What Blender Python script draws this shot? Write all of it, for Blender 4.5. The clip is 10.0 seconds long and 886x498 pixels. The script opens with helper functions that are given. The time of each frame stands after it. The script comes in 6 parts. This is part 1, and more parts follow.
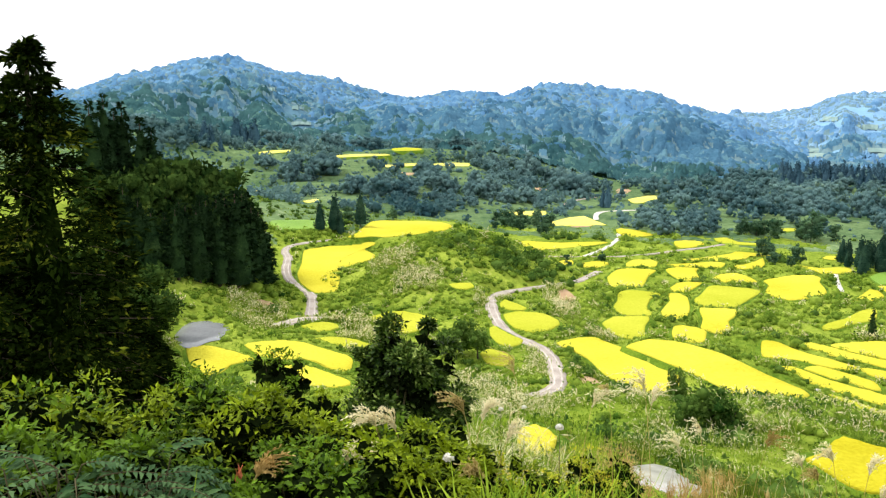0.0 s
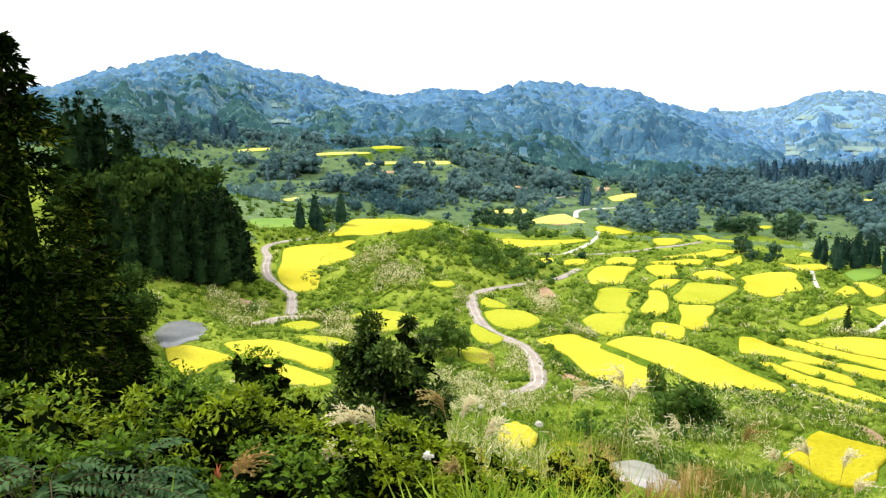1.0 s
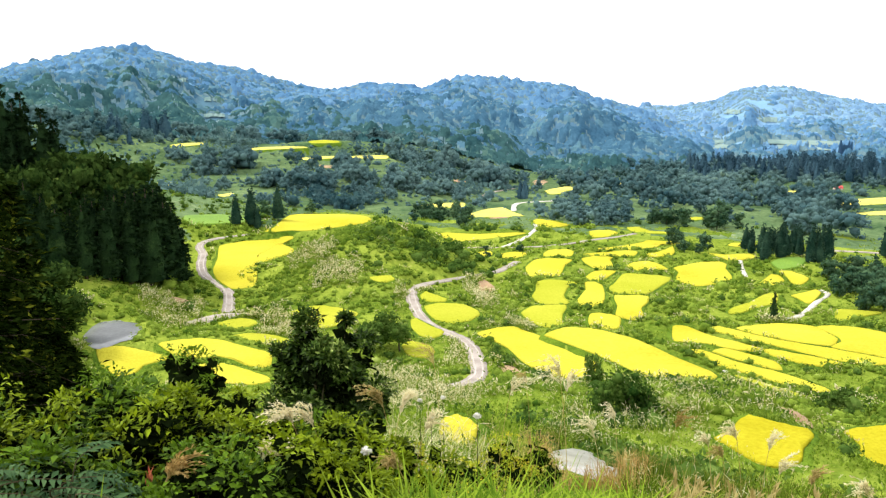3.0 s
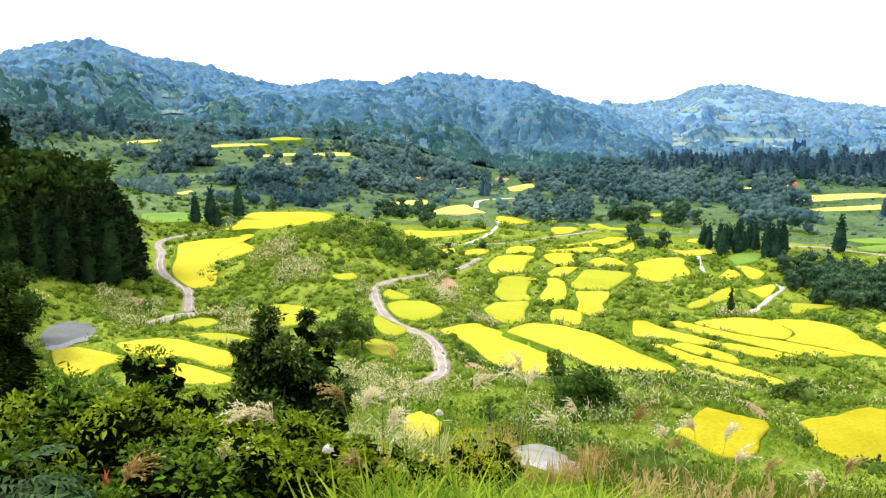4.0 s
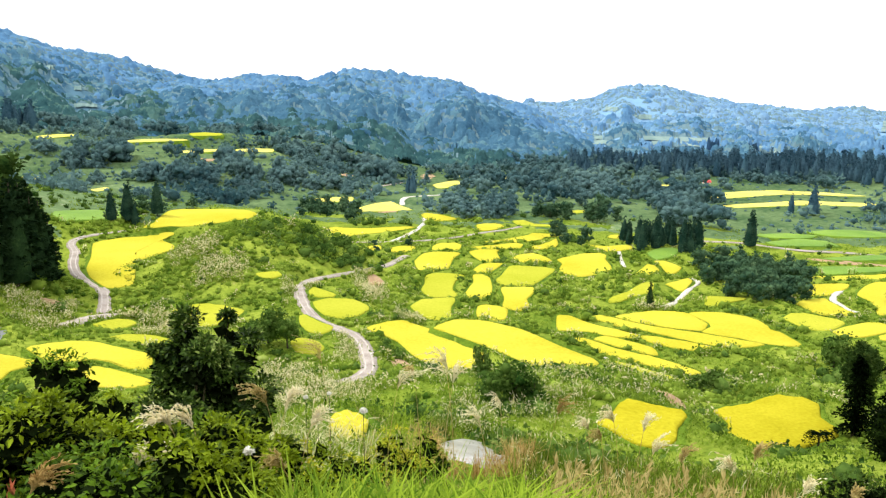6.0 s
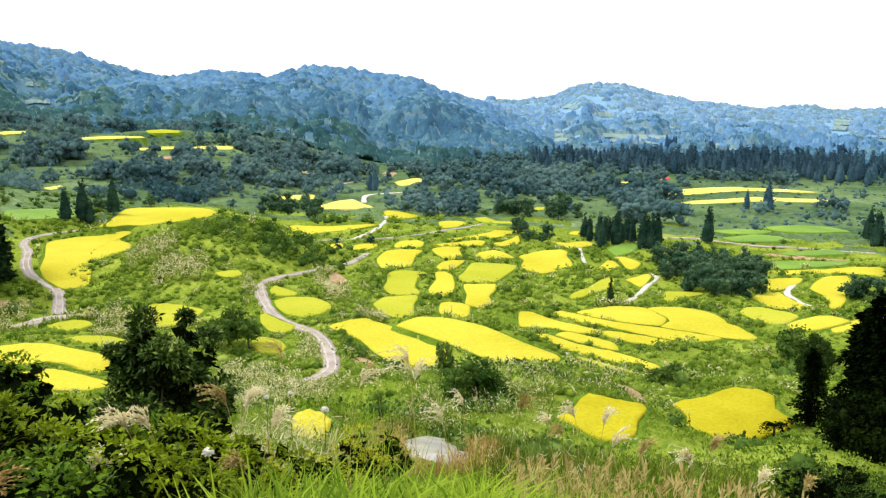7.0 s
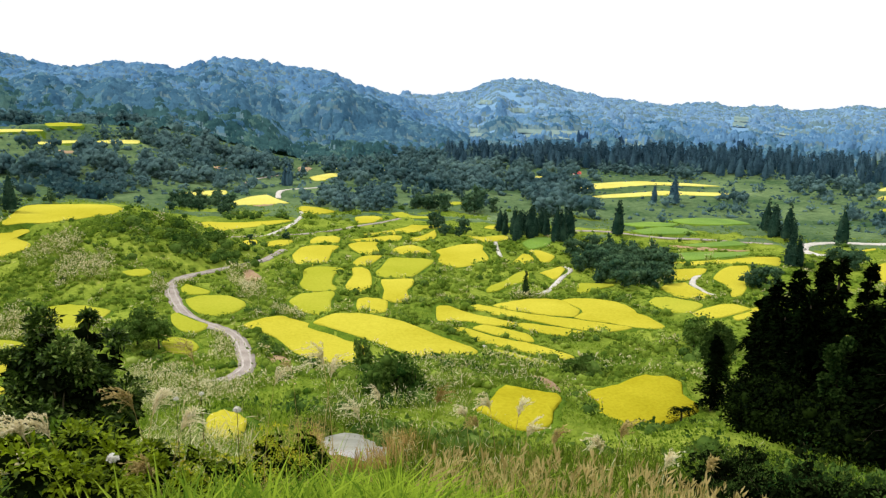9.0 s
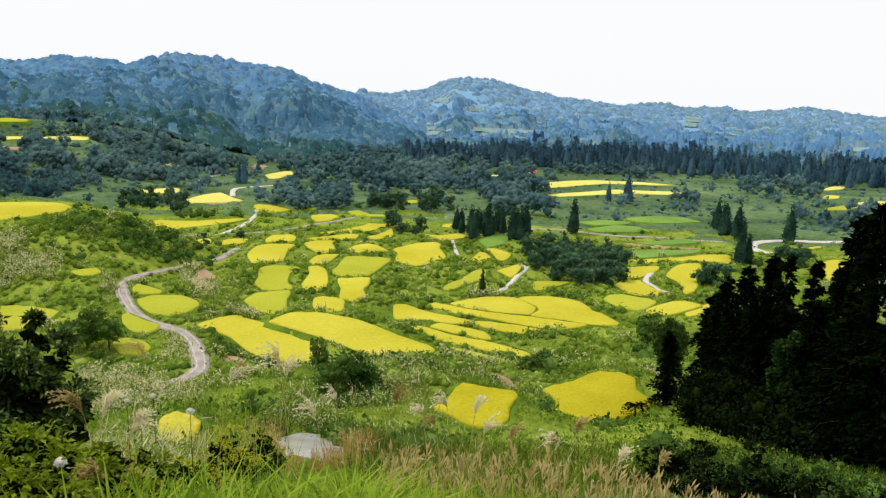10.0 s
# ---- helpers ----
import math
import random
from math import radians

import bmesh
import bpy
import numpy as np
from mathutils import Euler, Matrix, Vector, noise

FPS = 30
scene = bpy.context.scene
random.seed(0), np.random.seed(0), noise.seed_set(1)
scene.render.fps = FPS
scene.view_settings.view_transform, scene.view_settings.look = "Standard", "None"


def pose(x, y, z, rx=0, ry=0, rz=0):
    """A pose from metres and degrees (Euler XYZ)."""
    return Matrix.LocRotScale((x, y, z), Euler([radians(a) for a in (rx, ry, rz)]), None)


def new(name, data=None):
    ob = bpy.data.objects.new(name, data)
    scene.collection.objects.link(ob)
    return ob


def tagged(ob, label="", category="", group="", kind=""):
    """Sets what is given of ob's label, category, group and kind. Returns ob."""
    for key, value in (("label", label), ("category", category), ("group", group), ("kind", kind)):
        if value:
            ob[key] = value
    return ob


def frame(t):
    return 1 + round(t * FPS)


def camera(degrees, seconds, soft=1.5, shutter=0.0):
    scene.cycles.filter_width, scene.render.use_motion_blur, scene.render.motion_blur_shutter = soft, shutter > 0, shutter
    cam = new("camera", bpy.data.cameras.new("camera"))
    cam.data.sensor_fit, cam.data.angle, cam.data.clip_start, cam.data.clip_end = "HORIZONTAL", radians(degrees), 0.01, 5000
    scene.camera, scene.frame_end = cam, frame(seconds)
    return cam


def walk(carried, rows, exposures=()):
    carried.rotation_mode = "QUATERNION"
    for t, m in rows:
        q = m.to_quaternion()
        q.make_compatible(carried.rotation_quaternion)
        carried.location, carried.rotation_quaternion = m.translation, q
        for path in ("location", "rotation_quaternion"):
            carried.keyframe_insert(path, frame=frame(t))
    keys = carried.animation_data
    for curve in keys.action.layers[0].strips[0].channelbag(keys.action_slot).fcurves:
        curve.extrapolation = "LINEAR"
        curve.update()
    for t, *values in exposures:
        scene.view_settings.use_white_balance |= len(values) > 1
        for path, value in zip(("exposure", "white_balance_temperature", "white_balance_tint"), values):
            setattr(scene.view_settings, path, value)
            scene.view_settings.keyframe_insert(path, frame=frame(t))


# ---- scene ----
cam = camera(59.4, 10.0, soft=1.3)
EYE = 1.6
# seconds, sideways shift in metres, yaw, pitch, roll in degrees
ROWS = [
    (0.0, 0.0, 0.0, -10.5, 0.0), (0.5, 0.006, -0.63, -10.57, -0.06), (1.0, 0.012, -1.43, -10.64, -0.10),
    (1.5, 0.018, -2.37, -10.74, -0.04), (2.0, 0.025, -3.44, -10.86, -0.07), (2.5, 0.032, -4.65, -10.96, -0.14),
    (4.0, 0.054, -8.71, -11.23, -0.44), (4.5, 0.061, -10.07, -11.28, -0.63), (5.0, 0.068, -11.38, -11.31, -0.80),
    (5.5, 0.075, -12.74, -11.34, -1.00), (7.0, 0.096, -16.90, -11.51, -1.34), (7.5, 0.103, -18.37, -11.58, -1.46),
    (8.0, 0.110, -19.87, -11.62, -1.60), (8.5, 0.117, -21.44, -11.67, -1.73), (9.0, 0.124, -23.02, -11.71, -1.93),
    (9.5, 0.128, -24.60, -11.71, -2.20), (10.0, 0.130, -26.15, -11.71, -2.46),
]
walk(cam, [(t, pose(s, -0.25 * s, EYE, 90 + pitch, roll, yaw)) for t, s, yaw, pitch, roll in ROWS],
     exposures=[(0.0, 0.10), (5.5, 0.06), (8.0, -0.30), (10.0, -0.60)])

# ---- daylight: a white overcast sky and a veiled sun ----
SUN_EL, SUN_AZ = radians(52), radians(-60)
world = bpy.data.worlds.new("overcast_sky")
scene.world = world
world.use_nodes = True
wn, wl = world.node_tree.nodes, world.node_tree.links
bg = wn["Background"]
sky = wn.new("ShaderNodeTexSky")
sky.sky_type, sky.sun_disc, sky.sun_elevation, sky.sun_rotation = "NISHITA", False, SUN_EL, SUN_AZ
cloud = wn.new("ShaderNodeMixRGB")
cloud.inputs[0].default_value = 0.97
cloud.inputs[2].default_value = (9.9, 10.0, 10.1, 1)
wl.new(sky.outputs[0], cloud.inputs[1])
wl.new(cloud.outputs[0], bg.inputs[0])
bg.inputs[1].default_value = 0.15
sun = new("sun", bpy.data.lights.new("sun", "SUN"))
sun.data.energy, sun.data.angle, sun.data.color = 2.9, radians(12), (1.0, 0.96, 0.88)
sun.rotation_euler = Vector((math.sin(SUN_AZ) * math.cos(SUN_EL), math.cos(SUN_AZ) * math.cos(SUN_EL), math.sin(SUN_EL))).to_track_quat("Z", "Y").to_euler()


# ---- materials ----
def material(name, dark, light, scale=0.3, rough=0.8, bump=0.3, island=0.0, fine=None, leaf=0.0, third=None, spec=0.3):
    """Two-scale mottled surface; island: strength of piece-to-piece variation; leaf: share of light let through."""
    m = bpy.data.materials.new(name)
    m.use_nodes = True
    n, l = m.node_tree.nodes, m.node_tree.links
    b = n["Principled BSDF"]
    b.inputs["Roughness"].default_value = rough
    b.inputs["Specular IOR Level"].default_value = spec
    geo = n.new("ShaderNodeNewGeometry")

    def tex(s, detail):
        t = n.new("ShaderNodeTexNoise")
        t.inputs["Scale"].default_value, t.inputs["Detail"].default_value = s, detail
        l.new(geo.outputs["Position"], t.inputs["Vector"])
        return t
    big, small = tex(scale, 3), tex(fine or scale * 9, 4)
    add = n.new("ShaderNodeMath")
    add.operation = "MULTIPLY_ADD"
    l.new(small.outputs[0], add.inputs[0])
    add.inputs[1].default_value = 0.6
    half = n.new("ShaderNodeMath")
    half.operation = "MULTIPLY_ADD"
    l.new(big.outputs[0], half.inputs[0])
    half.inputs[1].default_value, half.inputs[2].default_value = 0.9, -0.25
    l.new(half.outputs[0], add.inputs[2])
    last = add
    if island:
        isl = n.new("ShaderNodeMath")
        isl.operation = "MULTIPLY_ADD"
        l.new(geo.outputs["Random Per Island"], isl.inputs[0])
        isl.inputs[1].default_value = island
        shift = n.new("ShaderNodeMath")
        shift.operation = "SUBTRACT"
        l.new(add.outputs[0], shift.inputs[0])
        shift.inputs[1].default_value = island / 2
        l.new(shift.outputs[0], isl.inputs[2])
        last = isl
    ramp = n.new("ShaderNodeValToRGB")
    e = ramp.color_ramp.elements
    e[0].position, e[0].color = 0.25, (*dark, 1)
    e[1].position, e[1].color = 0.7, (*light, 1)
    if third:
        k = e.new(0.9)
        k.color = (*third, 1)
    l.new(last.outputs[0], ramp.inputs[0])
    l.new(ramp.outputs[0], b.inputs["Base Color"])
    if bump:
        bn = n.new("ShaderNodeBump")
        bn.inputs["Strength"].default_value, bn.inputs["Distance"].default_value = bump, 0.6 / (fine or scale * 9)
        l.new(small.outputs[0], bn.inputs["Height"])
        l.new(bn.outputs[0], b.inputs["Normal"])
    if leaf:
        tr, mix = n.new("ShaderNodeBsdfTranslucent"), n.new("ShaderNodeMixShader")
        l.new(ramp.outputs[0], tr.inputs[0])
        mix.inputs[0].default_value = leaf
        l.new(b.outputs[0], mix.inputs[1])
        l.new(tr.outputs[0], mix.inputs[2])
        l.new(mix.outputs[0], n["Material Output"].inputs["Surface"])
    return m


GRASS = material("meadow_grass", (0.065, 0.13, 0.012), (0.30, 0.37, 0.05), 0.05, 0.9, 0.8, fine=0.9, third=(0.52, 0.46, 0.19), spec=0.0)
# Far pasture, its green dulled in the base colour to stand for haze.
HAZED_PASTURE = material("hazed_pasture", (0.040, 0.090, 0.04), (0.165, 0.24, 0.105), 0.02, 0.9, 0.8, fine=0.3, third=(0.34, 0.38, 0.24), spec=0.0)
BANK = material("bank_grass", (0.04, 0.095, 0.008), (0.16, 0.25, 0.02), 0.15, 0.9, 0.8, fine=2.2, third=(0.30, 0.34, 0.08), spec=0.05)
RICE = {
    "gold": material("ripe_rice", (0.46, 0.41, 0.030), (0.60, 0.54, 0.060), 0.05, 0.9, 0.9, fine=1.6, spec=0.0, third=(0.58, 0.53, 0.11)),
    "amber": material("amber_rice", (0.36, 0.315, 0.012), (0.51, 0.45, 0.028), 0.10, 0.9, 0.9, fine=2.2, spec=0.0, third=(0.56, 0.50, 0.04)),
    "lime": material("half_ripe_rice", (0.34, 0.37, 0.025), (0.46, 0.46, 0.050), 0.05, 0.9, 0.9, fine=1.6, spec=0.0, third=(0.54, 0.50, 0.05)),
    # Ripe rice with distance haze mixed into its colour.
    "pale": material("hazed_rice", (0.60, 0.54, 0.10), (0.78, 0.71, 0.19), 0.03, 0.9, 0.5, fine=0.8, spec=0.0),
    "green": material("green_crop", (0.10, 0.22, 0.02), (0.22, 0.36, 0.03), 0.05, 0.8, 0.5, fine=3.0),
}
GRAVEL = material("gravel", (0.25, 0.21, 0.18), (0.47, 0.41, 0.37), 0.25, 0.9, 0.4, fine=4.0, spec=0.1)
WORN = material("worn_gravel", (0.36, 0.32, 0.28), (0.58, 0.53, 0.48), 0.3, 0.9, 0.3, fine=4.0, spec=0.1)
PALE = material("pale_concrete", (0.45, 0.42, 0.37), (0.7, 0.66, 0.6), 0.3, 0.9, 0.3, fine=4.0)
BARE = material("bare_earth", (0.28, 0.17, 0.09), (0.5, 0.34, 0.2), 0.3, 0.95, 0.5, fine=3.0)
BARK = material("bark", (0.03, 0.022, 0.015), (0.09, 0.07, 0.05), 2.0, 0.95, 0.6)
CEDAR = material("cedar_needles", (0.012, 0.034, 0.014), (0.058, 0.105, 0.034), 0.25, 0.9, 0, island=0.35, leaf=0.1, spec=0.05)
# Near-black needles: the cedars' backlit shade is put into the colour.
CEDAR_NEAR = material("backlit_shade_needles", (0.001, 0.003, 0.001), (0.006, 0.012, 0.003), 0.35, 0.95, 0, island=0.3, spec=0.0, third=(0.03, 0.042, 0.007))
BROAD = material("broad_leaves", (0.024, 0.066, 0.012), (0.130, 0.215, 0.040), 0.2, 0.8, 0, island=0.3, leaf=0.25, spec=0.0, third=(0.30, 0.36, 0.10))
SHRUB = material("shrub_leaves", (0.09, 0.17, 0.012), (0.30, 0.41, 0.045), 0.12, 0.85, 0, island=0.4, leaf=0.35, third=(0.44, 0.50, 0.13), spec=0.05)
REED = material("reed_plumes", (0.56, 0.49, 0.24), (0.86, 0.80, 0.52), 0.3, 0.8, 0, island=0.6, leaf=0.45, spec=0.05)
WATER = material("still_water", (0.20, 0.21, 0.22), (0.30, 0.31, 0.32), 0.2, 0.12, 0.02, fine=2.0, spec=0.5)
WET = material("wet_concrete", (0.20, 0.19, 0.19), (0.50, 0.48, 0.47), 0.5, 0.3, 0.2, fine=2.5, spec=0.5)


# ---- tools for meshes ----
rng = np.random.default_rng(7)


def mesh_of(name, verts, faces, mat, smooth=False):
    """A mesh from an array of places and an array of equal-sided faces (or a list of faces)."""
    me = bpy.data.meshes.new(name)
    verts, nf = np.asarray(verts, np.float32), len(faces)
    if isinstance(faces, np.ndarray):
        k = faces.shape[1]
        me.vertices.add(len(verts))
        me.vertices.foreach_set("co", verts.ravel())
        me.loops.add(nf * k)
        me.loops.foreach_set("vertex_index", faces.astype(np.int32).ravel())
        me.polygons.add(nf)
        me.polygons.foreach_set("loop_start", np.arange(0, nf * k, k, dtype=np.int32))
        me.update(calc_edges=True)
    else:
        me.from_pydata([tuple(map(float, v)) for v in verts], [], faces)
        me.update()
    if smooth:
        me.polygons.foreach_set("use_smooth", np.ones(nf, bool))
    me.materials.append(mat)
    return me


def part(name, me, parent=None, label=""):
    ob = new(name, me)
    ob.parent = parent
    return tagged(ob, label)


def empty(name, m, label, category, group=""):
    ob = new(name)
    ob.empty_display_size = 0.2
    ob.matrix_basis = m
    return tagged(ob, label, category, group)


def cards(at, along, size, wide=0.5, fold=0.25, r=rng, level=1.1):
    """Folded leaf blades: one pointed four-sided blade a place, pointing along, of that size."""
    at, along = np.asarray(at, float), np.asarray(along, float)
    n = len(at)
    size = np.broadcast_to(np.asarray(size, float), (n,))[:, None]
    a = along / (np.linalg.norm(along, axis=1, keepdims=True) + 1e-9)
    s = np.cross(a, r.normal(size=(n, 3)) + [0, 0, level])
    s /= np.linalg.norm(s, axis=1, keepdims=True) + 1e-9
    u = np.cross(s, a)
    mid = at + a * size * 0.5
    v = np.stack([at, mid + s * size * wide * 0.5 + u * size * fold * wide, at + a * size, mid - s * size * wide * 0.5 + u * size * fold * wide], 1).reshape(-1, 3)
    b = np.arange(n)[:, None] * 4
    return v, np.concatenate([b + [0, 1, 2], b + [0, 2, 3]])


def join(pieces):
    vs, fs, k = [], [], 0
    for v, f in pieces:
        vs.append(v)
        fs.append(np.asarray(f) + k)
        k += len(v)
    return np.concatenate(vs), np.concatenate(fs)


def limb(points, r0, r1, sides=6):
    """A tapered round limb along points, in triangles."""
    p = np.asarray(points, float)
    n = len(p)
    d = np.gradient(p, axis=0)
    d /= np.linalg.norm(d, axis=1, keepdims=True) + 1e-9
    s = np.cross(d, [0.31, 0.95, 0.05])
    s /= np.linalg.norm(s, axis=1, keepdims=True) + 1e-9
    u = np.cross(d, s)
    rad = np.linspace(r0, r1, n)[:, None, None]
    a = np.linspace(0, 2 * np.pi, sides, endpoint=False)
    v = (p[:, None] + rad * (np.cos(a)[None, :, None] * s[:, None] + np.sin(a)[None, :, None] * u[:, None])).reshape(-1, 3)
    f = []
    for i in range(n - 1):
        for j in range(sides):
            q = [i * sides + j, i * sides + (j + 1) % sides, (i + 1) * sides + (j + 1) % sides, (i + 1) * sides + j]
            f += [[q[0], q[1], q[2]], [q[0], q[2], q[3]]]
    return v, np.array(f)


def smooth_loop(pts, closed=True, steps=4, ease=0.5):
    """A rounded line through points."""
    p = np.asarray(pts, float)
    n, out = len(p), []
    for i in range(n if closed else n - 1):
        q = [p[(i + k) % n] if closed else p[min(max(i + k, 0), n - 1)] for k in (-1, 0, 1, 2)]
        for t in np.linspace(0, 1, steps, endpoint=False):
            m0, m1 = ease * (q[2] - q[0]), ease * (q[3] - q[1])
            out.append((2 * t ** 3 - 3 * t * t + 1) * q[1] + (t ** 3 - 2 * t * t + t) * m0 + (3 * t * t - 2 * t ** 3) * q[2] + (t ** 3 - t * t) * m1)
    if not closed:
        out.append(p[-1])
    return np.array(out)


def outward(ring, g):
    """The ring moved out by g metres, square to its edge."""
    d = np.roll(ring, -1, 0) - np.roll(ring, 1, 0)
    nrm = np.column_stack([d[:, 1], -d[:, 0]]) / (np.linalg.norm(d, axis=1, keepdims=True) + 1e-9)
    area = np.sum(ring[:, 0] * np.roll(ring[:, 1], -1) - ring[:, 1] * np.roll(ring[:, 0], -1))
    return ring + nrm * g * np.sign(area)


def stitch(rows, close=None):
    n, f = len(rows[0]), []
    for r in range(len(rows) - 1):
        for a in range(n):
            b = (a + 1) % n
            f += [[r * n + a, r * n + b, (r + 1) * n + b], [r * n + a, (r + 1) * n + b, (r + 1) * n + a]]
    v = np.concatenate(rows)
    if close is not None:
        r = (len(rows) - 1) * n
        f += [[r + a, r + (a + 1) % n, len(v)] for a in range(n)]
        v = np.concatenate([v, [close]])
    return v, np.array(f)


# ---- the plan: paddies and roads fitted to the camera's view at chosen levels, in metres from the lookout ----
PADDIES, WAYS = [], []


def paddy(level, tint, outline):
    ring = smooth_loop(outline, True, 3, 0.25)
    PADDIES.append((level, tint, outward(ring, 0.2 if np.hypot(*ring.mean(0)) > 120 else 0.1)))


def road(name, width, line):
    WAYS.append((name, width, smooth_loop(line, False, 6)))


paddy(-48.9, 'gold', [(-37.1, 297.0), (-34.4, 305.6), (-33.5, 317.8), (-31.4, 335.6), (-27.1, 340.0), (-1.6, 335.7), (3.9, 324.0), (0.2, 312.6), (-11.8, 303.0), (-21.9, 296.5), (-27.5, 298.4), (-33.3, 295.3)])
paddy(-50.9, 'gold', [(-50.6, 278.1), (-47.9, 283.0), (-41.3, 287.6), (-31.8, 289.8), (-32.1, 298.1), (-34.1, 305.8), (-30.6, 309.2), (-26.1, 297.4), (-26.3, 290.3), (-29.5, 286.1), (-28.5, 279.5), (-24.3, 270.6), (-24.1, 263.7), (-28.3, 255.0), (-34.1, 246.3), (-37.6, 236.5), (-38.2, 232.1), (-34.5, 225.1), (-30.3, 219.1), (-31.6, 215.4), (-35.8, 214.1), (-38.6, 218.4), (-42.8, 227.7), (-45.7, 239.1), (-47.3, 255.8)])
paddy(-48.6, 'green', [(-75.2, 337.7), (-61.8, 340.1), (-48.9, 334.4), (-40.4, 322.8), (-46.3, 315.8), (-57.4, 315.0), (-69.0, 313.0)])
paddy(-48.1, 'lime', [(-17.5, 177.0), (-15.5, 180.1), (-13.1, 182.7), (-9.3, 183.1), (-4.7, 179.9), (-1.4, 176.0), (-2.9, 171.6), (-5.0, 167.4), (-8.5, 165.0), (-11.5, 166.3), (-13.1, 171.8)])
paddy(-48.1, 'lime', [(-32.1, 170.7), (-30.2, 172.6), (-27.7, 174.0), (-24.7, 172.2), (-23.6, 169.4), (-25.6, 167.2), (-27.7, 165.9), (-29.3, 167.0)])
paddy(-47.2, 'lime', [(-27.0, 158.2), (-23.9, 159.2), (-19.3, 157.8), (-15.2, 154.1), (-15.1, 149.8), (-18.1, 151.0), (-23.3, 154.7)])
paddy(-45.9, 'gold', [(-50.6, 147.6), (-47.7, 149.0), (-42.2, 146.2), (-36.9, 142.3), (-35.8, 140.9), (-39.4, 137.4), (-39.8, 133.8), (-41.3, 131.4), (-46.6, 137.7)])
paddy(-45.9, 'gold', [(-39.7, 149.8), (-37.1, 151.4), (-33.3, 152.5), (-29.0, 151.5), (-23.2, 146.8), (-18.7, 143.1), (-17.2, 140.3), (-16.9, 135.7), (-17.6, 134.1), (-20.6, 135.5), (-24.1, 139.6), (-27.2, 141.3), (-30.4, 140.6), (-35.2, 143.2)])
paddy(-44.9, 'gold', [(-29.3, 133.0), (-26.4, 134.5), (-23.9, 133.2), (-19.8, 129.8), (-16.3, 126.5), (-15.8, 124.4), (-18.1, 123.2), (-22.5, 124.5), (-27.6, 126.6)])
paddy(-48.9, 'lime', [(14.8, 194.6), (16.2, 198.0), (18.5, 194.7), (20.9, 189.7), (20.0, 187.6), (16.5, 188.1), (14.9, 190.6)])
paddy(-48.1, 'lime', [(14.7, 180.6), (18.8, 183.1), (24.1, 181.3), (26.7, 175.7), (26.5, 171.8), (23.6, 167.5), (19.8, 165.9), (16.7, 168.6), (15.2, 173.5)])
paddy(-47.9, 'lime', [(10.6, 167.9), (11.7, 169.6), (14.3, 163.8), (16.9, 159.2), (16.0, 156.5), (14.1, 154.8), (11.9, 156.7), (10.5, 162.2)])
paddy(-47.0, 'lime', [(7.5, 148.0), (9.6, 150.1), (12.8, 146.9), (13.5, 143.0), (11.6, 139.8), (8.5, 141.7)])
paddy(-46.4, 'lime', [(1.5, 203.7), (3.8, 206.7), (7.5, 206.8), (8.2, 202.1), (5.1, 199.3)])
paddy(-46.8, 'gold', [(23.5, 153.7), (28.2, 157.1), (32.0, 157.8), (33.7, 154.2), (37.7, 148.0), (41.5, 142.2), (43.4, 137.6), (41.8, 130.4), (40.1, 126.1), (36.7, 125.2), (34.0, 126.5), (32.3, 128.3), (29.6, 134.8), (28.1, 143.9), (26.1, 148.3)])
paddy(-45.7, 'gold', [(36.4, 147.8), (39.0, 150.5), (41.8, 152.2), (45.5, 152.0), (49.0, 149.4), (53.6, 143.1), (55.8, 136.5), (58.1, 129.3), (60.3, 124.3), (60.4, 121.8), (58.8, 120.3), (53.9, 118.3), (51.0, 117.7), (50.4, 120.0), (48.4, 122.9), (46.1, 128.4), (43.7, 134.3), (40.8, 139.9), (38.1, 144.8)])
paddy(-52.9, 'gold', [(52.8, 242.9), (58.1, 254.1), (62.1, 256.5), (67.1, 255.8), (70.9, 253.4), (66.4, 245.5), (62.7, 235.6), (59.8, 229.5), (54.7, 227.0), (51.2, 229.1)])
paddy(-56.1, 'gold', [(67.9, 281.0), (71.7, 287.2), (78.1, 287.6), (79.8, 283.9), (77.3, 276.5), (74.1, 272.6), (68.9, 273.3), (66.7, 275.7)])
paddy(-49.9, 'lime', [(49.1, 210.5), (54.6, 212.6), (58.9, 209.9), (59.7, 207.6), (55.7, 202.8), (52.8, 195.5), (51.9, 190.8), (52.6, 186.6), (49.3, 185.4), (45.8, 186.5), (44.2, 189.0), (44.3, 194.9), (46.6, 200.8)])
paddy(-48.1, 'lime', [(36.9, 173.2), (40.6, 178.3), (44.0, 178.9), (48.6, 178.7), (48.1, 175.6), (46.1, 171.3), (44.4, 165.3), (43.9, 160.8), (39.7, 161.0), (37.5, 165.4)])
paddy(-49.9, 'gold', [(53.6, 186.4), (56.7, 193.1), (60.5, 200.7), (62.5, 208.6), (65.2, 208.3), (66.1, 204.7), (63.8, 195.1), (60.7, 186.5), (57.7, 183.6), (54.5, 182.9)])
paddy(-48.1, 'gold', [(52.2, 169.4), (53.9, 171.1), (56.9, 169.7), (58.4, 166.5), (56.1, 160.3), (54.9, 158.3), (52.7, 158.6), (49.9, 160.4), (50.6, 164.8)])
paddy(-54.9, 'gold', [(77.7, 264.2), (82.4, 267.7), (89.3, 265.7), (87.0, 261.9), (85.0, 252.4), (84.5, 247.9), (78.2, 246.9), (76.9, 256.4)])
paddy(-52.2, 'gold', [(66.8, 223.1), (71.4, 231.3), (75.7, 233.2), (79.1, 231.9), (75.2, 225.8), (71.3, 220.9), (68.4, 218.3)])
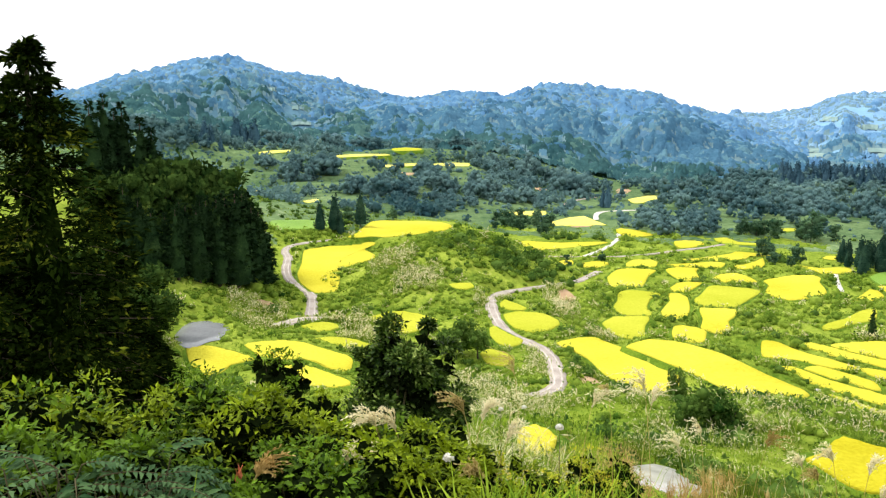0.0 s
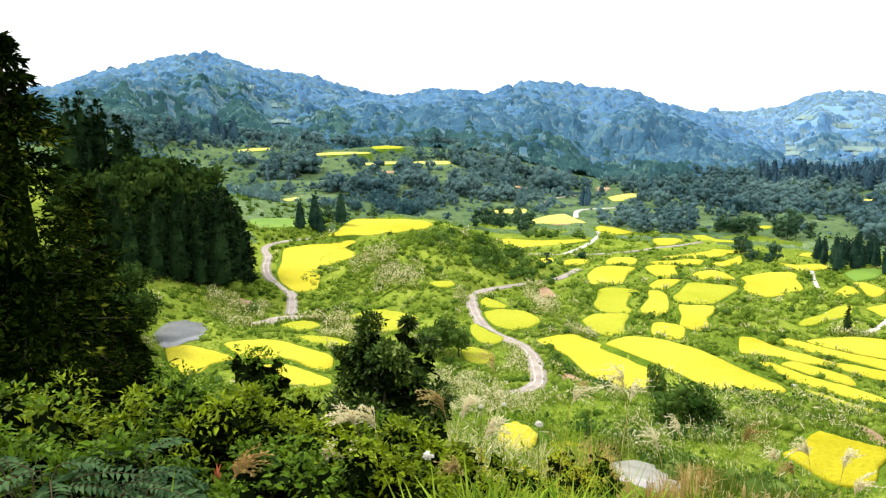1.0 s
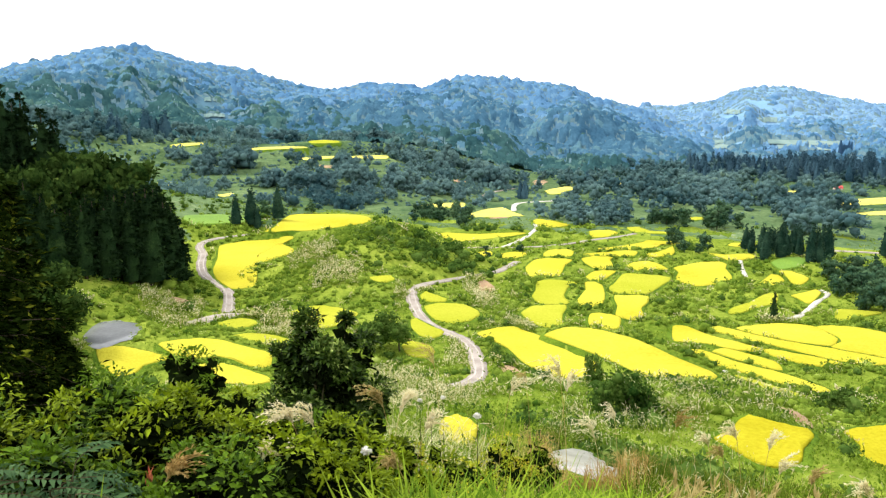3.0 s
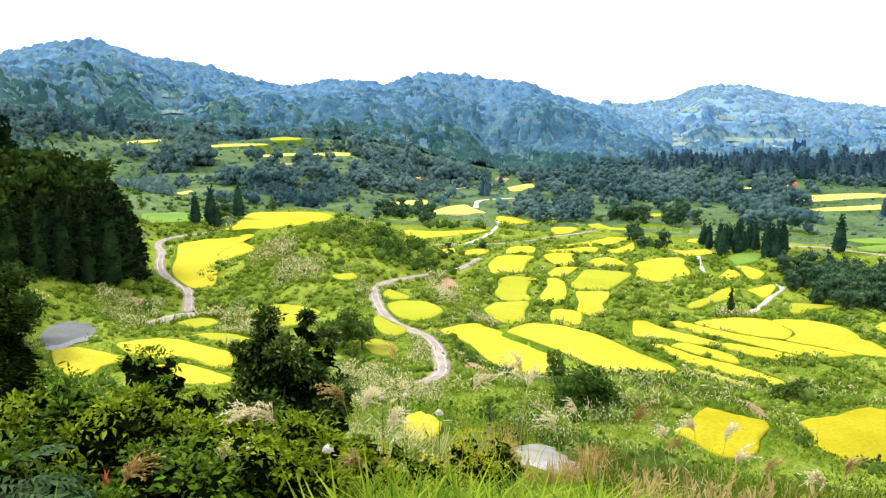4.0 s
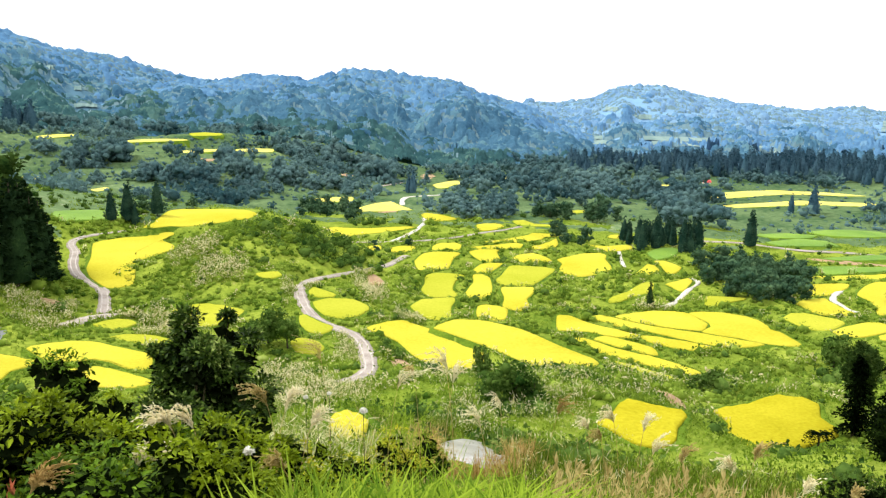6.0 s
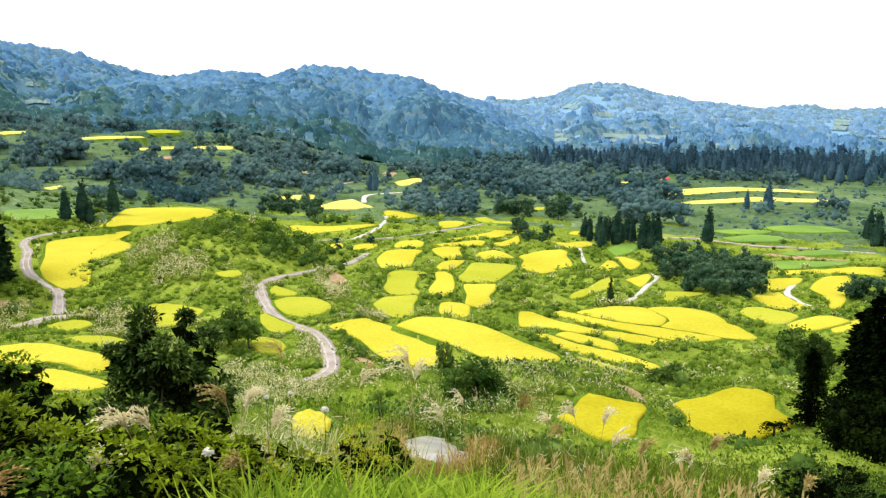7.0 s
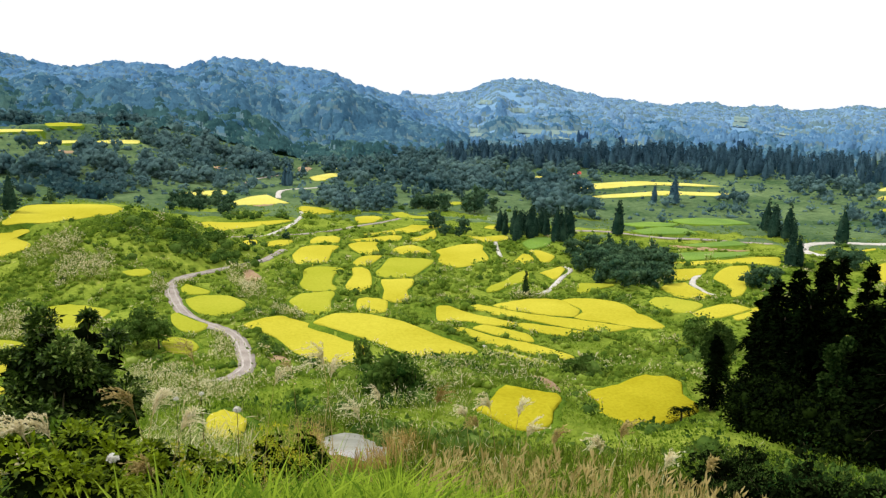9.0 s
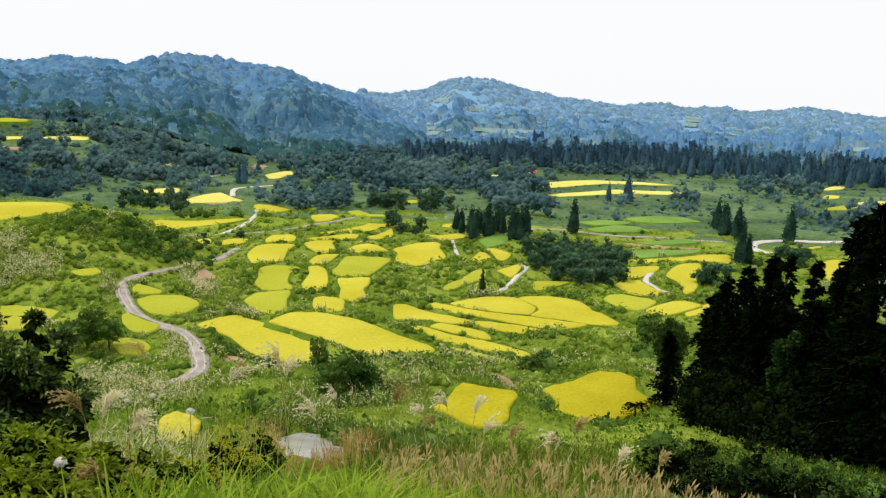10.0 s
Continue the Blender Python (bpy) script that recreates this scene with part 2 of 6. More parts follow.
paddy(-51.3, 'lime', [(69.4, 207.9), (72.8, 213.1), (78.7, 223.8), (82.9, 224.0), (89.0, 220.8), (91.3, 218.1), (89.0, 213.8), (83.8, 207.3), (79.1, 201.8), (76.3, 198.9), (71.1, 200.3), (68.1, 201.4)])
paddy(-48.9, 'gold', [(64.8, 189.2), (73.0, 188.0), (70.2, 181.3), (67.2, 177.3), (65.2, 169.8), (61.7, 167.4), (59.7, 169.6), (59.4, 172.2), (62.4, 179.7)])
paddy(-53.6, 'gold', [(84.7, 241.0), (91.3, 250.2), (97.3, 252.3), (99.2, 246.3), (99.3, 239.0), (93.9, 237.9), (87.3, 238.8)])
paddy(-56.8, 'gold', [(83.2, 281.4), (93.3, 284.6), (102.2, 287.0), (105.2, 284.2), (101.0, 276.9), (93.0, 276.8), (86.6, 277.7)])
paddy(-58.6, 'gold', [(93.4, 299.8), (104.7, 304.6), (117.4, 312.2), (121.9, 317.2), (130.8, 313.3), (133.7, 310.2), (128.2, 306.9), (126.0, 311.2), (120.2, 302.7), (110.1, 298.9), (99.6, 296.6)])
paddy(-57.6, 'gold', [(104.2, 282.7), (112.2, 285.1), (121.5, 293.5), (125.0, 298.0), (121.4, 287.4), (117.6, 281.0), (110.4, 277.4), (105.3, 279.2)])
paddy(-53.3, 'gold', [(101.7, 240.0), (107.4, 243.8), (114.3, 247.6), (120.7, 247.8), (121.3, 243.8), (118.0, 237.7), (115.1, 227.7), (112.5, 222.3), (105.3, 217.1), (98.7, 215.0), (96.5, 218.3), (95.6, 223.9), (100.8, 233.9)])
paddy(-57.4, 'gold', [(132.6, 282.6), (137.8, 278.5), (148.0, 279.5), (147.4, 272.7), (141.5, 269.1), (134.4, 268.9), (134.1, 275.6)])
paddy(-60.5, 'gold', [(155.7, 312.4), (159.5, 317.4), (163.3, 316.9), (158.9, 309.2)])
paddy(-54.5, 'green', [(141.4, 250.8), (149.3, 258.0), (155.6, 258.3), (155.5, 253.0), (147.3, 244.1), (138.9, 239.6), (139.1, 243.3)])
paddy(-53.2, 'gold', [(115.9, 212.9), (122.3, 220.5), (128.2, 227.1), (129.8, 225.2), (127.8, 218.9), (123.1, 214.9), (117.3, 211.2)])
paddy(-54.0, 'gold', [(135.3, 235.0), (139.2, 234.5), (139.4, 224.9), (133.9, 218.4), (130.7, 215.7), (131.1, 220.3), (133.7, 227.4)])
paddy(-50.1, 'lime', [(89.6, 176.8), (92.3, 179.8), (98.2, 183.6), (104.9, 190.0), (108.8, 192.7), (110.2, 191.2), (105.0, 182.6), (100.8, 180.8), (97.5, 179.0), (92.4, 175.3), (88.8, 174.2)])
paddy(-51.5, 'gold', [(116.5, 195.2), (121.6, 197.9), (126.8, 200.6), (126.2, 197.2), (118.6, 188.5), (116.3, 186.9), (116.7, 191.9)])
paddy(-50.3, 'lime', [(116.1, 174.3), (118.3, 176.2), (126.2, 173.9), (126.3, 171.9), (120.9, 170.3), (114.3, 167.3), (111.4, 166.9)])
paddy(-48.0, 'gold', [(67.5, 157.8), (68.8, 159.4), (70.7, 157.8), (73.1, 150.8), (76.6, 146.4), (79.2, 142.0), (77.4, 140.5), (74.3, 141.9), (69.8, 146.5), (64.1, 148.8)])
paddy(-48.2, 'gold', [(81.4, 156.7), (85.5, 158.0), (90.7, 159.0), (96.6, 158.2), (99.2, 155.8), (99.4, 151.0), (99.1, 147.5), (96.6, 144.4), (94.5, 143.2), (90.6, 145.4), (86.7, 149.0), (83.0, 153.2)])
paddy(-48.1, 'gold', [(74.6, 156.4), (78.0, 157.9), (79.7, 155.3), (82.2, 151.6), (85.8, 147.5), (89.7, 143.9), (93.3, 141.4), (95.5, 138.9), (99.1, 135.4), (102.3, 131.7), (97.6, 131.1), (94.0, 131.1), (90.7, 133.9), (86.8, 139.0), (82.9, 144.8), (78.2, 149.5), (75.5, 152.7)])
paddy(-48.2, 'gold', [(99.9, 156.1), (105.2, 156.2), (109.8, 153.1), (112.1, 149.1), (112.0, 144.5), (110.6, 140.9), (111.3, 139.2), (111.2, 135.9), (110.3, 130.7), (108.0, 129.8), (103.9, 132.4), (100.1, 136.8), (96.4, 140.3), (94.9, 142.6), (99.1, 145.6), (100.3, 149.2)])
paddy(-47.7, 'gold', [(78.7, 140.3), (81.5, 139.8), (85.2, 136.5), (89.0, 132.3), (89.4, 129.7), (85.3, 129.9), (81.6, 132.7), (79.1, 136.8)])
paddy(-47.4, 'gold', [(68.2, 139.8), (71.1, 140.9), (74.5, 136.9), (77.1, 132.5), (76.0, 128.2), (73.3, 129.9), (70.6, 134.6)])
paddy(-46.7, 'gold', [(63.0, 138.8), (65.4, 138.4), (68.0, 132.1), (71.8, 127.1), (74.8, 123.5), (76.9, 118.6), (77.6, 116.0), (74.5, 115.7), (71.4, 119.8), (68.2, 125.0), (65.2, 128.9), (64.4, 133.7)])
paddy(-45.5, 'lime', [(63.7, 121.5), (65.8, 118.5), (68.3, 114.4), (70.3, 110.9), (68.1, 111.1), (66.0, 112.4), (65.0, 115.8)])
paddy(-28.2, 'amber', [(30.9, 61.7), (32.9, 62.9), (35.3, 65.5), (36.5, 66.1), (37.1, 65.0), (38.6, 63.7), (40.1, 62.4), (39.8, 61.1), (37.6, 59.0), (36.2, 56.9), (34.6, 55.8), (33.6, 55.8), (32.4, 56.5), (31.7, 58.8), (31.2, 60.5)])
paddy(-35.9, 'amber', [(54.5, 78.0), (56.5, 78.5), (59.8, 78.9), (64.1, 80.5), (65.8, 80.6), (67.9, 79.1), (68.6, 77.0), (66.1, 73.6), (65.5, 70.6), (64.3, 68.6), (59.8, 67.3), (56.3, 66.3), (52.6, 65.8), (51.1, 66.5), (51.7, 69.3), (52.4, 72.1), (54.2, 74.5)])
paddy(-18.0, 'gold', [(4.7, 44.3), (5.5, 45.1), (6.3, 44.4), (6.7, 43.3), (6.2, 41.4), (5.6, 40.3), (4.8, 40.2), (4.3, 41.5)])
paddy(-48.9, 'lime', [(121.4, 150.5), (125.9, 153.6), (129.2, 153.1), (131.7, 149.5), (133.5, 146.1), (132.3, 143.7), (125.6, 140.1), (122.9, 140.0), (120.8, 142.7), (121.0, 147.3)])
paddy(-49.0, 'gold', [(125.6, 139.4), (131.8, 142.1), (138.8, 143.7), (141.7, 142.8), (142.5, 138.7), (138.1, 137.0), (129.6, 134.7), (125.2, 135.6)])
paddy(-49.3, 'gold', [(134.5, 135.7), (141.5, 138.6), (148.2, 140.2), (147.7, 138.2), (142.8, 135.5), (137.2, 133.3), (133.0, 132.6)])
paddy(-52.9, 'gold', [(168.6, 179.5), (177.9, 187.2), (185.2, 191.1), (192.5, 190.8), (188.1, 184.3), (179.6, 176.3), (173.1, 171.5), (169.3, 166.9), (161.1, 160.6), (157.1, 159.3), (162.2, 165.6), (166.9, 172.6)])
paddy(-53.0, 'gold', [(157.2, 187.8), (162.2, 192.0), (168.6, 192.7), (175.9, 191.5), (171.4, 187.0), (161.2, 181.3), (155.1, 179.3), (154.5, 182.5)])
paddy(-51.4, 'gold', [(139.9, 169.0), (144.1, 171.8), (151.3, 172.4), (150.2, 168.6), (148.9, 162.3), (148.3, 157.5), (144.2, 156.9), (138.4, 159.3), (139.3, 164.0)])
paddy(-56.4, 'gold', [(176.2, 211.0), (181.8, 214.2), (191.6, 213.4), (204.6, 212.9), (219.6, 213.9), (227.9, 210.7), (217.1, 199.7), (211.7, 203.1), (203.8, 206.3), (189.7, 208.2), (180.8, 209.8)])
paddy(-57.3, 'green', [(192.2, 230.7), (206.3, 230.3), (218.0, 227.2), (228.3, 225.7), (220.9, 221.0), (199.6, 219.4), (184.5, 220.5)])
paddy(-58.8, 'green', [(216.1, 250.3), (231.1, 251.5), (245.7, 251.8), (245.0, 244.3), (233.2, 243.5), (219.8, 245.7)])
paddy(-63.2, 'green', [(231.9, 304.4), (253.1, 309.3), (262.0, 302.4), (259.0, 290.5), (243.3, 292.6), (231.8, 295.3)])
paddy(-64.9, 'green', [(244.5, 331.1), (264.0, 332.3), (276.6, 324.2), (264.1, 318.2), (248.4, 321.6)])
paddy(-66.0, 'green', [(282.3, 340.6), (305.3, 343.7), (322.2, 334.3), (322.2, 320.9), (298.7, 322.2), (284.6, 328.9)])
paddy(-75.1, 'gold', [(345.4, 541.2), (374.5, 560.1), (404.0, 568.7), (438.5, 573.3), (456.2, 563.1), (479.9, 552.2), (493.7, 530.5), (470.2, 533.4), (438.6, 548.9), (394.8, 538.8), (359.4, 528.8)])
paddy(-71.1, 'gold', [(317.8, 466.9), (336.9, 473.0), (366.5, 478.1), (393.0, 484.2), (413.4, 474.8), (439.0, 464.6), (431.0, 449.8), (403.7, 457.0), (381.8, 463.3), (347.4, 459.4), (321.3, 457.6)])
paddy(-75.9, 'gold', [(336.6, 623.9), (367.5, 625.7), (379.9, 615.7), (367.1, 599.6), (349.9, 605.5)])
paddy(-55.6, 'gold', [(250.1, 188.0), (260.1, 190.2), (261.8, 186.7), (245.4, 175.5), (229.7, 165.9), (226.0, 166.2), (238.1, 177.6)])
paddy(-56.5, 'gold', [(273.0, 187.8), (280.9, 188.7), (279.8, 183.9), (268.0, 176.6), (270.8, 181.5)])
paddy(-58.5, 'gold', [(278.1, 219.8), (293.1, 222.0), (291.3, 220.0), (277.3, 217.7)])
paddy(-70.5, 'gold', [(540.3, 413.1), (559.5, 422.9), (567.3, 418.4), (552.3, 408.1), (532.2, 405.2)])
paddy(-69.4, 'lime', [(478.9, 362.7), (515.0, 372.0), (523.9, 364.9), (498.0, 354.0), (475.7, 355.7)])
paddy(-70.0, 'gold', [(533.6, 381.0), (556.4, 385.8), (574.2, 382.8), (557.3, 371.2), (534.5, 372.4)])
paddy(-73.5, 'gold', [(621.7, 474.8), (654.8, 490.4), (663.8, 485.2), (642.4, 472.0), (617.8, 467.7)])
paddy(-59.0, 'gold', [(31.4, 341.8), (38.1, 345.5), (52.9, 340.7), (69.0, 343.4), (73.8, 341.3), (67.5, 336.0), (56.3, 330.2), (45.7, 326.0), (40.6, 323.9), (35.3, 331.4), (32.3, 337.4)])
paddy(-65.2, 'gold', [(59.2, 433.8), (64.2, 446.6), (75.1, 462.0), (86.0, 468.3), (88.7, 451.0), (92.2, 434.7), (83.2, 431.3), (66.8, 430.9)])
paddy(-66.5, 'gold', [(38.0, 490.2), (47.9, 499.9), (66.4, 500.9), (63.3, 482.5), (49.6, 481.2)])
paddy(-63.2, 'gold', [(90.8, 403.0), (94.5, 408.6), (100.8, 401.9), (106.5, 387.9), (100.7, 383.0), (90.5, 380.6), (89.7, 389.8)])
paddy(-60.7, 'gold', [(107.0, 353.6), (112.1, 356.3), (118.4, 353.9), (118.6, 347.4), (110.8, 339.0), (103.8, 338.4)])
paddy(-62.5, 'lime', [(132.4, 373.3), (138.9, 374.4), (138.1, 364.0), (149.0, 357.6), (150.6, 354.1), (139.3, 355.4), (130.6, 359.8)])
paddy(-73.1, 'gold', [(148.6, 619.6), (161.0, 634.8), (174.0, 646.6), (184.0, 637.3), (178.1, 625.3), (166.5, 618.1), (156.0, 599.7), (147.8, 596.7)])
paddy(-76.4, 'gold', [(194.4, 712.5), (223.7, 726.0), (236.7, 704.6), (243.3, 675.3), (222.4, 686.2), (205.3, 701.8)])
paddy(-55.2, 'gold', [(41.5, 276.6), (43.8, 281.7), (47.7, 282.3), (47.1, 275.9), (43.8, 272.2)])
paddy(-56.0, 'gold', [(50.3, 279.5), (57.2, 284.1), (61.0, 281.3), (58.6, 274.2), (51.8, 273.0)])
paddy(-66.0, 'lime', [(182.4, 423.7), (195.2, 426.8), (192.8, 418.2), (182.9, 415.0)])
paddy(-58.4, 'gold', [(-148.0, 553.8), (-141.0, 564.4), (-130.2, 560.0), (-131.0, 538.7), (-139.9, 532.4)])
paddy(-58.4, 'gold', [(-115.0, 474.2), (-106.9, 487.4), (-101.1, 484.3), (-101.7, 470.7), (-108.9, 465.9)])
paddy(-58.4, 'gold', [(-88.3, 489.1), (-81.5, 500.4), (-79.4, 491.5), (-83.4, 480.4)])
paddy(-40.4, 'gold', [(-165.9, 705.0), (-159.1, 730.5), (-145.6, 739.0), (-139.4, 712.3), (-156.4, 680.6)])
paddy(-42.4, 'gold', [(-95.7, 686.8), (-76.4, 709.6), (-51.2, 708.6), (-47.6, 692.5), (-68.3, 678.1), (-90.3, 664.5)])
paddy(-50.4, 'gold', [(-51.9, 680.9), (-35.8, 699.8), (-20.8, 699.1), (-21.2, 679.4), (-48.1, 662.0)])
paddy(-50.4, 'gold', [(-8.2, 698.5), (9.5, 711.5), (23.7, 703.8), (21.1, 670.9), (-5.6, 678.6)])
paddy(-40.4, 'lime', [(-49.6, 764.0), (-37.0, 783.9), (-21.3, 762.9), (-21.6, 734.3), (-44.6, 726.1)])
road('main', 2.8, [(12.2, 102.2, -38.2), (15.1, 107.1, -39.5), (18.0, 115.9, -41.6), (19.7, 127.9, -44.0), (20.9, 141.9, -46.2), (20.4, 151.5, -47.3), (18.0, 158.0, -47.7), (15.5, 163.3, -48.0), (13.7, 168.6, -48.0), (12.6, 178.4, -48.2), (12.3, 191.7, -48.7), (13.4, 204.3, -49.8), (17.2, 214.5, -50.7), (24.3, 220.7, -51.1), (32.8, 227.6, -51.6), (41.0, 234.9, -52.2), (46.7, 245.6, -53.1), (52.9, 257.8, -53.9)])
road('upper', 2.2, [(39.9, 300.6, -57.0), (50.1, 300.2, -57.2), (62.8, 300.7, -57.3), (74.1, 305.7, -57.9), (87.7, 314.1, -58.5), (101.4, 326.1, -59.3), (115.5, 336.6, -60.1), (127.7, 349.3, -61.0)])
road('branch', 2.0, [(54.6, 299.8, -57.2), (67.6, 323.7, -58.6), (77.4, 347.9, -60.0), (86.3, 375.2, -62.0), (89.9, 394.8, -63.2)])
road('far', 3.0, [(85.2, 541.7, -68.8), (97.0, 589.2, -70.7), (128.0, 644.7, -73.8)])
road('far2', 3.2, [(90.8, 456.8, -65.5), (102.0, 503.7, -67.5), (121.1, 519.3, -68.3), (141.2, 526.7, -68.7)])
road('left', 3.0, [(-37.8, 307.5, -50.9), (-45.3, 302.1, -50.9), (-52.5, 297.0, -50.9), (-57.2, 290.8, -50.9), (-58.0, 280.1, -50.9), (-53.8, 264.9, -50.9), (-51.4, 248.8, -50.9), (-47.2, 232.8, -50.9), (-41.4, 221.6, -50.9), (-37.4, 213.4, -50.9), (-35.1, 202.4, -50.9), (-33.4, 190.1, -50.9)])
road('left2', 4.5, [(-38.7, 176.0, -49.4), (-37.0, 179.0, -49.5), (-33.8, 181.9, -49.5), (-29.6, 182.3, -49.5), (-23.2, 180.6, -49.6)])
road('right', 1.4, [(100.2, 167.8, -49.6), (106.7, 173.3, -50.2), (118.5, 186.9, -51.2), (129.6, 199.1, -52.2), (131.0, 205.5, -52.6)])
road('white', 1.4, [(137.3, 265.4, -56.6), (127.9, 245.3, -55.1), (119.5, 226.5, -53.4)])
road('valley', 3.0, [(200.0, 308.4, -62.4), (214.8, 299.3, -61.9), (218.9, 287.2, -61.2), (226.1, 271.7, -60.2), (239.6, 264.7, -60.0), (250.0, 254.5, -59.8), (262.2, 246.5, -59.6)])
road('bend', 4.5, [(258.6, 216.5, -58.2), (258.5, 222.9, -58.6), (264.4, 232.7, -59.2), (279.3, 243.0, -60.0), (297.4, 244.6, -60.4), (312.6, 237.1, -60.2), (330.7, 232.6, -60.2)])
road('stream', 1.8, [(171.5, 188.4, -53.1), (163.1, 181.5, -52.6), (156.0, 174.5, -52.2), (153.6, 169.5, -52.0), (150.9, 163.1, -51.7), (150.8, 159.8, -51.5)])


# ---- the lie of the land ----
def polar(x, y):
    return np.log(np.hypot(x, y) + 0.5), np.arctan2(x, y) * 1.5


SPOTS = []
for az in (-42, -30, -18, -6, 6, 18, 30, 42, 54, 68):
    for d, z in ((1.5, 0.0), (3, -0.7), (5.5, -2.2), (9, -4.2), (14, -6.6), (22, -10.2), (32, -14.2)):
        SPOTS.append((az, d, z))
# bearing in degrees, distance, height
SPOTS += [(-40, 60, -22), (-40, 120, -30), (-30, 60, -22), (-28, 110, -34), (-20, 60, -24), (-12, 70, -30), (0, 70, -30), (12, 68, -28), (-30, 180, -36), (-22, 170, -40), (-36, 260, -28),
          (-17, 210, -44), (-26, 300, -26), (-18, 330, -28), (-14, 300, -47), (-28, 480, -22), (-20, 480, -30), (-12, 430, -50), (-30, 700, -16), (-22, 700, -25), (-16, 700, -31), (-24, 900, -20),
          (-12, 900, -42), (-4, 850, -50), (4, 850, -50), (-6, 560, -55), (2, 560, -60), (-2, 400, -57), (4, 330, -54), (2, 240, -42), (-3, 240, -44), (4, 270, -44), (-2, 200, -47), (8, 250, -49)]
SPOTS += [(6, 700, -66), (14, 850, -80), (22, 850, -80), (30, 900, -75), (40, 900, -72), (50, 900, -72), (60, 900, -70), (70, 900, -65), (26, 500, -66), (34, 420, -64), (44, 420, -64),
          (54, 420, -62), (66, 420, -58), (62, 250, -52), (70, 150, -40), (56, 150, -44), (48, 130, -42), (40, 130, -44), (34, 120, -42), (26, 110, -38), (18, 100, -36), (52, 70, -28),
          (62, 70, -26), (44, 70, -28), (70, 70, -24), (36, 60, -27), (26, 60, -27), (0, 1400, -50), (30, 1400, -75), (60, 1400, -70), (-30, 1400, 20)]
known = [(d * math.sin(radians(a)), d * math.cos(radians(a)), z) for a, d, z in SPOTS]
for level, _, ring in PADDIES:
    known += [(x, y, level) for x, y in ring[::4]]
for _, _, line in WAYS:
    known += [tuple(p) for p in line[::5]]
known = np.array(known)
KU, KV = polar(known[:, 0], known[:, 1])


def kernel(r2):
    return r2 * np.log(r2 + 1e-9)


def plate():
    n = len(known)
    k = kernel((KU[:, None] - KU) ** 2 + (KV[:, None] - KV) ** 2) + np.eye(n) * 2e-4
    q = np.stack([np.ones(n), KU, KV], 1)
    a = np.block([[k, q], [q.T, np.zeros((3, 3))]])
    return np.linalg.solve(a, np.concatenate([known[:, 2], [0, 0, 0]]))


WEIGHT = plate()


def inside(x, y, ring, grow=0.0):
    c = ring.mean(0)
    if grow:
        ring = c + (ring - c) * (1 + grow / (np.linalg.norm(ring - c, axis=1, keepdims=True) + 1e-6))
    hit = np.zeros(len(x), bool)
    near = (x > ring[:, 0].min()) & (x < ring[:, 0].max()) & (y > ring[:, 1].min()) & (y < ring[:, 1].max())
    i = np.flatnonzero(near)
    if not len(i):
        return hit
    px, py = x[i], y[i]
    odd = np.zeros(len(i), bool)
    for (x0, y0), (x1, y1) in zip(ring, np.roll(ring, -1, 0)):
        if y0 != y1:
            odd ^= ((y0 > py) != (y1 > py)) & (px < (x1 - x0) * (py - y0) / (y1 - y0) + x0)
    hit[i] = odd
    return hit


def on_way(x, y, extra=0.0):
    """Distance past the edge of the nearest road, and that road's level."""
    best, level = np.full(len(x), 1e9), np.zeros(len(x))
    for _, width, line in WAYS:
        box = (x > line[:, 0].min() - 12) & (x < line[:, 0].max() + 12) & (y > line[:, 1].min() - 12) & (y < line[:, 1].max() + 12)
        i = np.flatnonzero(box)
        if not len(i):
            continue
        for a, b in zip(line[:-1], line[1:]):
            d = b[:2] - a[:2]
            t = np.clip(((x[i] - a[0]) * d[0] + (y[i] - a[1]) * d[1]) / (d @ d + 1e-9), 0, 1)
            off = np.hypot(x[i] - a[0] - t * d[0], y[i] - a[1] - t * d[1]) - width / 2
            better = off < best[i]
            j = i[better]
            best[j], level[j] = off[better], (a[2] + t * (b[2] - a[2]))[better]
    return best, level


def rough(x, y, size, seed=0.0):
    """Smooth uneven waves, from about -1 to 1."""
    out = np.zeros_like(x)
    for k in range(5):
        a, f = 1.3 + 2.4 * k + seed, 2 * np.pi / size * (1 + 0.37 * k)
        out += np.sin(f * (x * math.cos(a) + y * math.sin(a)) + 3 * k + seed) / (1 + 0.5 * k)
    return out / 2.6


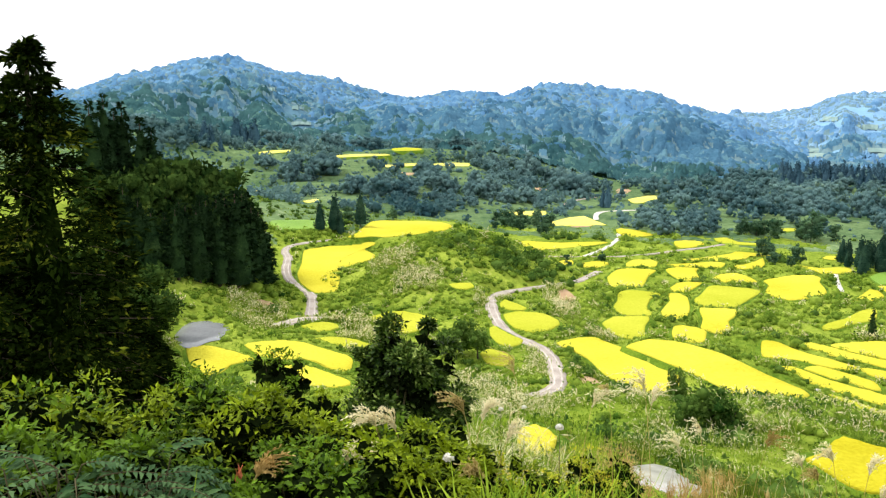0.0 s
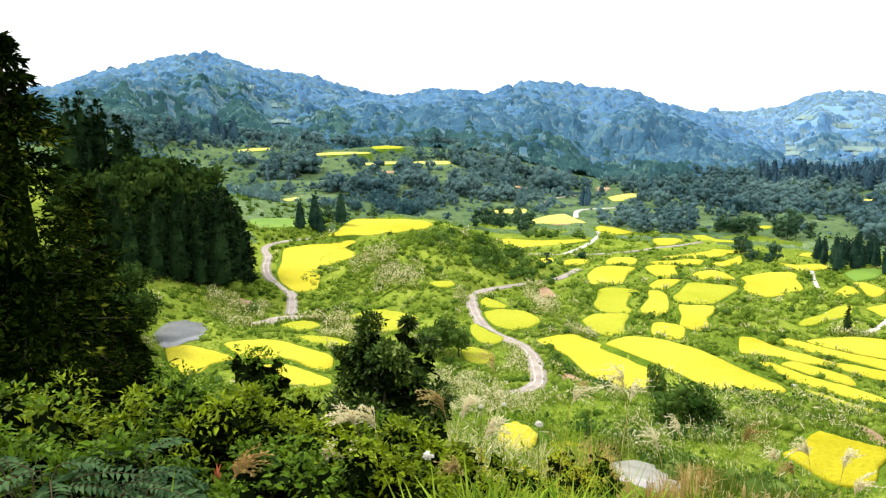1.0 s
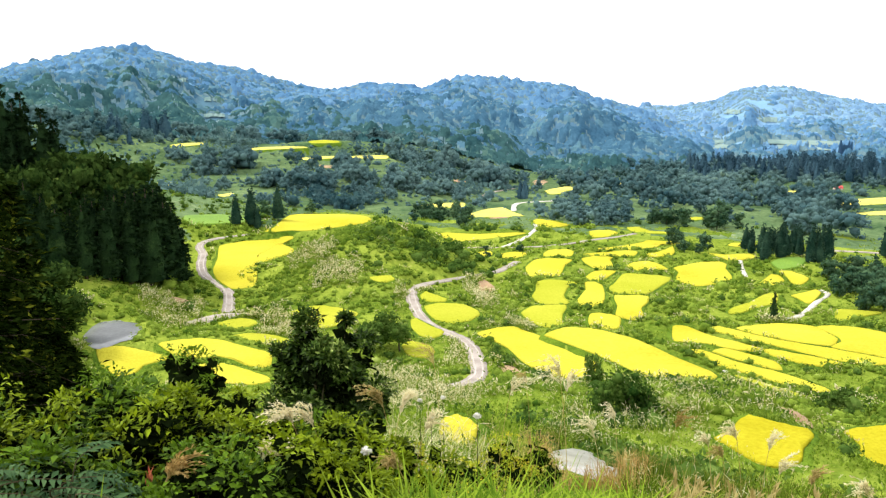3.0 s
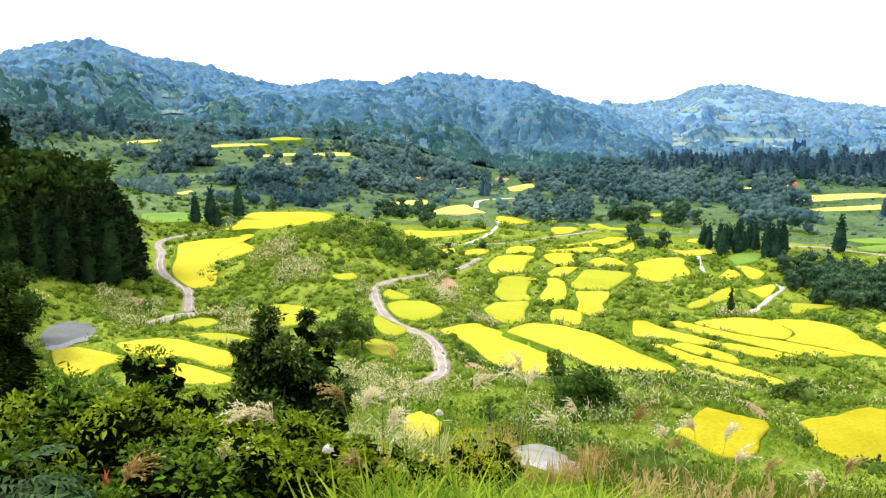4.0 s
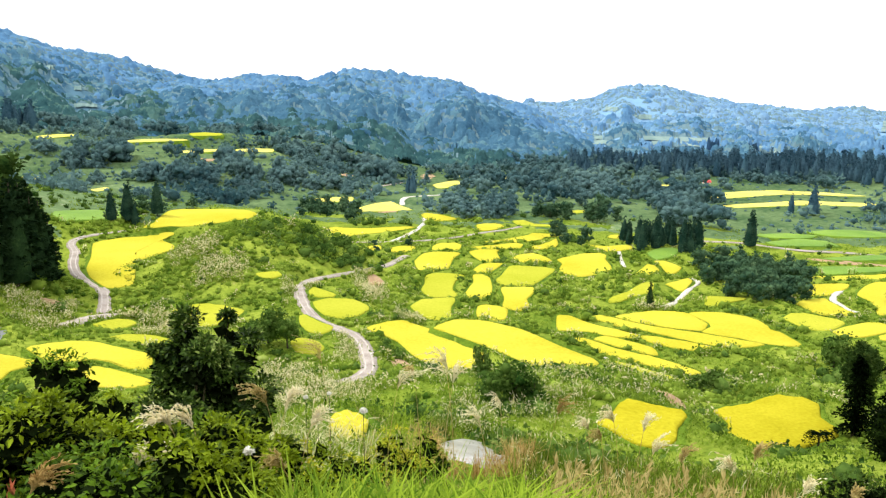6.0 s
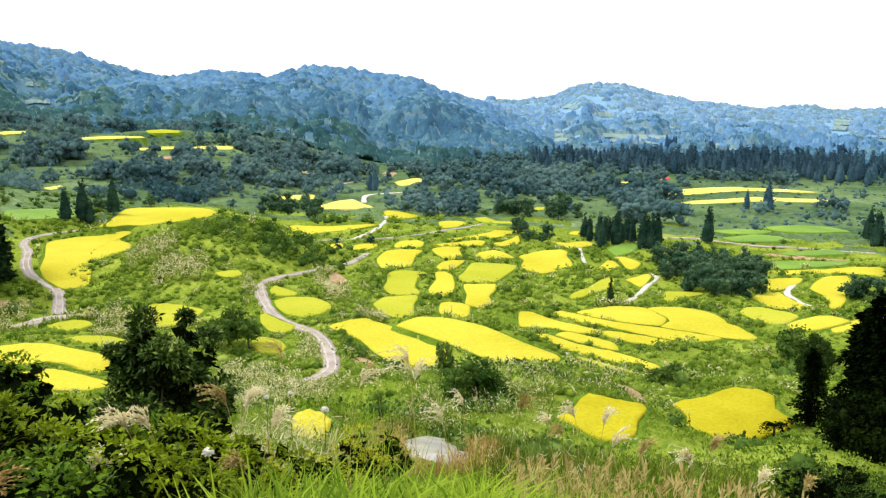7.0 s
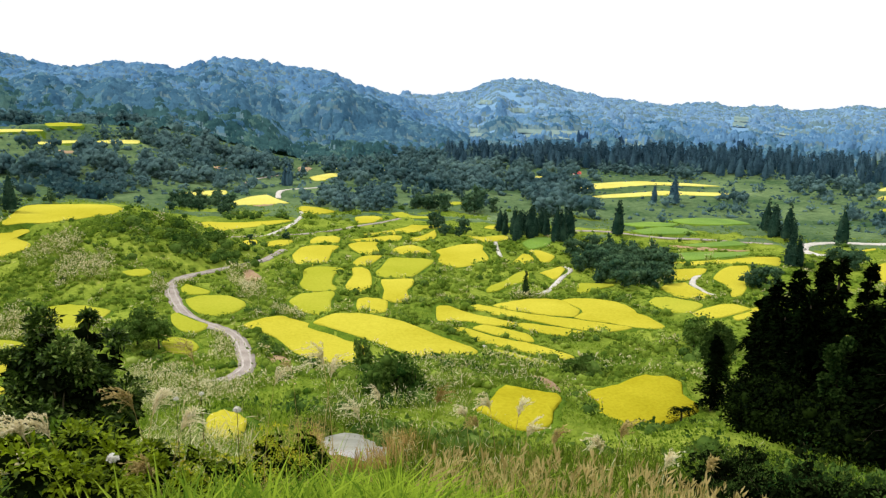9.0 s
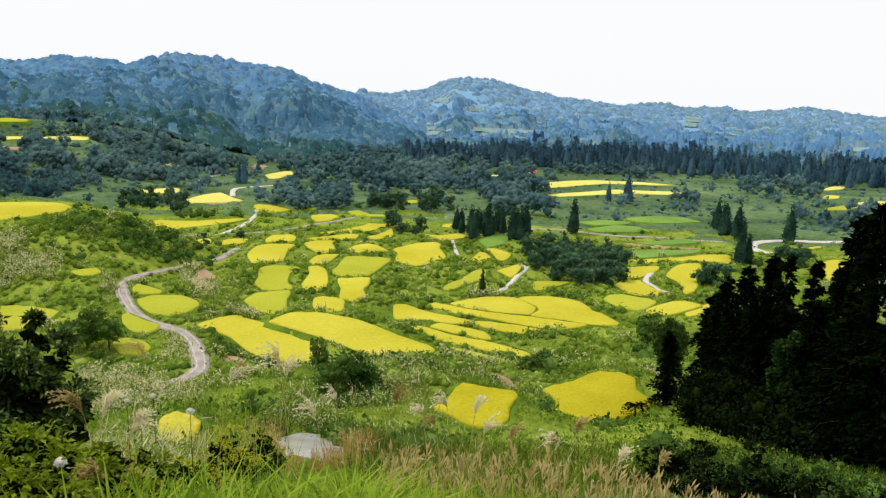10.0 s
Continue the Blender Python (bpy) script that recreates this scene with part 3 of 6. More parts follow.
def base(x, y):
    x, y = np.asarray(x, float), np.asarray(y, float)
    d = np.hypot(x, y)
    az = np.arctan2(x, y)
    az = np.clip(az, radians(-42), radians(70))
    u, v = np.log(np.minimum(d, 1400) + 0.5), az * 1.5
    out = np.empty(len(x))
    for i in range(0, len(x), 20000):
        s = slice(i, i + 20000)
        r2 = (u[s, None] - KU) ** 2 + (v[s, None] - KV) ** 2
        out[s] = kernel(r2) @ WEIGHT[:-3] + WEIGHT[-3] + WEIGHT[-2] * u[s] + WEIGHT[-1] * v[s]
    away = np.abs((np.arctan2(x, y) - radians(14) + np.pi) % (2 * np.pi) - np.pi)
    k = np.clip((away - radians(58)) / radians(40), 0, 1)
    k = k * k * (3 - 2 * k)
    out = out * (1 - k) + k * (-0.03 * np.minimum(d, 1500))
    flat = np.clip((d - 1.2) / 1.5, 0, 1)
    out = out * flat
    hump = np.clip((d - 8) / 120, 0, 1)
    out = out + hump * (0.9 * rough(x, y, 27.0) + 0.5 * rough(x, y, 11.0, 2.0))
    # old field terraces on the west slope and in the valley
    deg = np.degrees(np.arctan2(x, y))
    for k, step in ((np.clip((4 - deg) / 5, 0, 1) * np.clip((d - 400) / 60, 0, 1) * np.clip((940 - d) / 60, 0, 1), 3.4),
                    (np.clip((deg - 33) / 3, 0, 1) * np.clip((d - 300) / 40, 0, 1) * np.clip((560 - d) / 60, 0, 1), 1.9)):
        h = (out + 0.9 * rough(x, y, 160.0, 5.0)) / step
        part_up = h - np.floor(h)
        rise = np.clip((part_up - 0.72) / 0.28, 0, 1)
        out = out + k * step * (rise * rise * (3 - 2 * rise) - part_up)
    return out


POND, POND_LEVEL = (-17.9, 165.5, 10, 21), -45.2


def ground(x, y):
    """Height of the finished ground, with its terraces and roadbeds."""
    x, y = np.atleast_1d(np.asarray(x, float)), np.atleast_1d(np.asarray(y, float))
    z = base(x, y)
    off, level = on_way(x, y)
    k = np.clip(1 - off / 2.5, 0, 1)
    z = z * (1 - k) + k * (level - 0.12)
    a = radians(POND[0])
    u, v = x - POND[1] * math.sin(a), y - POND[1] * math.cos(a)
    r = np.hypot((u * math.cos(a) - v * math.sin(a)) / (POND[2] / 2), (u * math.sin(a) + v * math.cos(a)) / (POND[3] / 2))
    k = np.clip((1.9 - r) / 0.5, 0, 1)
    z = z * (1 - k) + k * (POND_LEVEL - 0.5 * np.clip((1.25 - r) / 0.25, 0, 1))
    for lev, _, ring in PADDIES:
        rim = inside(x, y, ring, 1.3)
        z[rim] = lev - 0.02
        z[inside(x, y, ring)] = lev - 0.25
    return z


# bare patches of earth: bearing, distance, width, depth
EARTH = [(-13.1, 200, 5, 10), (9.3, 214, 5.5, 22), (10.2, 440, 16, 12), (13.1, 720, 14, 60), (22.3, 235, 5, 12), (31.8, 92, 3.5, 8), (-2.6, 640, 14, 24), (11.5, 128, 5, 14), (43, 330, 40, 7), (13.7, 108, 4, 8), (7.2, 660, 10, 18)]
PAD = (17.0, 36, 3.3, 23)


def covered(x, y, grow=0.8):
    """Whether a place lies in a paddy, on a road, on bare earth or in the pond."""
    hit = on_way(x, y)[0] < 0.3
    for az, d, w, deep in EARTH + [POND, PAD]:
        a = radians(az)
        u, v = x - d * math.sin(a), y - d * math.cos(a)
        hit |= ((u * math.cos(a) - v * math.sin(a)) / (w / 2)) ** 2 + ((u * math.sin(a) + v * math.cos(a)) / (deep / 2)) ** 2 < 1
    for _, _, ring in PADDIES:
        hit |= inside(x, y, ring, grow)
    return hit


azs = radians(1) * np.concatenate([np.linspace(-180, -42, 40)[:-1], np.linspace(-42, 70, 430)[:-1], np.linspace(70, 180, 34)[:-1]])
ds = np.concatenate([np.geomspace(0.4, 60, 80)[:-1], np.linspace(60, 330, 200)[:-1], np.linspace(330, 950, 150)[:-1], np.geomspace(950, 4600, 40)])
gx, gy = (ds[:, None] * np.sin(azs)).ravel(), (ds[:, None] * np.cos(azs)).ravel()
gz = ground(gx, gy)
na, nd = len(azs), len(ds)
i, j = np.meshgrid(np.arange(nd - 1), np.arange(na), indexing="ij")
quad = np.stack([i * na + j, i * na + (j + 1) % na, (i + 1) * na + (j + 1) % na, (i + 1) * na + j], -1).reshape(-1, 4)[:, ::-1]
gv = np.concatenate([np.stack([gx, gy, gz], 1), [[0, 0, gz[:na].mean()]]])
cap = np.stack([np.full(na, len(gv) - 1), (np.arange(na) + 1) % na, np.arange(na)], 1)
land = mesh_of("ground", gv, np.concatenate([np.concatenate([quad[:, [0, 1, 2]], quad[:, [0, 2, 3]]]), cap]), GRASS, True)
land.materials.append(HAZED_PASTURE)
# Ground beyond about 385 m takes the haze-dulled pasture colour.
face_mid = gv[np.concatenate([quad[:, 0], quad[:, 0], cap[:, 1]])]
land.polygons.foreach_set("material_index", (np.hypot(face_mid[:, 0], face_mid[:, 1]) + 60 * rough(face_mid[:, 0], face_mid[:, 1], 60.0) + 60 * (face_mid[:, 0] < -20) > 385).astype(np.int32))
tagged(new("ground", land), "grassy hillside stepping down in terraces to a valley", "ground", kind="structure")

# ---- mountains ----
def crest(name, dist, foot, profile, tint, label):
    az = np.array([p[0] for p in profile])
    el = np.array([p[1] for p in profile])
    a = np.linspace(az[0], az[-1], 170)
    top = dist * np.tan(np.radians(np.interp(a, az, el)))
    t = np.linspace(0, 1.5, 60)
    d = foot + (dist - foot) * t
    A, D = np.meshgrid(np.radians(a), d, indexing="ij")
    X, Y = D * np.sin(A), D * np.cos(A)
    lo = base(X[:, 0], Y[:, 0]) - 4
    rise = np.where(t < 1, t ** 1.25, 1 - (t - 1) * 1.6)
    Z = lo[:, None] + (top - lo)[:, None] * rise
    spur = rough(X.ravel(), Y.ravel(), dist * 0.22, dist).reshape(X.shape) + 0.6 * rough(X.ravel(), Y.ravel(), dist * 0.09, 1.0).reshape(X.shape)
    run = np.abs(np.sin(A * 34 + 1.3 * np.sin(A * 11) + 0.8 * t + dist)) + 0.5 * np.abs(np.sin(A * 71 + 1.1 * t + 2 * dist))
    Z += (0.7 - run) * 0.17 * (top - lo)[:, None] * np.clip(np.minimum(t * 1.6, np.abs(1 - t) * 1.6), 0, 1)
    Z += spur * (top - lo)[:, None] * 0.19 * np.clip(np.minimum(t, np.abs(1 - t)) * 2.4, 0, 1)
    m, k = Z.shape
    i, j = np.meshgrid(np.arange(m - 1), np.arange(k - 1), indexing="ij")
    q = np.stack([i * k + j, i * k + j + 1, (i + 1) * k + j + 1, (i + 1) * k + j], -1).reshape(-1, 4)
    # The tint holds the range's blue distance haze, not bare soil colour.
    mat = material(name + "_hazed_floor", tint, tuple(1.4 * c for c in tint), 0.02, 0.95, 0, spec=0.0)
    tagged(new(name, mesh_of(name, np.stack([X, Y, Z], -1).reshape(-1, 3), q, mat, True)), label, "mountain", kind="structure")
    return X, Y, Z


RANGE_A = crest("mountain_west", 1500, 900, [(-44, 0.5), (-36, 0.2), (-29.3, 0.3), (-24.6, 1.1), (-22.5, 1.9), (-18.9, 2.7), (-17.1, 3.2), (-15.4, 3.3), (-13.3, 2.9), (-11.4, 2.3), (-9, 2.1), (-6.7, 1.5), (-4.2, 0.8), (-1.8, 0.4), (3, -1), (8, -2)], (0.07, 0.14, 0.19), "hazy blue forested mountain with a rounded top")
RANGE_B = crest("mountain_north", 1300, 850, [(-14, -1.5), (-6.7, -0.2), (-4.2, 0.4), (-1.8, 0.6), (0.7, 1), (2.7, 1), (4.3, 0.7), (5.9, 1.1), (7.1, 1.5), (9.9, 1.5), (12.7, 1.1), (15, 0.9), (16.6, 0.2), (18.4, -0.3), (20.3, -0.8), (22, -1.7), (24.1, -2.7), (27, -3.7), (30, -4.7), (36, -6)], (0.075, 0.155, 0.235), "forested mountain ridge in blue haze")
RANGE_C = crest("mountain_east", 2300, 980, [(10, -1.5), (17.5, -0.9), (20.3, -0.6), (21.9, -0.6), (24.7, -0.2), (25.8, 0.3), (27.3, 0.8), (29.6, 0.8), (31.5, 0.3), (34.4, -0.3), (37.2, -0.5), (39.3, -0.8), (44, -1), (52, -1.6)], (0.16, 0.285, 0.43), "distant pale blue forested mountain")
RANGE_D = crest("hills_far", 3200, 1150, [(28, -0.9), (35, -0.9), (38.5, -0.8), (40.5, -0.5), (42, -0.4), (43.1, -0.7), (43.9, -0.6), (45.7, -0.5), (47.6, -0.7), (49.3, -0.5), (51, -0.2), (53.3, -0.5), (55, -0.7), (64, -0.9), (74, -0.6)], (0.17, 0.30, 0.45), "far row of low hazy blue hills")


# ---- trees ----
def ico():
    g = (1 + 5 ** 0.5) / 2
    v = np.array([(-1, g, 0), (1, g, 0), (-1, -g, 0), (1, -g, 0), (0, -1, g), (0, 1, g), (0, -1, -g), (0, 1, -g), (g, 0, -1), (g, 0, 1), (-g, 0, -1), (-g, 0, 1)], float)
    f = np.array([(0, 11, 5), (0, 5, 1), (0, 1, 7), (0, 7, 10), (0, 10, 11), (1, 5, 9), (5, 11, 4), (11, 10, 2), (10, 7, 6), (7, 1, 8),
                  (3, 9, 4), (3, 4, 2), (3, 2, 6), (3, 6, 8), (3, 8, 9), (4, 9, 5), (2, 4, 11), (6, 2, 10), (8, 6, 7), (9, 8, 1)])
    return v / np.linalg.norm(v, axis=1, keepdims=True), f


ICO = ico()


def cedar_crown(h, r, branches, sprays, size, seed, core=1.0):
    """Drooping sprays on whorls of branches round a pointed stem, with an uneven outline."""
    g = np.random.default_rng(seed)
    t = np.sort(g.uniform(0.06, 1, branches)) ** 0.85
    az = g.uniform(0, 2 * np.pi, branches)
    long = r * np.clip((1 - t) ** 0.75 + 0.05, 0, 0.86) * g.uniform(0.62, 1.2, branches)
    k = g.uniform(0.25, 1.0, (branches, sprays)) ** 0.7
    out = long[:, None] * k
    wide = g.normal(0, 0.14, (branches, sprays)) * long[:, None]
    x = np.cos(az)[:, None] * out - np.sin(az)[:, None] * wide
    y = np.sin(az)[:, None] * out + np.cos(az)[:, None] * wide
    z = (t * h)[:, None] + 0.10 * out - 0.16 * out * k + g.normal(0, 0.03 * h / 10, out.shape)
    p = np.stack([x, y, z], -1).reshape(-1, 3)
    d = np.stack([np.cos(az)[:, None] + 0 * out, np.sin(az)[:, None] + 0 * out, 0 * out - 0.15], -1).reshape(-1, 3) + g.normal(0, 0.45, p.shape)
    s = size * g.uniform(0.6, 1.3, len(p)) * (0.55 + 0.45 * (1 - p[:, 2] / h))
    leaves = cards(p, d, s, 0.55, 0.3, g)
    rings = [np.column_stack([np.cos(np.arange(7) * 0.9) * r * q * core, np.sin(np.arange(7) * 0.9) * r * q * core, np.full(7, h * w)]) for q, w in ((0.5, 0.06), (0.56, 0.25), (0.4, 0.55), (0.1, 0.88))]
    return join([leaves, stitch_rows(rings)])


def stitch_rows(rows):
    n = len(rows[0])
    f = [[a * n + b, a * n + (b + 1) % n, (a + 1) * n + (b + 1) % n] for a in range(len(rows) - 1) for b in range(n)]
    f += [[a * n + b, (a + 1) * n + (b + 1) % n, (a + 1) * n + b] for a in range(len(rows) - 1) for b in range(n)]
    return np.concatenate(rows), np.array(f)


def broad_crown(h, r, clumps, leaves, size, seed, low=0.04, heart=0.55):
    """Leaf clumps of uneven size round an open head."""
    g = np.random.default_rng(seed)
    u = g.normal(size=(clumps, 3))
    u /= np.linalg.norm(u, axis=1, keepdims=True)
    mid = (low + 1) / 2 * h
    c = u * g.uniform(0.35, 0.85, (clumps, 1)) * [r, r, (1 - low) / 2 * h * 0.95] + [0, 0, mid]
    cr = r * g.uniform(0.28, 0.5, clumps)
    v = g.normal(size=(clumps, leaves, 3))
    v /= np.linalg.norm(v, axis=2, keepdims=True)
    p = (c[:, None] + v * (cr[:, None] * g.uniform(0.65, 1.08, (clumps, leaves)))[..., None] * [1, 1, 0.8]).reshape(-1, 3)
    d = v.reshape(-1, 3) * 0.6 + g.normal(0, 0.7, p.shape)
    out = [cards(p, d, size * g.uniform(0.6, 1.35, len(p)), 0.75, 0.2, g)]
    for i in range(clumps):
        out.append((c[i] + ICO[0] * cr[i] * heart * g.uniform(0.8, 1.2, (12, 1)), ICO[1]))
    return join(out), c


def broad_stem(h, r, heads, g):
    top = np.array([0.05 * h, 0.02 * h, 0.62 * h])
    out = [limb([(0, 0, -0.4), (0.02 * h, 0, 0.2 * h), (0, 0.02 * h, 0.4 * h), top], 0.03 * h, 0.012 * h)]
    for c in heads[:7]:
        s = np.array([0.01 * h, 0.01 * h, g.uniform(0.2, 0.45) * h])
        out.append(limb([s, (s + c) / 2 + [0, 0, 0.03 * h], c], 0.013 * h, 0.004 * h, 5))
    return join(out)


def make_tree(kind, h, r, seed, fine, needles=None, core=1.0):
    """Stem and crown meshes of one tree form."""
    g = np.random.default_rng(seed)
    if kind == "cedar":
        crown = cedar_crown(h, r, *fine, seed, core)
        stem = limb([(0, 0, -0.5), (0.05, 0.03, 0.3 * h), (0, 0, 0.65 * h), (0, 0, 0.97 * h)], 0.025 * h, 0.004 * h, 7)
        return mesh_of("trunk", *stem, BARK, True), mesh_of("crown", *crown, needles or CEDAR)
    crown, heads = broad_crown(h, r, *fine, seed)
    return mesh_of("trunk", *broad_stem(h, r, heads, g), BARK, True), mesh_of("crown", *crown, BROAD)


FORMS = {"cedar": [make_tree("cedar", 10, w, 20 + k, (130, 13, 0.52)) for k, w in enumerate((1.7, 2.0, 2.3, 1.5))],
         "broad": [make_tree("broad", 10, w, 40 + k, (n, 52, 0.7)) for k, (w, n) in enumerate(((3.6, 15), (4.2, 18), (4.6, 20), (3.0, 13)))]}
WORDS = {"cedar": "dark green pointed cedar standing on the terraced hillside", "broad": "dark green leafy tree with an uneven rounded crown"}


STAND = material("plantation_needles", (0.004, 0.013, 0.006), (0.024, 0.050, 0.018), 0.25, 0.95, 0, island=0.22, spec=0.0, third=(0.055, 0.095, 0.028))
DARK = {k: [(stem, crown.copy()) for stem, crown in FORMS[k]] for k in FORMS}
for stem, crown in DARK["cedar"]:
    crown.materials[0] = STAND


# Darker leaf colour, also put on slope plants to stand for tree shade.
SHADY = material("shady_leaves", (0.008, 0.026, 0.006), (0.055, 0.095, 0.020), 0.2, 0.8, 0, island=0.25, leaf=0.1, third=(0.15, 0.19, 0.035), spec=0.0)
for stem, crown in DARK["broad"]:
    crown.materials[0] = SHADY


def plant(kind, x, y, h, wide=1.0, z=None, form=None, label="", forms=FORMS):
    z = float(ground(x, y)[0]) if z is None else z
    k = rng.integers(4) if form is None else form
    m = Matrix.LocRotScale((x, y, z - 0.1), Euler((0, 0, rng.uniform(0, 6.28))), (h / 10 * wide, h / 10 * wide, h / 10))
    t = empty("cedar_tree" if kind == "cedar" else "leafy_tree", m, label or WORDS[kind], "tree", "trees of the valley")
    for name, me in zip(("trunk", "crown"), forms[kind][k]):
        part(name, me, t)


def far_form(kind, seed):
    g = np.random.default_rng(seed)
    if kind == "cedar":
        return cedar_crown(10, 2.1, 60, 4, 1.0, seed, 1.4)
    return broad_crown(10, 4.2, 12, 15, 0.85, seed, -0.12, 0.8)[0]


FAR = {k: [far_form(k, 60 + s) for s in range(5)] for k in ("cedar", "broad")}
BANK_LEAF = material("bank_leaves", (0.06, 0.13, 0.014), (0.30, 0.41, 0.055), 0.1, 0.85, 0, island=0.3, leaf=0.3, spec=0.0, third=(0.56, 0.58, 0.22))
EDGE_LEAF = material("edge_leaves", (0.05, 0.11, 0.010), (0.20, 0.30, 0.03), 0.2, 0.85, 0, island=0.4, leaf=0.3, spec=0.05)
# Far woods: distance haze is mixed into the base colours as blue.
CEDAR_HAZED = material("cedar_wood", (0.026, 0.070, 0.105), (0.085, 0.165, 0.215), 0.05, 0.9, 0, island=0.2, leaf=0.2, spec=0.0)
BROAD_HAZED = material("leafy_wood", (0.038, 0.096, 0.115), (0.160, 0.265, 0.255), 0.012, 0.9, 0, island=0.2, leaf=0.3, spec=0.0, third=(0.26, 0.36, 0.22))


# Middle-distance trees: a weaker blue haze put into leaf and needle colour.
VALLEY_LEAF = material("hazed_valley_leaves", (0.018, 0.055, 0.035), (0.095, 0.170, 0.085), 0.15, 0.9, 0, island=0.25, leaf=0.2, spec=0.0, third=(0.20, 0.28, 0.13))
VALLEY_CEDAR = material("hazed_valley_needles", (0.010, 0.032, 0.024), (0.048, 0.095, 0.062), 0.25, 0.9, 0, island=0.25, leaf=0.1, spec=0.0)
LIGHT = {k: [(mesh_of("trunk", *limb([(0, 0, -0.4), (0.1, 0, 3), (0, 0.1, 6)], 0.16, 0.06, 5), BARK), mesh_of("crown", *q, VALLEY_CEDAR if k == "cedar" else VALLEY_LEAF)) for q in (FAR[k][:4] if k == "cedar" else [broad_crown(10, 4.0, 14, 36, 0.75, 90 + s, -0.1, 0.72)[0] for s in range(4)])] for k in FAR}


def bearing(az, d):
    return d * np.sin(np.radians(az)), d * np.cos(np.radians(az))


def wood(kind, az, d, half_az, half_d, n, h):
    """A patch of trees round a bearing and distance. Far patches are one thicket."""
    u = rng.uniform(-1, 1, (n, 2))
    x, y = bearing(az + u[:, 0] * half_az, d + u[:, 1] * half_d)
    tall = h * rng.uniform(0.65, 1.15, n)
    if d < 440:
        free = ~covered(x, y, 1.0) if n > 2 else np.ones(n, bool)
        for a, b, c, ok in zip(x, y, tall, free):
            if ok:
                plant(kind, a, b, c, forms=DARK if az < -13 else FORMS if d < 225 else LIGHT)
        return
    z = base(x, y)
    free = ~covered(x, y, 3.0)
    for past in (12, 26, 42):
        k = 1 + past / np.hypot(x, y)
        free &= ~covered(x * k, y * k, 0.0)
    out = []
    for a, b, c, s, ok in zip(x, y, z, tall, free):
        if ok:
            v, f = FAR[kind][rng.integers(5)]
            q = rng.uniform(0, 6.28)
            w = s / 10 * rng.uniform(0.85, 1.2)
            out.append((np.column_stack([(v[:, 0] * math.cos(q) - v[:, 1] * math.sin(q)) * w + a, (v[:, 0] * math.sin(q) + v[:, 1] * math.cos(q)) * w + b, v[:, 2] * s / 10 + c - 0.5]), f))
    if not out:
        return
    name = "cedar_wood" if kind == "cedar" else "leafy_wood"
    tagged(new(name, mesh_of(name, *join(out), CEDAR_HAZED if kind == "cedar" else BROAD_HAZED, True)),
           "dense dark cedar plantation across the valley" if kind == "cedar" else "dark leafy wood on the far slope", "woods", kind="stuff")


wood('cedar', -11.4, 333, 0.8, 1.6, 4, 18.0)
wood('cedar', -8.0, 321, 1.9, 6.1, 10, 15.0)
wood('broad', 0.8, 528, 4.4, 26.2, 18, 7.0)
wood('broad', 16.9, 445, 2.7, 50.0, 60, 9.0)
wood('broad', 19.9, 813, 4.3, 183.2, 60, 14.0)
wood('broad', 24.8, 563, 4.6, 97.4, 44, 13.0)
wood('broad', 26.0, 416, 1.6, 21.6, 7, 14.0)
wood('broad', 22.6, 417, 1.7, 18.7, 9, 10.0)
wood('cedar', 30.2, 322, 2.9, 30.3, 46, 11.0)
wood('broad', 36.4, 248, 3.6, 39.0, 70, 8.0)
wood('broad', 31.7, 523, 3.0, 113.1, 40, 14.0)
wood('cedar', 28.4, 859, 5.0, 64.8, 150, 22.0)
wood('broad', 11.0, 709, 2.1, 81.7, 10, 12.0)
wood('broad', 6.0, 422, 2.5, 45.7, 26, 8.0)
wood('cedar', 36.5, 359, 0.5, 8.5, 2, 17.0)
wood('cedar', 38.3, 549, 0.5, 10.4, 3, 20.0)
wood('cedar', 40.2, 552, 0.5, 18.3, 3, 22.0)
wood('cedar', 41.7, 587, 0.4, 5.5, 2, 18.0)
wood('broad', 44.6, 571, 0.7, 13.5, 4, 12.0)
wood('cedar', 47.2, 398, 1.1, 17.8, 8, 15.0)
wood('cedar', 48.1, 301, 0.6, 9.2, 7, 13.0)
wood('cedar', 50.9, 383, 0.3, 6.3, 1, 16.0)
wood('broad', 51.6, 306, 1.0, 5.8, 5, 8.0)
wood('broad', 50.1, 714, 2.6, 68.9, 22, 14.0)
wood('broad', 54.6, 550, 1.8, 73.7, 14, 13.0)
wood('cedar', 47.7, 897, 10.4, 95.0, 330, 22.0)
wood('broad', 25.0, 822, 6.5, 119.5, 70, 18.0)
wood('cedar', 30.2, 189, 0.4, 1.5, 1, 8.5)
wood('cedar', 16.3, 640, 0.2, 4.5, 1, 16.0)
wood('cedar', 12.2, 568, 0.5, 10.7, 4, 16.0)
wood('broad', 34.5, 110, 1.1, 8.0, 2, 3.6)
wood('broad', 43.3, 159, 1.3, 3.8, 4, 7.0)
wood('broad', 10.4, 281, 1.5, 13.3, 5, 4.0)
wood('broad', 24.1, 317, 1.0, 9.7, 6, 5.0)
wood('broad', 24.1, 326, 1.4, 19.3, 8, 7.0)
wood('broad', 46.5, 241, 0.9, 2.3, 4, 7.0)
wood('broad', -23.8, 572, 5.7, 119.9, 40, 14.0)

wood('cedar', 37.0, 870, 3.6, 60.0, 110, 22.0)
wood('broad', 33.0, 800, 8.0, 40.0, 90, 12.0)
wood('broad', -17.6, 847, 1.6, 20, 14, 22.0)
wood('cedar', -16.6, 695, 0.8, 17, 9, 20.0)
wood('cedar', -14.1, 841, 0.8, 20, 10, 27.0)
wood('broad', -9.8, 612, 1.9, 15, 26, 16.0)
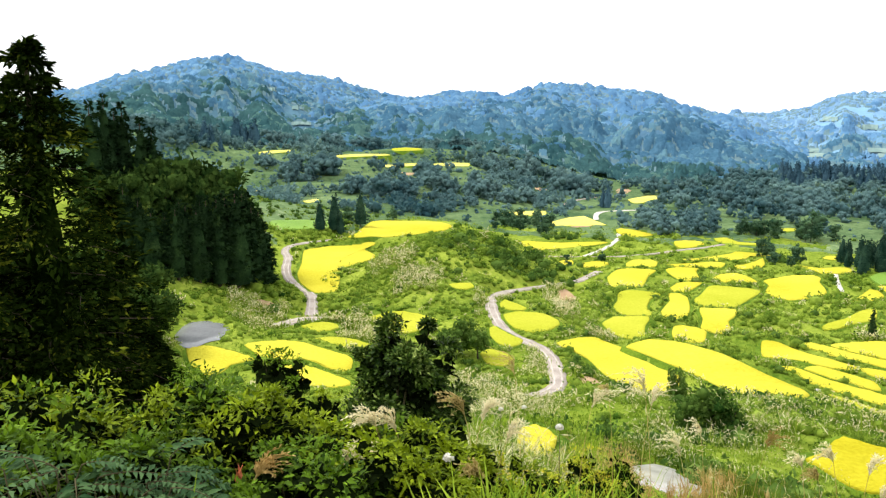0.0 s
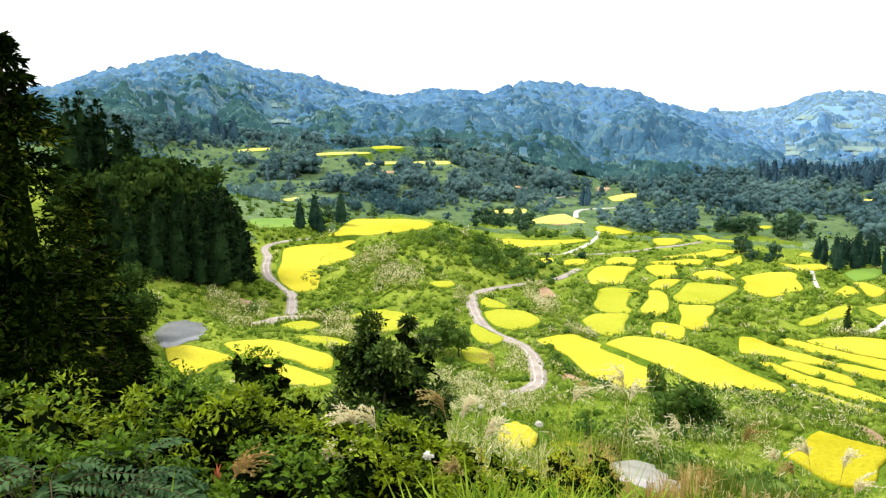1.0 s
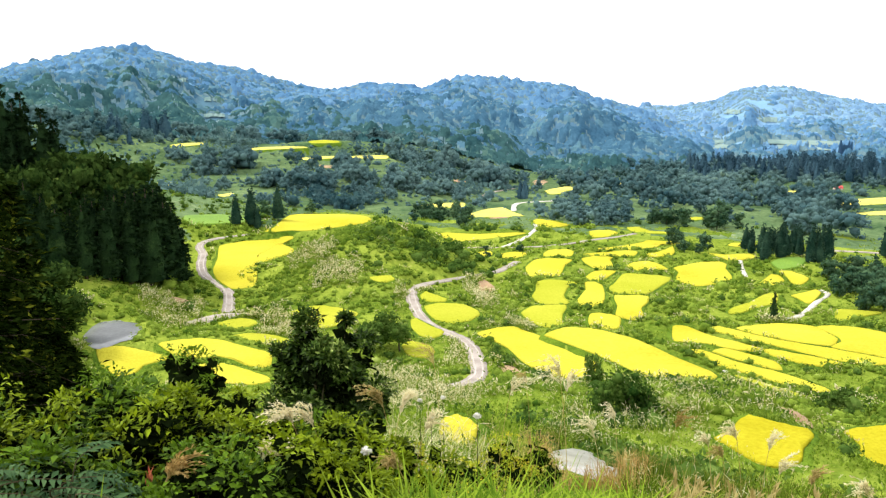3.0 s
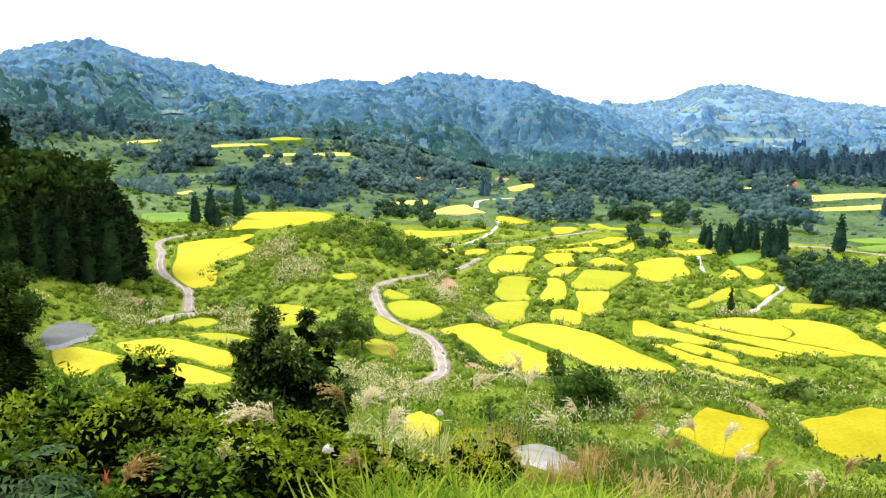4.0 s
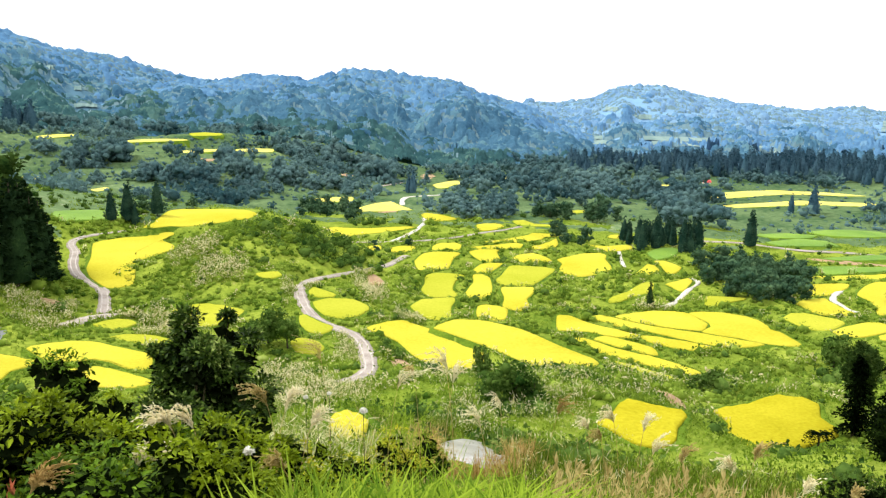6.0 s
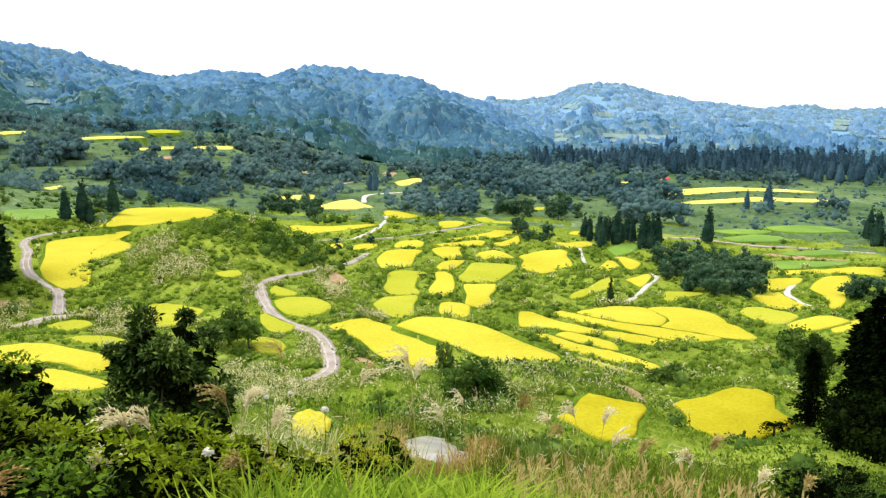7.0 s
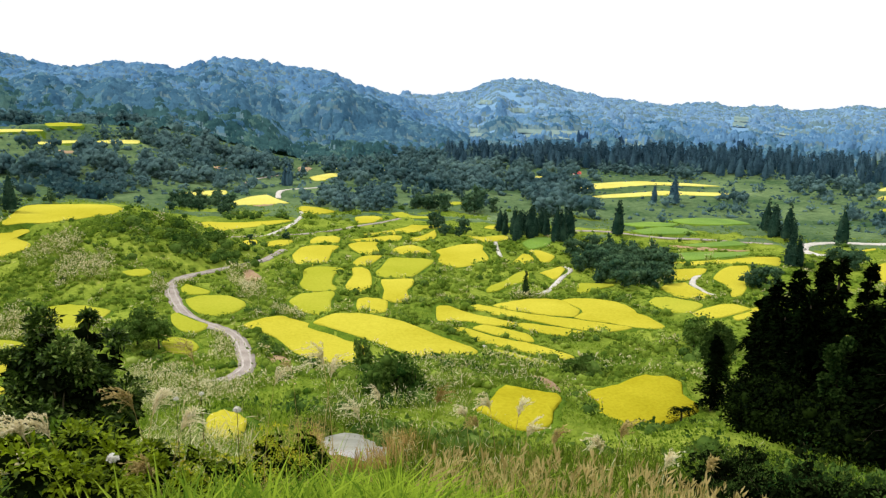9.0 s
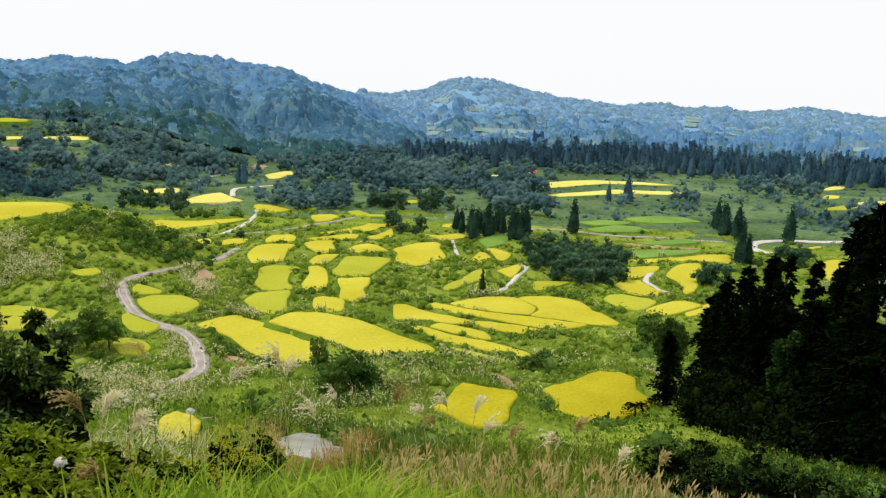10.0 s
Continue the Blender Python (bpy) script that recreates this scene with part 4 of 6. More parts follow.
wood('broad', -2.0, 640, 3.0, 25, 34, 13.0)
wood('broad', 2.5, 690, 2.2, 30, 34, 15.0)
wood('broad', -7.0, 700, 2.0, 20, 20, 13.0)
wood('broad', -14.0, 760, 3.5, 25, 22, 11.0)
wood('broad', 5.5, 620, 2.0, 25, 26, 12.0)
wood('broad', -0.5, 520, 3.0, 14, 26, 8.0)
wood('broad', -18.5, 700, 2.5, 40, 22, 14.0)
wood('broad', -13.0, 650, 1.5, 16, 10, 9.0)
wood('broad', -7.8, 531, 2.5, 13, 14, 10.5)
wood('broad', -4.6, 531, 2.3, 13, 22, 14.0)
wood('broad', 1.2, 559, 2.9, 14, 26, 15.5)
wood('broad', 5.3, 546, 1.9, 14, 16, 12.0)
wood('broad', 7.4, 719, 1.7, 18, 16, 21.0)
wood('broad', 9.3, 658, 1.3, 16, 16, 21.0)
wood('broad', 4.1, 760, 1.7, 19, 12, 12.0)
wood('broad', -5.3, 338, 1.9, 8, 9, 7.5)
wood('broad', -3.4, 581, 1.2, 15, 8, 9.0)
wood('broad', -1.4, 483, 2.1, 12, 14, 7.0)
wood('broad', -6.5, 900, 2.4, 25, 24, 20.0)
wood('broad', 1.0, 900, 3.5, 25, 30, 17.0)
wood('broad', -11.5, 905, 2.0, 20, 14, 18.0)
wood('broad', -21.5, 860, 2.5, 40, 26, 20.0)
wood('broad', 21.0, 660, 6.5, 110.0, 100, 15.0)
wood('broad', 30.0, 640, 5.0, 90.0, 50, 15.0)
wood('broad', 12.0, 740, 3.0, 40.0, 26, 11.0)


def plant_to(kind, az, d, tip, wide=1.0, forms=FORMS, form=None):
    """A tree whose tip stands at that angle over the eye's level."""
    x, y = bearing(az, d)
    high = EYE + d * math.tan(radians(tip)) - float(ground(x, y)[0])
    plant(kind, x, y, high, wide, forms=forms, form=form)


for az, d, tip, wide in ((20.25, 74, -18.9, 0.95), (18.6, 73, -19.8, 0.8), (21.6, 73, -19.6, 0.8), (17.6, 90, -17.6, 0.55), (34.4, 108, -18.7, 1.5), (1.3, 146, -14.9, 1.0), (2.7, 145, -15.9, 0.9), (0.3, 144, -16.0, 0.9)):
    plant_to("broad", az, d, tip, wide)
# the cedar stand and the leafy hill behind it: bearing, distance, angle of the tip
for az, d, tip in ((-19.9, 203, -7.5), (-19.2, 199, -7.0), (-18.5, 206, -6.7), (-17.8, 203, -6.9), (-17.1, 209, -6.2), (-16.4, 206, -6.6), (-15.8, 212, -6.4), (-15.1, 211, -6.2), (-14.6, 216, -6.1), (-14.0, 217, -6.7),
                   (-13.5, 219, -7.1), (-13.0, 221, -8.6), (-20.8, 200, -7.0), (-18.9, 215, -6.5), (-17.5, 218, -6.1), (-16.0, 222, -6.0), (-14.3, 226, -6.3), (-21.6, 205, -6.2), (-22.5, 206, -5.6), (-13.6, 227, -7.4)):
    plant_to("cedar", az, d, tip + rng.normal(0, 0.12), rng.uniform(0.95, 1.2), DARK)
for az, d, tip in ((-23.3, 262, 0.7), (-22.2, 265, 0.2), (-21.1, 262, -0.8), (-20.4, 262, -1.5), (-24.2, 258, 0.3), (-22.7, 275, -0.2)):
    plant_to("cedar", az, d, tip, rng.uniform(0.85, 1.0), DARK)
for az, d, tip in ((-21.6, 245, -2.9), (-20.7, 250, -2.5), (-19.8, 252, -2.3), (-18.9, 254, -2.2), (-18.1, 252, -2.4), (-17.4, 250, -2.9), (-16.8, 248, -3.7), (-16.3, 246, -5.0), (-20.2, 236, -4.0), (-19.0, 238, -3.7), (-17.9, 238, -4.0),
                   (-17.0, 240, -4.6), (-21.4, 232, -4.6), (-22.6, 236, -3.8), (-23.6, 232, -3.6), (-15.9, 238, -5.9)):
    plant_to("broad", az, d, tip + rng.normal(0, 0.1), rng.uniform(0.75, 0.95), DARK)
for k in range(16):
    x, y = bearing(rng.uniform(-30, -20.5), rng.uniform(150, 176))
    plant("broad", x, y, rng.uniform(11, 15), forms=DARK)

# ---- forest on the mountains ----
def crowns(p, size, g, n_leaf=15):
    """Small leafy trees seen from far off: an uneven head with leaf sprays standing out of it."""
    n = len(p)
    core = ICO[0][None] * g.uniform(0.55, 0.9, (n, 12, 1)) * size[:, None, None] * [0.75, 0.75, 0.68] + p[:, None]
    f = (ICO[1][None] + 12 * np.arange(n)[:, None, None]).reshape(-1, 3)
    u = g.normal(size=(n, n_leaf, 3)) + [0, 0, 0.35]
    u /= np.linalg.norm(u, axis=2, keepdims=True)
    at = (p[:, None] + u * size[:, None, None] * g.uniform(0.55, 0.95, (n, n_leaf, 1)) * [1, 1, 0.85]).reshape(-1, 3)
    spray = cards(at, u.reshape(-1, 3) * 0.6 + g.normal(0, 0.5, at.shape), np.repeat(size, n_leaf) * 0.55 * g.uniform(0.6, 1.3, len(at)), 0.9, 0.2, g, 1.6)
    return join([(core.reshape(-1, 3), f), spray])


# fields cleared in the far forest: bearings and the angles at which they rise over the eye's level
CLEAR = {"A": [(-12.5, -11.8, 0.85, 1.2), (-11.1, -9.0, -1.5, -1.25), (-11.1, -9.9, -0.4, -0.1)],
         "C": [(28.2, 34.0, -3.4, -2.75), (23.9, 26.1, -3.8, -2.85), (35.8, 37.9, -3.65, -3.15), (25.2, 26.7, -1.1, -0.75), (27.4, 29.2, -1.6, -1.25), (45.9, 48.3, -2.4, -1.7), (43.0, 44.5, -2.0, -1.25), (48.2, 50.6, -1.75, -1.5)],
         "D": [(52.8, 55.0, -2.95, -2.6)]}


def forest(patch, n, size, seed, label, leaves_of, floor, cols, rows, fields=""):
    """A closed forest canopy: rounded crowns of many sizes swelling out of the slope."""
    X, Y, Z = patch
    g = np.random.default_rng(seed)
    m, k = X.shape
    ca, cb = np.meshgrid(np.linspace(0, m - 1.001, cols), np.linspace(0, k * 0.745, rows), indexing="ij")

    def mix(q, a, b):
        i, j = a.astype(int), b.astype(int)
        s, t = a - i, b - j
        return q[i, j] * (1 - s) * (1 - t) + q[i + 1, j] * s * (1 - t) + q[i, j + 1] * (1 - s) * t + q[i + 1, j + 1] * s * t
    gx, gy, gz = (mix(q, ca, cb) for q in (X, Y, Z))
    ta, tb = g.uniform(0, cols - 1, n), g.uniform(0, rows - 1, n)
    pa, pb = ta / (cols - 1) * (m - 1.001), tb / (rows - 1) * k * 0.745
    p = np.stack([mix(q, pa, pb) for q in (X, Y, Z)], 1)
    az, far = np.degrees(np.arctan2(p[:, 0], p[:, 1])), np.hypot(p[:, 0], p[:, 1])
    el = np.degrees(np.arctan2(p[:, 2] - EYE, far))
    keep = rough(p[:, 0], p[:, 1], 260, 4.0) + 0.5 * rough(p[:, 0], p[:, 1], 90, 1.0) < 1.0
    for a0, a1, e0, e1 in CLEAR.get(fields, ()):
        keep &= ~((az > a0) & (az < a1) & (el > e0 - 0.45) & (el < e1))
    p, ta, tb, pb = p[keep], ta[keep], tb[keep], pb[keep]
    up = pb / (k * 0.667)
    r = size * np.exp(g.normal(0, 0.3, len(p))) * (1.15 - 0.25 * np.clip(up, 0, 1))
    # Belts climb the slope, each with more haze in its leaf colour.
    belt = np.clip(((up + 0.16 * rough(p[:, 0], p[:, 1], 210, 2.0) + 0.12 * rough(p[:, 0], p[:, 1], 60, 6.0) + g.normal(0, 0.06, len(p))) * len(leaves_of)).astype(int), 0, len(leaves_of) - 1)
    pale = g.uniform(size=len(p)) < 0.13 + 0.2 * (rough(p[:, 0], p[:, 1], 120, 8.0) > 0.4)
    # crown heights over the slope
    lists = [[], [], []]
    near_a, near_b = np.rint(ta).astype(int), np.rint(tb).astype(int)
    for da in range(-4, 5):
        for db in range(-4, 5):
            i, j = near_a + da, near_b + db
            ok = (i >= 0) & (i < cols) & (j >= 0) & (j < rows)
            w = np.flatnonzero(ok)
            off2 = (gx[i[w], j[w]] - p[w, 0]) ** 2 + (gy[i[w], j[w]] - p[w, 1]) ** 2
            w2 = off2 < r[w] ** 2
            w = w[w2]
            lists[0].append(i[w] * rows + j[w])
            lists[1].append(np.sqrt(r[w] ** 2 - off2[w2]) * 0.85 + 0.2 * r[w])
            lists[2].append(w)
    cell, rise, tree = (np.concatenate(q) for q in lists)
    order = np.argsort(rise)
    high, own = np.zeros(cols * rows), np.full(cols * rows, -1)
    high[cell[order]], own[cell[order]] = rise[order], tree[order]
    v = np.stack([gx.ravel(), gy.ravel(), gz.ravel() + 0.6 - 0.4 * size * np.clip(cb.ravel() / (k * 0.4), 0, 1) + high * g.uniform(0.72, 1.16, cols * rows)], 1)
    i, j = np.meshgrid(np.arange(cols - 1), np.arange(rows - 1), indexing="ij")
    q = np.stack([i * rows + j, i * rows + j + 1, (i + 1) * rows + j + 1, (i + 1) * rows + j], -1).reshape(-1, 4)
    me = mesh_of("mountain_forest", v, q, leaves_of[0][0], True)
    for pair in leaves_of:
        for mat in pair:
            me.materials.append(mat)
    me.materials.append(floor)
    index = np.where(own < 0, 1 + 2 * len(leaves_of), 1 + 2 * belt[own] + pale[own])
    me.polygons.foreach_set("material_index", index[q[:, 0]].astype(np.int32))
    tagged(new("mountain_forest", me), label, "forest", kind="stuff")


def canopy(name, dark, light, pale):
    """The usual and the paler leaves of one belt of forest, with haze in their colours."""
    grey = tuple(0.6 * a + 0.4 * b for a, b in zip(light, pale))
    return (material(name, dark, light, 0.02, 0.95, 0.5, fine=0.22, leaf=0.15, spec=0.0),
            material("pale_" + name, light, pale, 0.02, 0.95, 0.5, fine=0.22, leaf=0.15, spec=0.0, third=grey))


# Distance haze is put into these base colours: paler and bluer upslope.
FOOT_LEAF = canopy("hazed_foothill_leaves", (0.020, 0.066, 0.080), (0.058, 0.136, 0.138), (0.11, 0.205, 0.165))
SLOPE_LEAF = canopy("hazed_slope_leaves", (0.038, 0.112, 0.195), (0.088, 0.200, 0.295), (0.135, 0.265, 0.31))
RIDGE_LEAF = canopy("hazed_ridge_leaves", (0.082, 0.200, 0.365), (0.142, 0.295, 0.480), (0.185, 0.345, 0.50))
DISTANT_LEAF = canopy("hazed_distant_leaves", (0.135, 0.265, 0.440), (0.205, 0.360, 0.550), (0.26, 0.42, 0.57))
BARE_SLOPE = material("hazed_clearing", (0.10, 0.18, 0.22), (0.18, 0.28, 0.31), 0.03, 0.95, 0.3, fine=0.2, spec=0.0)

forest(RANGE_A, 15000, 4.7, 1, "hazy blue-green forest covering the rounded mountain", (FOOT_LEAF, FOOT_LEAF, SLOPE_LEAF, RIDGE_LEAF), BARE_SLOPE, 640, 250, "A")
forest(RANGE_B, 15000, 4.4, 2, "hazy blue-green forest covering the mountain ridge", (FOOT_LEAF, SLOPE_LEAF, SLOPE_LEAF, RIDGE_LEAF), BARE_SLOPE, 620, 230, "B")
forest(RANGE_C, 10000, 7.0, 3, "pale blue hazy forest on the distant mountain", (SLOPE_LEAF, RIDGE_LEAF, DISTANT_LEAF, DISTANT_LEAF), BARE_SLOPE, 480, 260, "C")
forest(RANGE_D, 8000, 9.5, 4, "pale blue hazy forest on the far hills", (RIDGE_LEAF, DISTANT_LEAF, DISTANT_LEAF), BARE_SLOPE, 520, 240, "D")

# ---- weeds, shrubs and reeds on the banks ----
def tufts(n, d0, d1, az0, az1, leaves, size, high, mat, name, label, seed, patchy=0.0, grow=0.6, slope=0):
    g = np.random.default_rng(seed)
    az, d = g.uniform(az0, az1, n), np.exp(g.uniform(np.log(d0), np.log(d1), n))
    x, y = bearing(az, d)
    keep = ~covered(x, y, grow)
    if patchy:
        keep &= rough(x, y, 37.0, seed) + 0.6 * rough(x, y, 13.0, 1.0 + seed) > patchy - 1
    x, y, d = x[keep], y[keep], d[keep]
    z = ground(x, y)
    k = len(x)
    grown = (d / 150) ** 0.5 * g.uniform(0.5, 1.4, k)
    off = g.normal(size=(k, leaves, 3)) * [0.55, 0.55, 0.32] * (grown * high)[:, None, None]
    off[..., 2] = np.abs(off[..., 2])
    p = (np.stack([x, y, z], 1)[:, None] + off).reshape(-1, 3)
    out = (off / (grown * high)[:, None, None]).reshape(-1, 3) * 0.6 + [0, 0, 0.5] + g.normal(0, 0.45, p.shape)
    s = (size * grown[:, None] * g.uniform(0.6, 1.3, (k, leaves))).ravel()
    tagged(new(name, mesh_of(name, *cards(p, out, s, 0.6, 0.2, g), mat)), label, "vegetation", kind="stuff")


def shrubs(x, y, size, leaves, mat, name, label, seed):
    """Rounded bushes: a leafy mound each, with leaves standing out all over it."""
    g = np.random.default_rng(seed)
    x, y = np.asarray(x), np.asarray(y)
    free = ~covered(x, y, 0.7 + 0.8 * float(np.mean(size)))
    x, y, size = x[free], y[free], np.asarray(size)[free]
    n = len(x)
    c = np.stack([x, y, ground(x, y) + size * 0.25], 1)
    core = ICO[0][None] * g.uniform(0.6, 1.0, (n, 12, 1)) * size[:, None, None] * [0.85, 0.85, 0.7] + c[:, None]
    f = (ICO[1][None] + 12 * np.arange(n)[:, None, None]).reshape(-1, 3)
    u = g.normal(size=(n, leaves, 3))
    u /= np.linalg.norm(u, axis=2, keepdims=True)
    u[..., 2] = np.abs(u[..., 2])
    p = (c[:, None] + u * size[:, None, None] * g.uniform(0.7, 1.02, (n, leaves, 1)) * [1, 1, 0.8]).reshape(-1, 3)
    s = np.repeat(size, leaves) * (0.36 if leaves < 12 else 0.3) * g.uniform(0.6, 1.3, n * leaves)
    v = join([(core.reshape(-1, 3), f), cards(p, u.reshape(-1, 3) * 0.5 + g.normal(0, 0.6, p.shape), s, 0.7, 0.2, g)])
    tagged(new(name, mesh_of(name, *v, mat)), label, "shrubs", kind="stuff")


def strewn(n, d0, d1, az0, az1, seed, patchy, scale=37.0):
    g = np.random.default_rng(seed)
    az, d = g.uniform(az0, az1, n), np.exp(g.uniform(np.log(d0), np.log(d1), n))
    x, y = bearing(az, d)
    keep = rough(x, y, scale, seed) + 0.6 * rough(x, y, scale / 3, 1.0 + seed) > patchy - 1
    return x[keep], y[keep], (d[keep] / 150) ** 0.35 * np.exp(g.normal(0, 0.3, keep.sum()))


def reeds(n, d0, d1, az0, az1, seed, patchy, slim=1.0, high=1.0):
    """Stands of reeds: upright stalks with pale nodding plumes, in patches."""
    x, y, s = strewn(n, d0, d1, az0, az1, seed, patchy, 29.0)
    free = ~covered(x, y, 0.8)
    x, y, s = x[free], y[free], s[free]
    g = np.random.default_rng(seed)
    k, m = len(x), 12
    at = np.repeat(np.stack([x, y, ground(x, y)], 1), m, 0) + g.normal(0, 0.62, (k * m, 3)) * [1, 1, 0]
    tall = np.repeat(s, m) * g.uniform(0.6, 1.25, k * m) * high
    up = g.normal(0, 0.25, (k * m, 3)) + [0, 0, 1]
    tagged(new("reed_leaves", mesh_of("reed_leaves", *cards(at, up, tall, 0.2 * slim, 0.2, g, 0), SHRUB)), "green blades of the reed stands", "reeds", kind="stuff")
    top = np.repeat(at + up * (tall * 0.8)[:, None], 2, 0)
    lean = np.repeat(up, 2, 0) * 0.35 + g.normal(0, 0.5, top.shape)
    tagged(new("reed_plumes", mesh_of("reed_plumes", *cards(top + g.normal(0, 0.08, top.shape), lean, np.repeat(tall, 2) * 0.34, 0.42 * slim, 0.2, g, 1.2), REED)), "pale nodding plumes of the reed stands", "reeds", kind="stuff")


REED_BANKS = [(4.0, 96, 2.0, 14, 150), (7.2, 86, 1.6, 12, 120), (2.6, 118, 1.6, 12, 90), (-1.9, 210, 1.6, 10, 90), (-13.7, 188, 1.8, 12, 110), (-7.6, 178, 1.5, 8, 70), (-4.5, 169, 1.5, 5, 50), (9.2, 190, 0.8, 10, 60), (8.4, 212, 0.7, 14, 50), (7.6, 140, 1.0, 14, 70), (2.0, 110, 2.0, 20, 120),
              (-3.6, 231, 1.5, 8, 60), (3.7, 199, 1.2, 8, 50), (11.9, 168, 1.0, 10, 50), (30.2, 184, 1.0, 8, 40), (23.0, 82, 2.5, 12, 80), (29.5, 108, 2.0, 10, 60), (-6.2, 160, 1.6, 6, 50), (14.1, 106, 1.2, 8, 40)]

tufts(13000, 45, 430, -32, 66, 12, 0.4, 0.8, SHRUB, "bank_weeds", "rank green weeds on the terrace banks", 11, grow=1.2)
reeds(4600, 85, 330, -32, 66, 13, 1.2)
# close stands: bearing, distance, half width in degrees, half depth, clumps
for k, (az, d, ha, hd, n) in enumerate(REED_BANKS):
    reeds(int(n * (1.4 if d < 150 else 2.4)), d - hd * 1.1, d + hd * 1.1, az - ha * 1.1, az + ha * 1.1, 400 + k, 0.45, 0.5 if d < 150 else 0.8)
x, y, s = strewn(15000, 75, 330, -22, 60, 12, 0.55)
shrubs(x, y, s * 0.8, 15, BANK_LEAF, "bank_shrubs", "green shrubs scattered on the banks", 12)
x, y, s = strewn(4200, 14, 430, -32, 66, 15, 1.2)
shrubs(x, y, s * 1.15, 22, BROAD, "dark_shrubs", "dark green shrubs in patches on the banks", 15)
x, y, s = strewn(30000, 420, 930, -24, 66, 14, 0.0, 120.0)
steep = ground(x * (1 + 4 / np.hypot(x, y)), y * (1 + 4 / np.hypot(x, y))) - ground(x, y) > 0.55
x, y, s = x[steep], y[steep], s[steep]
shrubs(x, y, s * 1.0, 7, BROAD_HAZED, "far_scrub", "green scrub on the far valley slopes", 14)


# trees standing in drifts on the terraced west slope
def drifts(n, d0, d1, az0, az1, seed, patchy, size, mat, label):
    x, y, s = strewn(n, d0, d1, az0, az1, seed, patchy, 95.0)
    free = ~covered(x, y, 4.0)
    for past in (14, 30):
        k = 1 + past / np.hypot(x, y)
        free &= ~covered(x * k, y * k, 0.0)
    x, y, s = x[free], y[free], s[free] / s.mean() * size
    g = np.random.default_rng(seed)
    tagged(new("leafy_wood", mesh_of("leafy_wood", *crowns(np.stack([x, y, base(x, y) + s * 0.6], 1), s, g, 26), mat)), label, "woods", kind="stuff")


drifts(2000, 430, 940, -25, 9, 71, 1.3, 4.4, BROAD_HAZED, "dark leafy trees in drifts on the terraced slope")
drifts(1200, 430, 900, 9, 58, 72, 1.45, 4.2, BROAD_HAZED, "dark leafy trees in drifts across the valley")


# small fields cleared in the distant forest, in strips; haze is put into their colour
FIELD_HAZED = material("far_fields", (0.15, 0.24, 0.24), (0.29, 0.39, 0.36), 0.012, 0.9, 0, fine=0.05, spec=0.0)


def far_fields(patch, az0, az1, el0, el1, seed):
    X, Y, Z = patch
    g = np.random.default_rng(seed)
    side = np.degrees(np.arctan2(X[:, 0], Y[:, 0]))
    el = np.maximum.accumulate(np.degrees(np.arctan2(Z[:, :40] - EYE, np.hypot(X[:, :40], Y[:, :40]))), 1)

    def on(az, e):
        i = int(np.argmin(np.abs(side - az)))
        d = np.interp(e, el[i], np.hypot(X[i, :40], Y[i, :40]))
        z = np.interp(d, np.hypot(X[i, :40], Y[i, :40]), Z[i, :40])
        return (*bearing(az, d), z + 2.0)
    n = max(1, int(round((el1 - el0) / 0.3)))
    for k in range(n):
        lo, hi = el0 + (el1 - el0) * (k + 0.04) / n, el0 + (el1 - el0) * (k + 0.9) / n
        w = az1 - az0
        a = np.linspace(az0 + w * g.uniform(0, 0.25), az1 - w * g.uniform(0, 0.25), 9)
        v = [on(q, e + g.normal(0, 0.02)) for q in a for e in (lo, hi)]
        f = [(2 * i, 2 * i + 2, 2 * i + 3, 2 * i + 1) for i in range(8)]
        tagged(new("far_field", mesh_of("far_field", v, f, FIELD_HAZED)), "small pale green field strip in the hazy forest", "field", kind="structure")


for key, patch in (("A", RANGE_A), ("C", RANGE_C), ("D", RANGE_D)):
    for k, spot in enumerate(CLEAR[key]):
        far_fields(patch, *spot, k + 7)


def thicket(az, d, half_az, half_d, n, size, mat):
    """A close patch of bushes round a bearing and distance."""
    u = rng.uniform(-1, 1, (n, 2))
    x, y = bearing(az + u[:, 0] * half_az, d + u[:, 1] * half_d)
    shrubs(x, y, size * np.exp(rng.normal(0, 0.25, n)), 26, mat, "thicket", "thicket of dark green bushes on a terrace bank" if mat is BROAD else "thicket of green bushes on a terrace bank", int(d) + n)


thicket(2.2, 247, 3.0, 11.1, 34, 1.8, BROAD)
thicket(2.2, 247, 3.0, 11.1, 34, 1.6, EDGE_LEAF)
thicket(6.7, 239, 3.2, 10.7, 80, 2.0, BROAD)
thicket(10.3, 181, 3.0, 12.0, 50, 1.4, BANK_LEAF)
thicket(11.3, 140, 2.1, 9.2, 60, 1.1, BROAD)
thicket(12.3, 209, 1.2, 17.2, 46, 1.5, BANK_LEAF)
thicket(28.1, 232, 2.2, 22.4, 40, 1.7, BANK_LEAF)
thicket(23.6, 201, 2.0, 13.7, 40, 1.4, BANK_LEAF)
thicket(27.1, 100, 2.9, 15.1, 46, 1.2, BANK_LEAF)
thicket(16.2, 215, 0.5, 31.2, 22, 1.2, BANK_LEAF)
thicket(9.4, 371, 2.5, 15.8, 30, 1.8, BROAD)
thicket(15.0, 359, 2.0, 29.6, 34, 1.8, BANK_LEAF)
thicket(-10.2, 314, 2.5, 8.2, 40, 1.6, BANK_LEAF)
thicket(-14.6, 216, 1.8, 4.6, 24, 1.6, BANK_LEAF)
thicket(-15.0, 188, 3.5, 14.0, 60, 0.9, EDGE_LEAF)
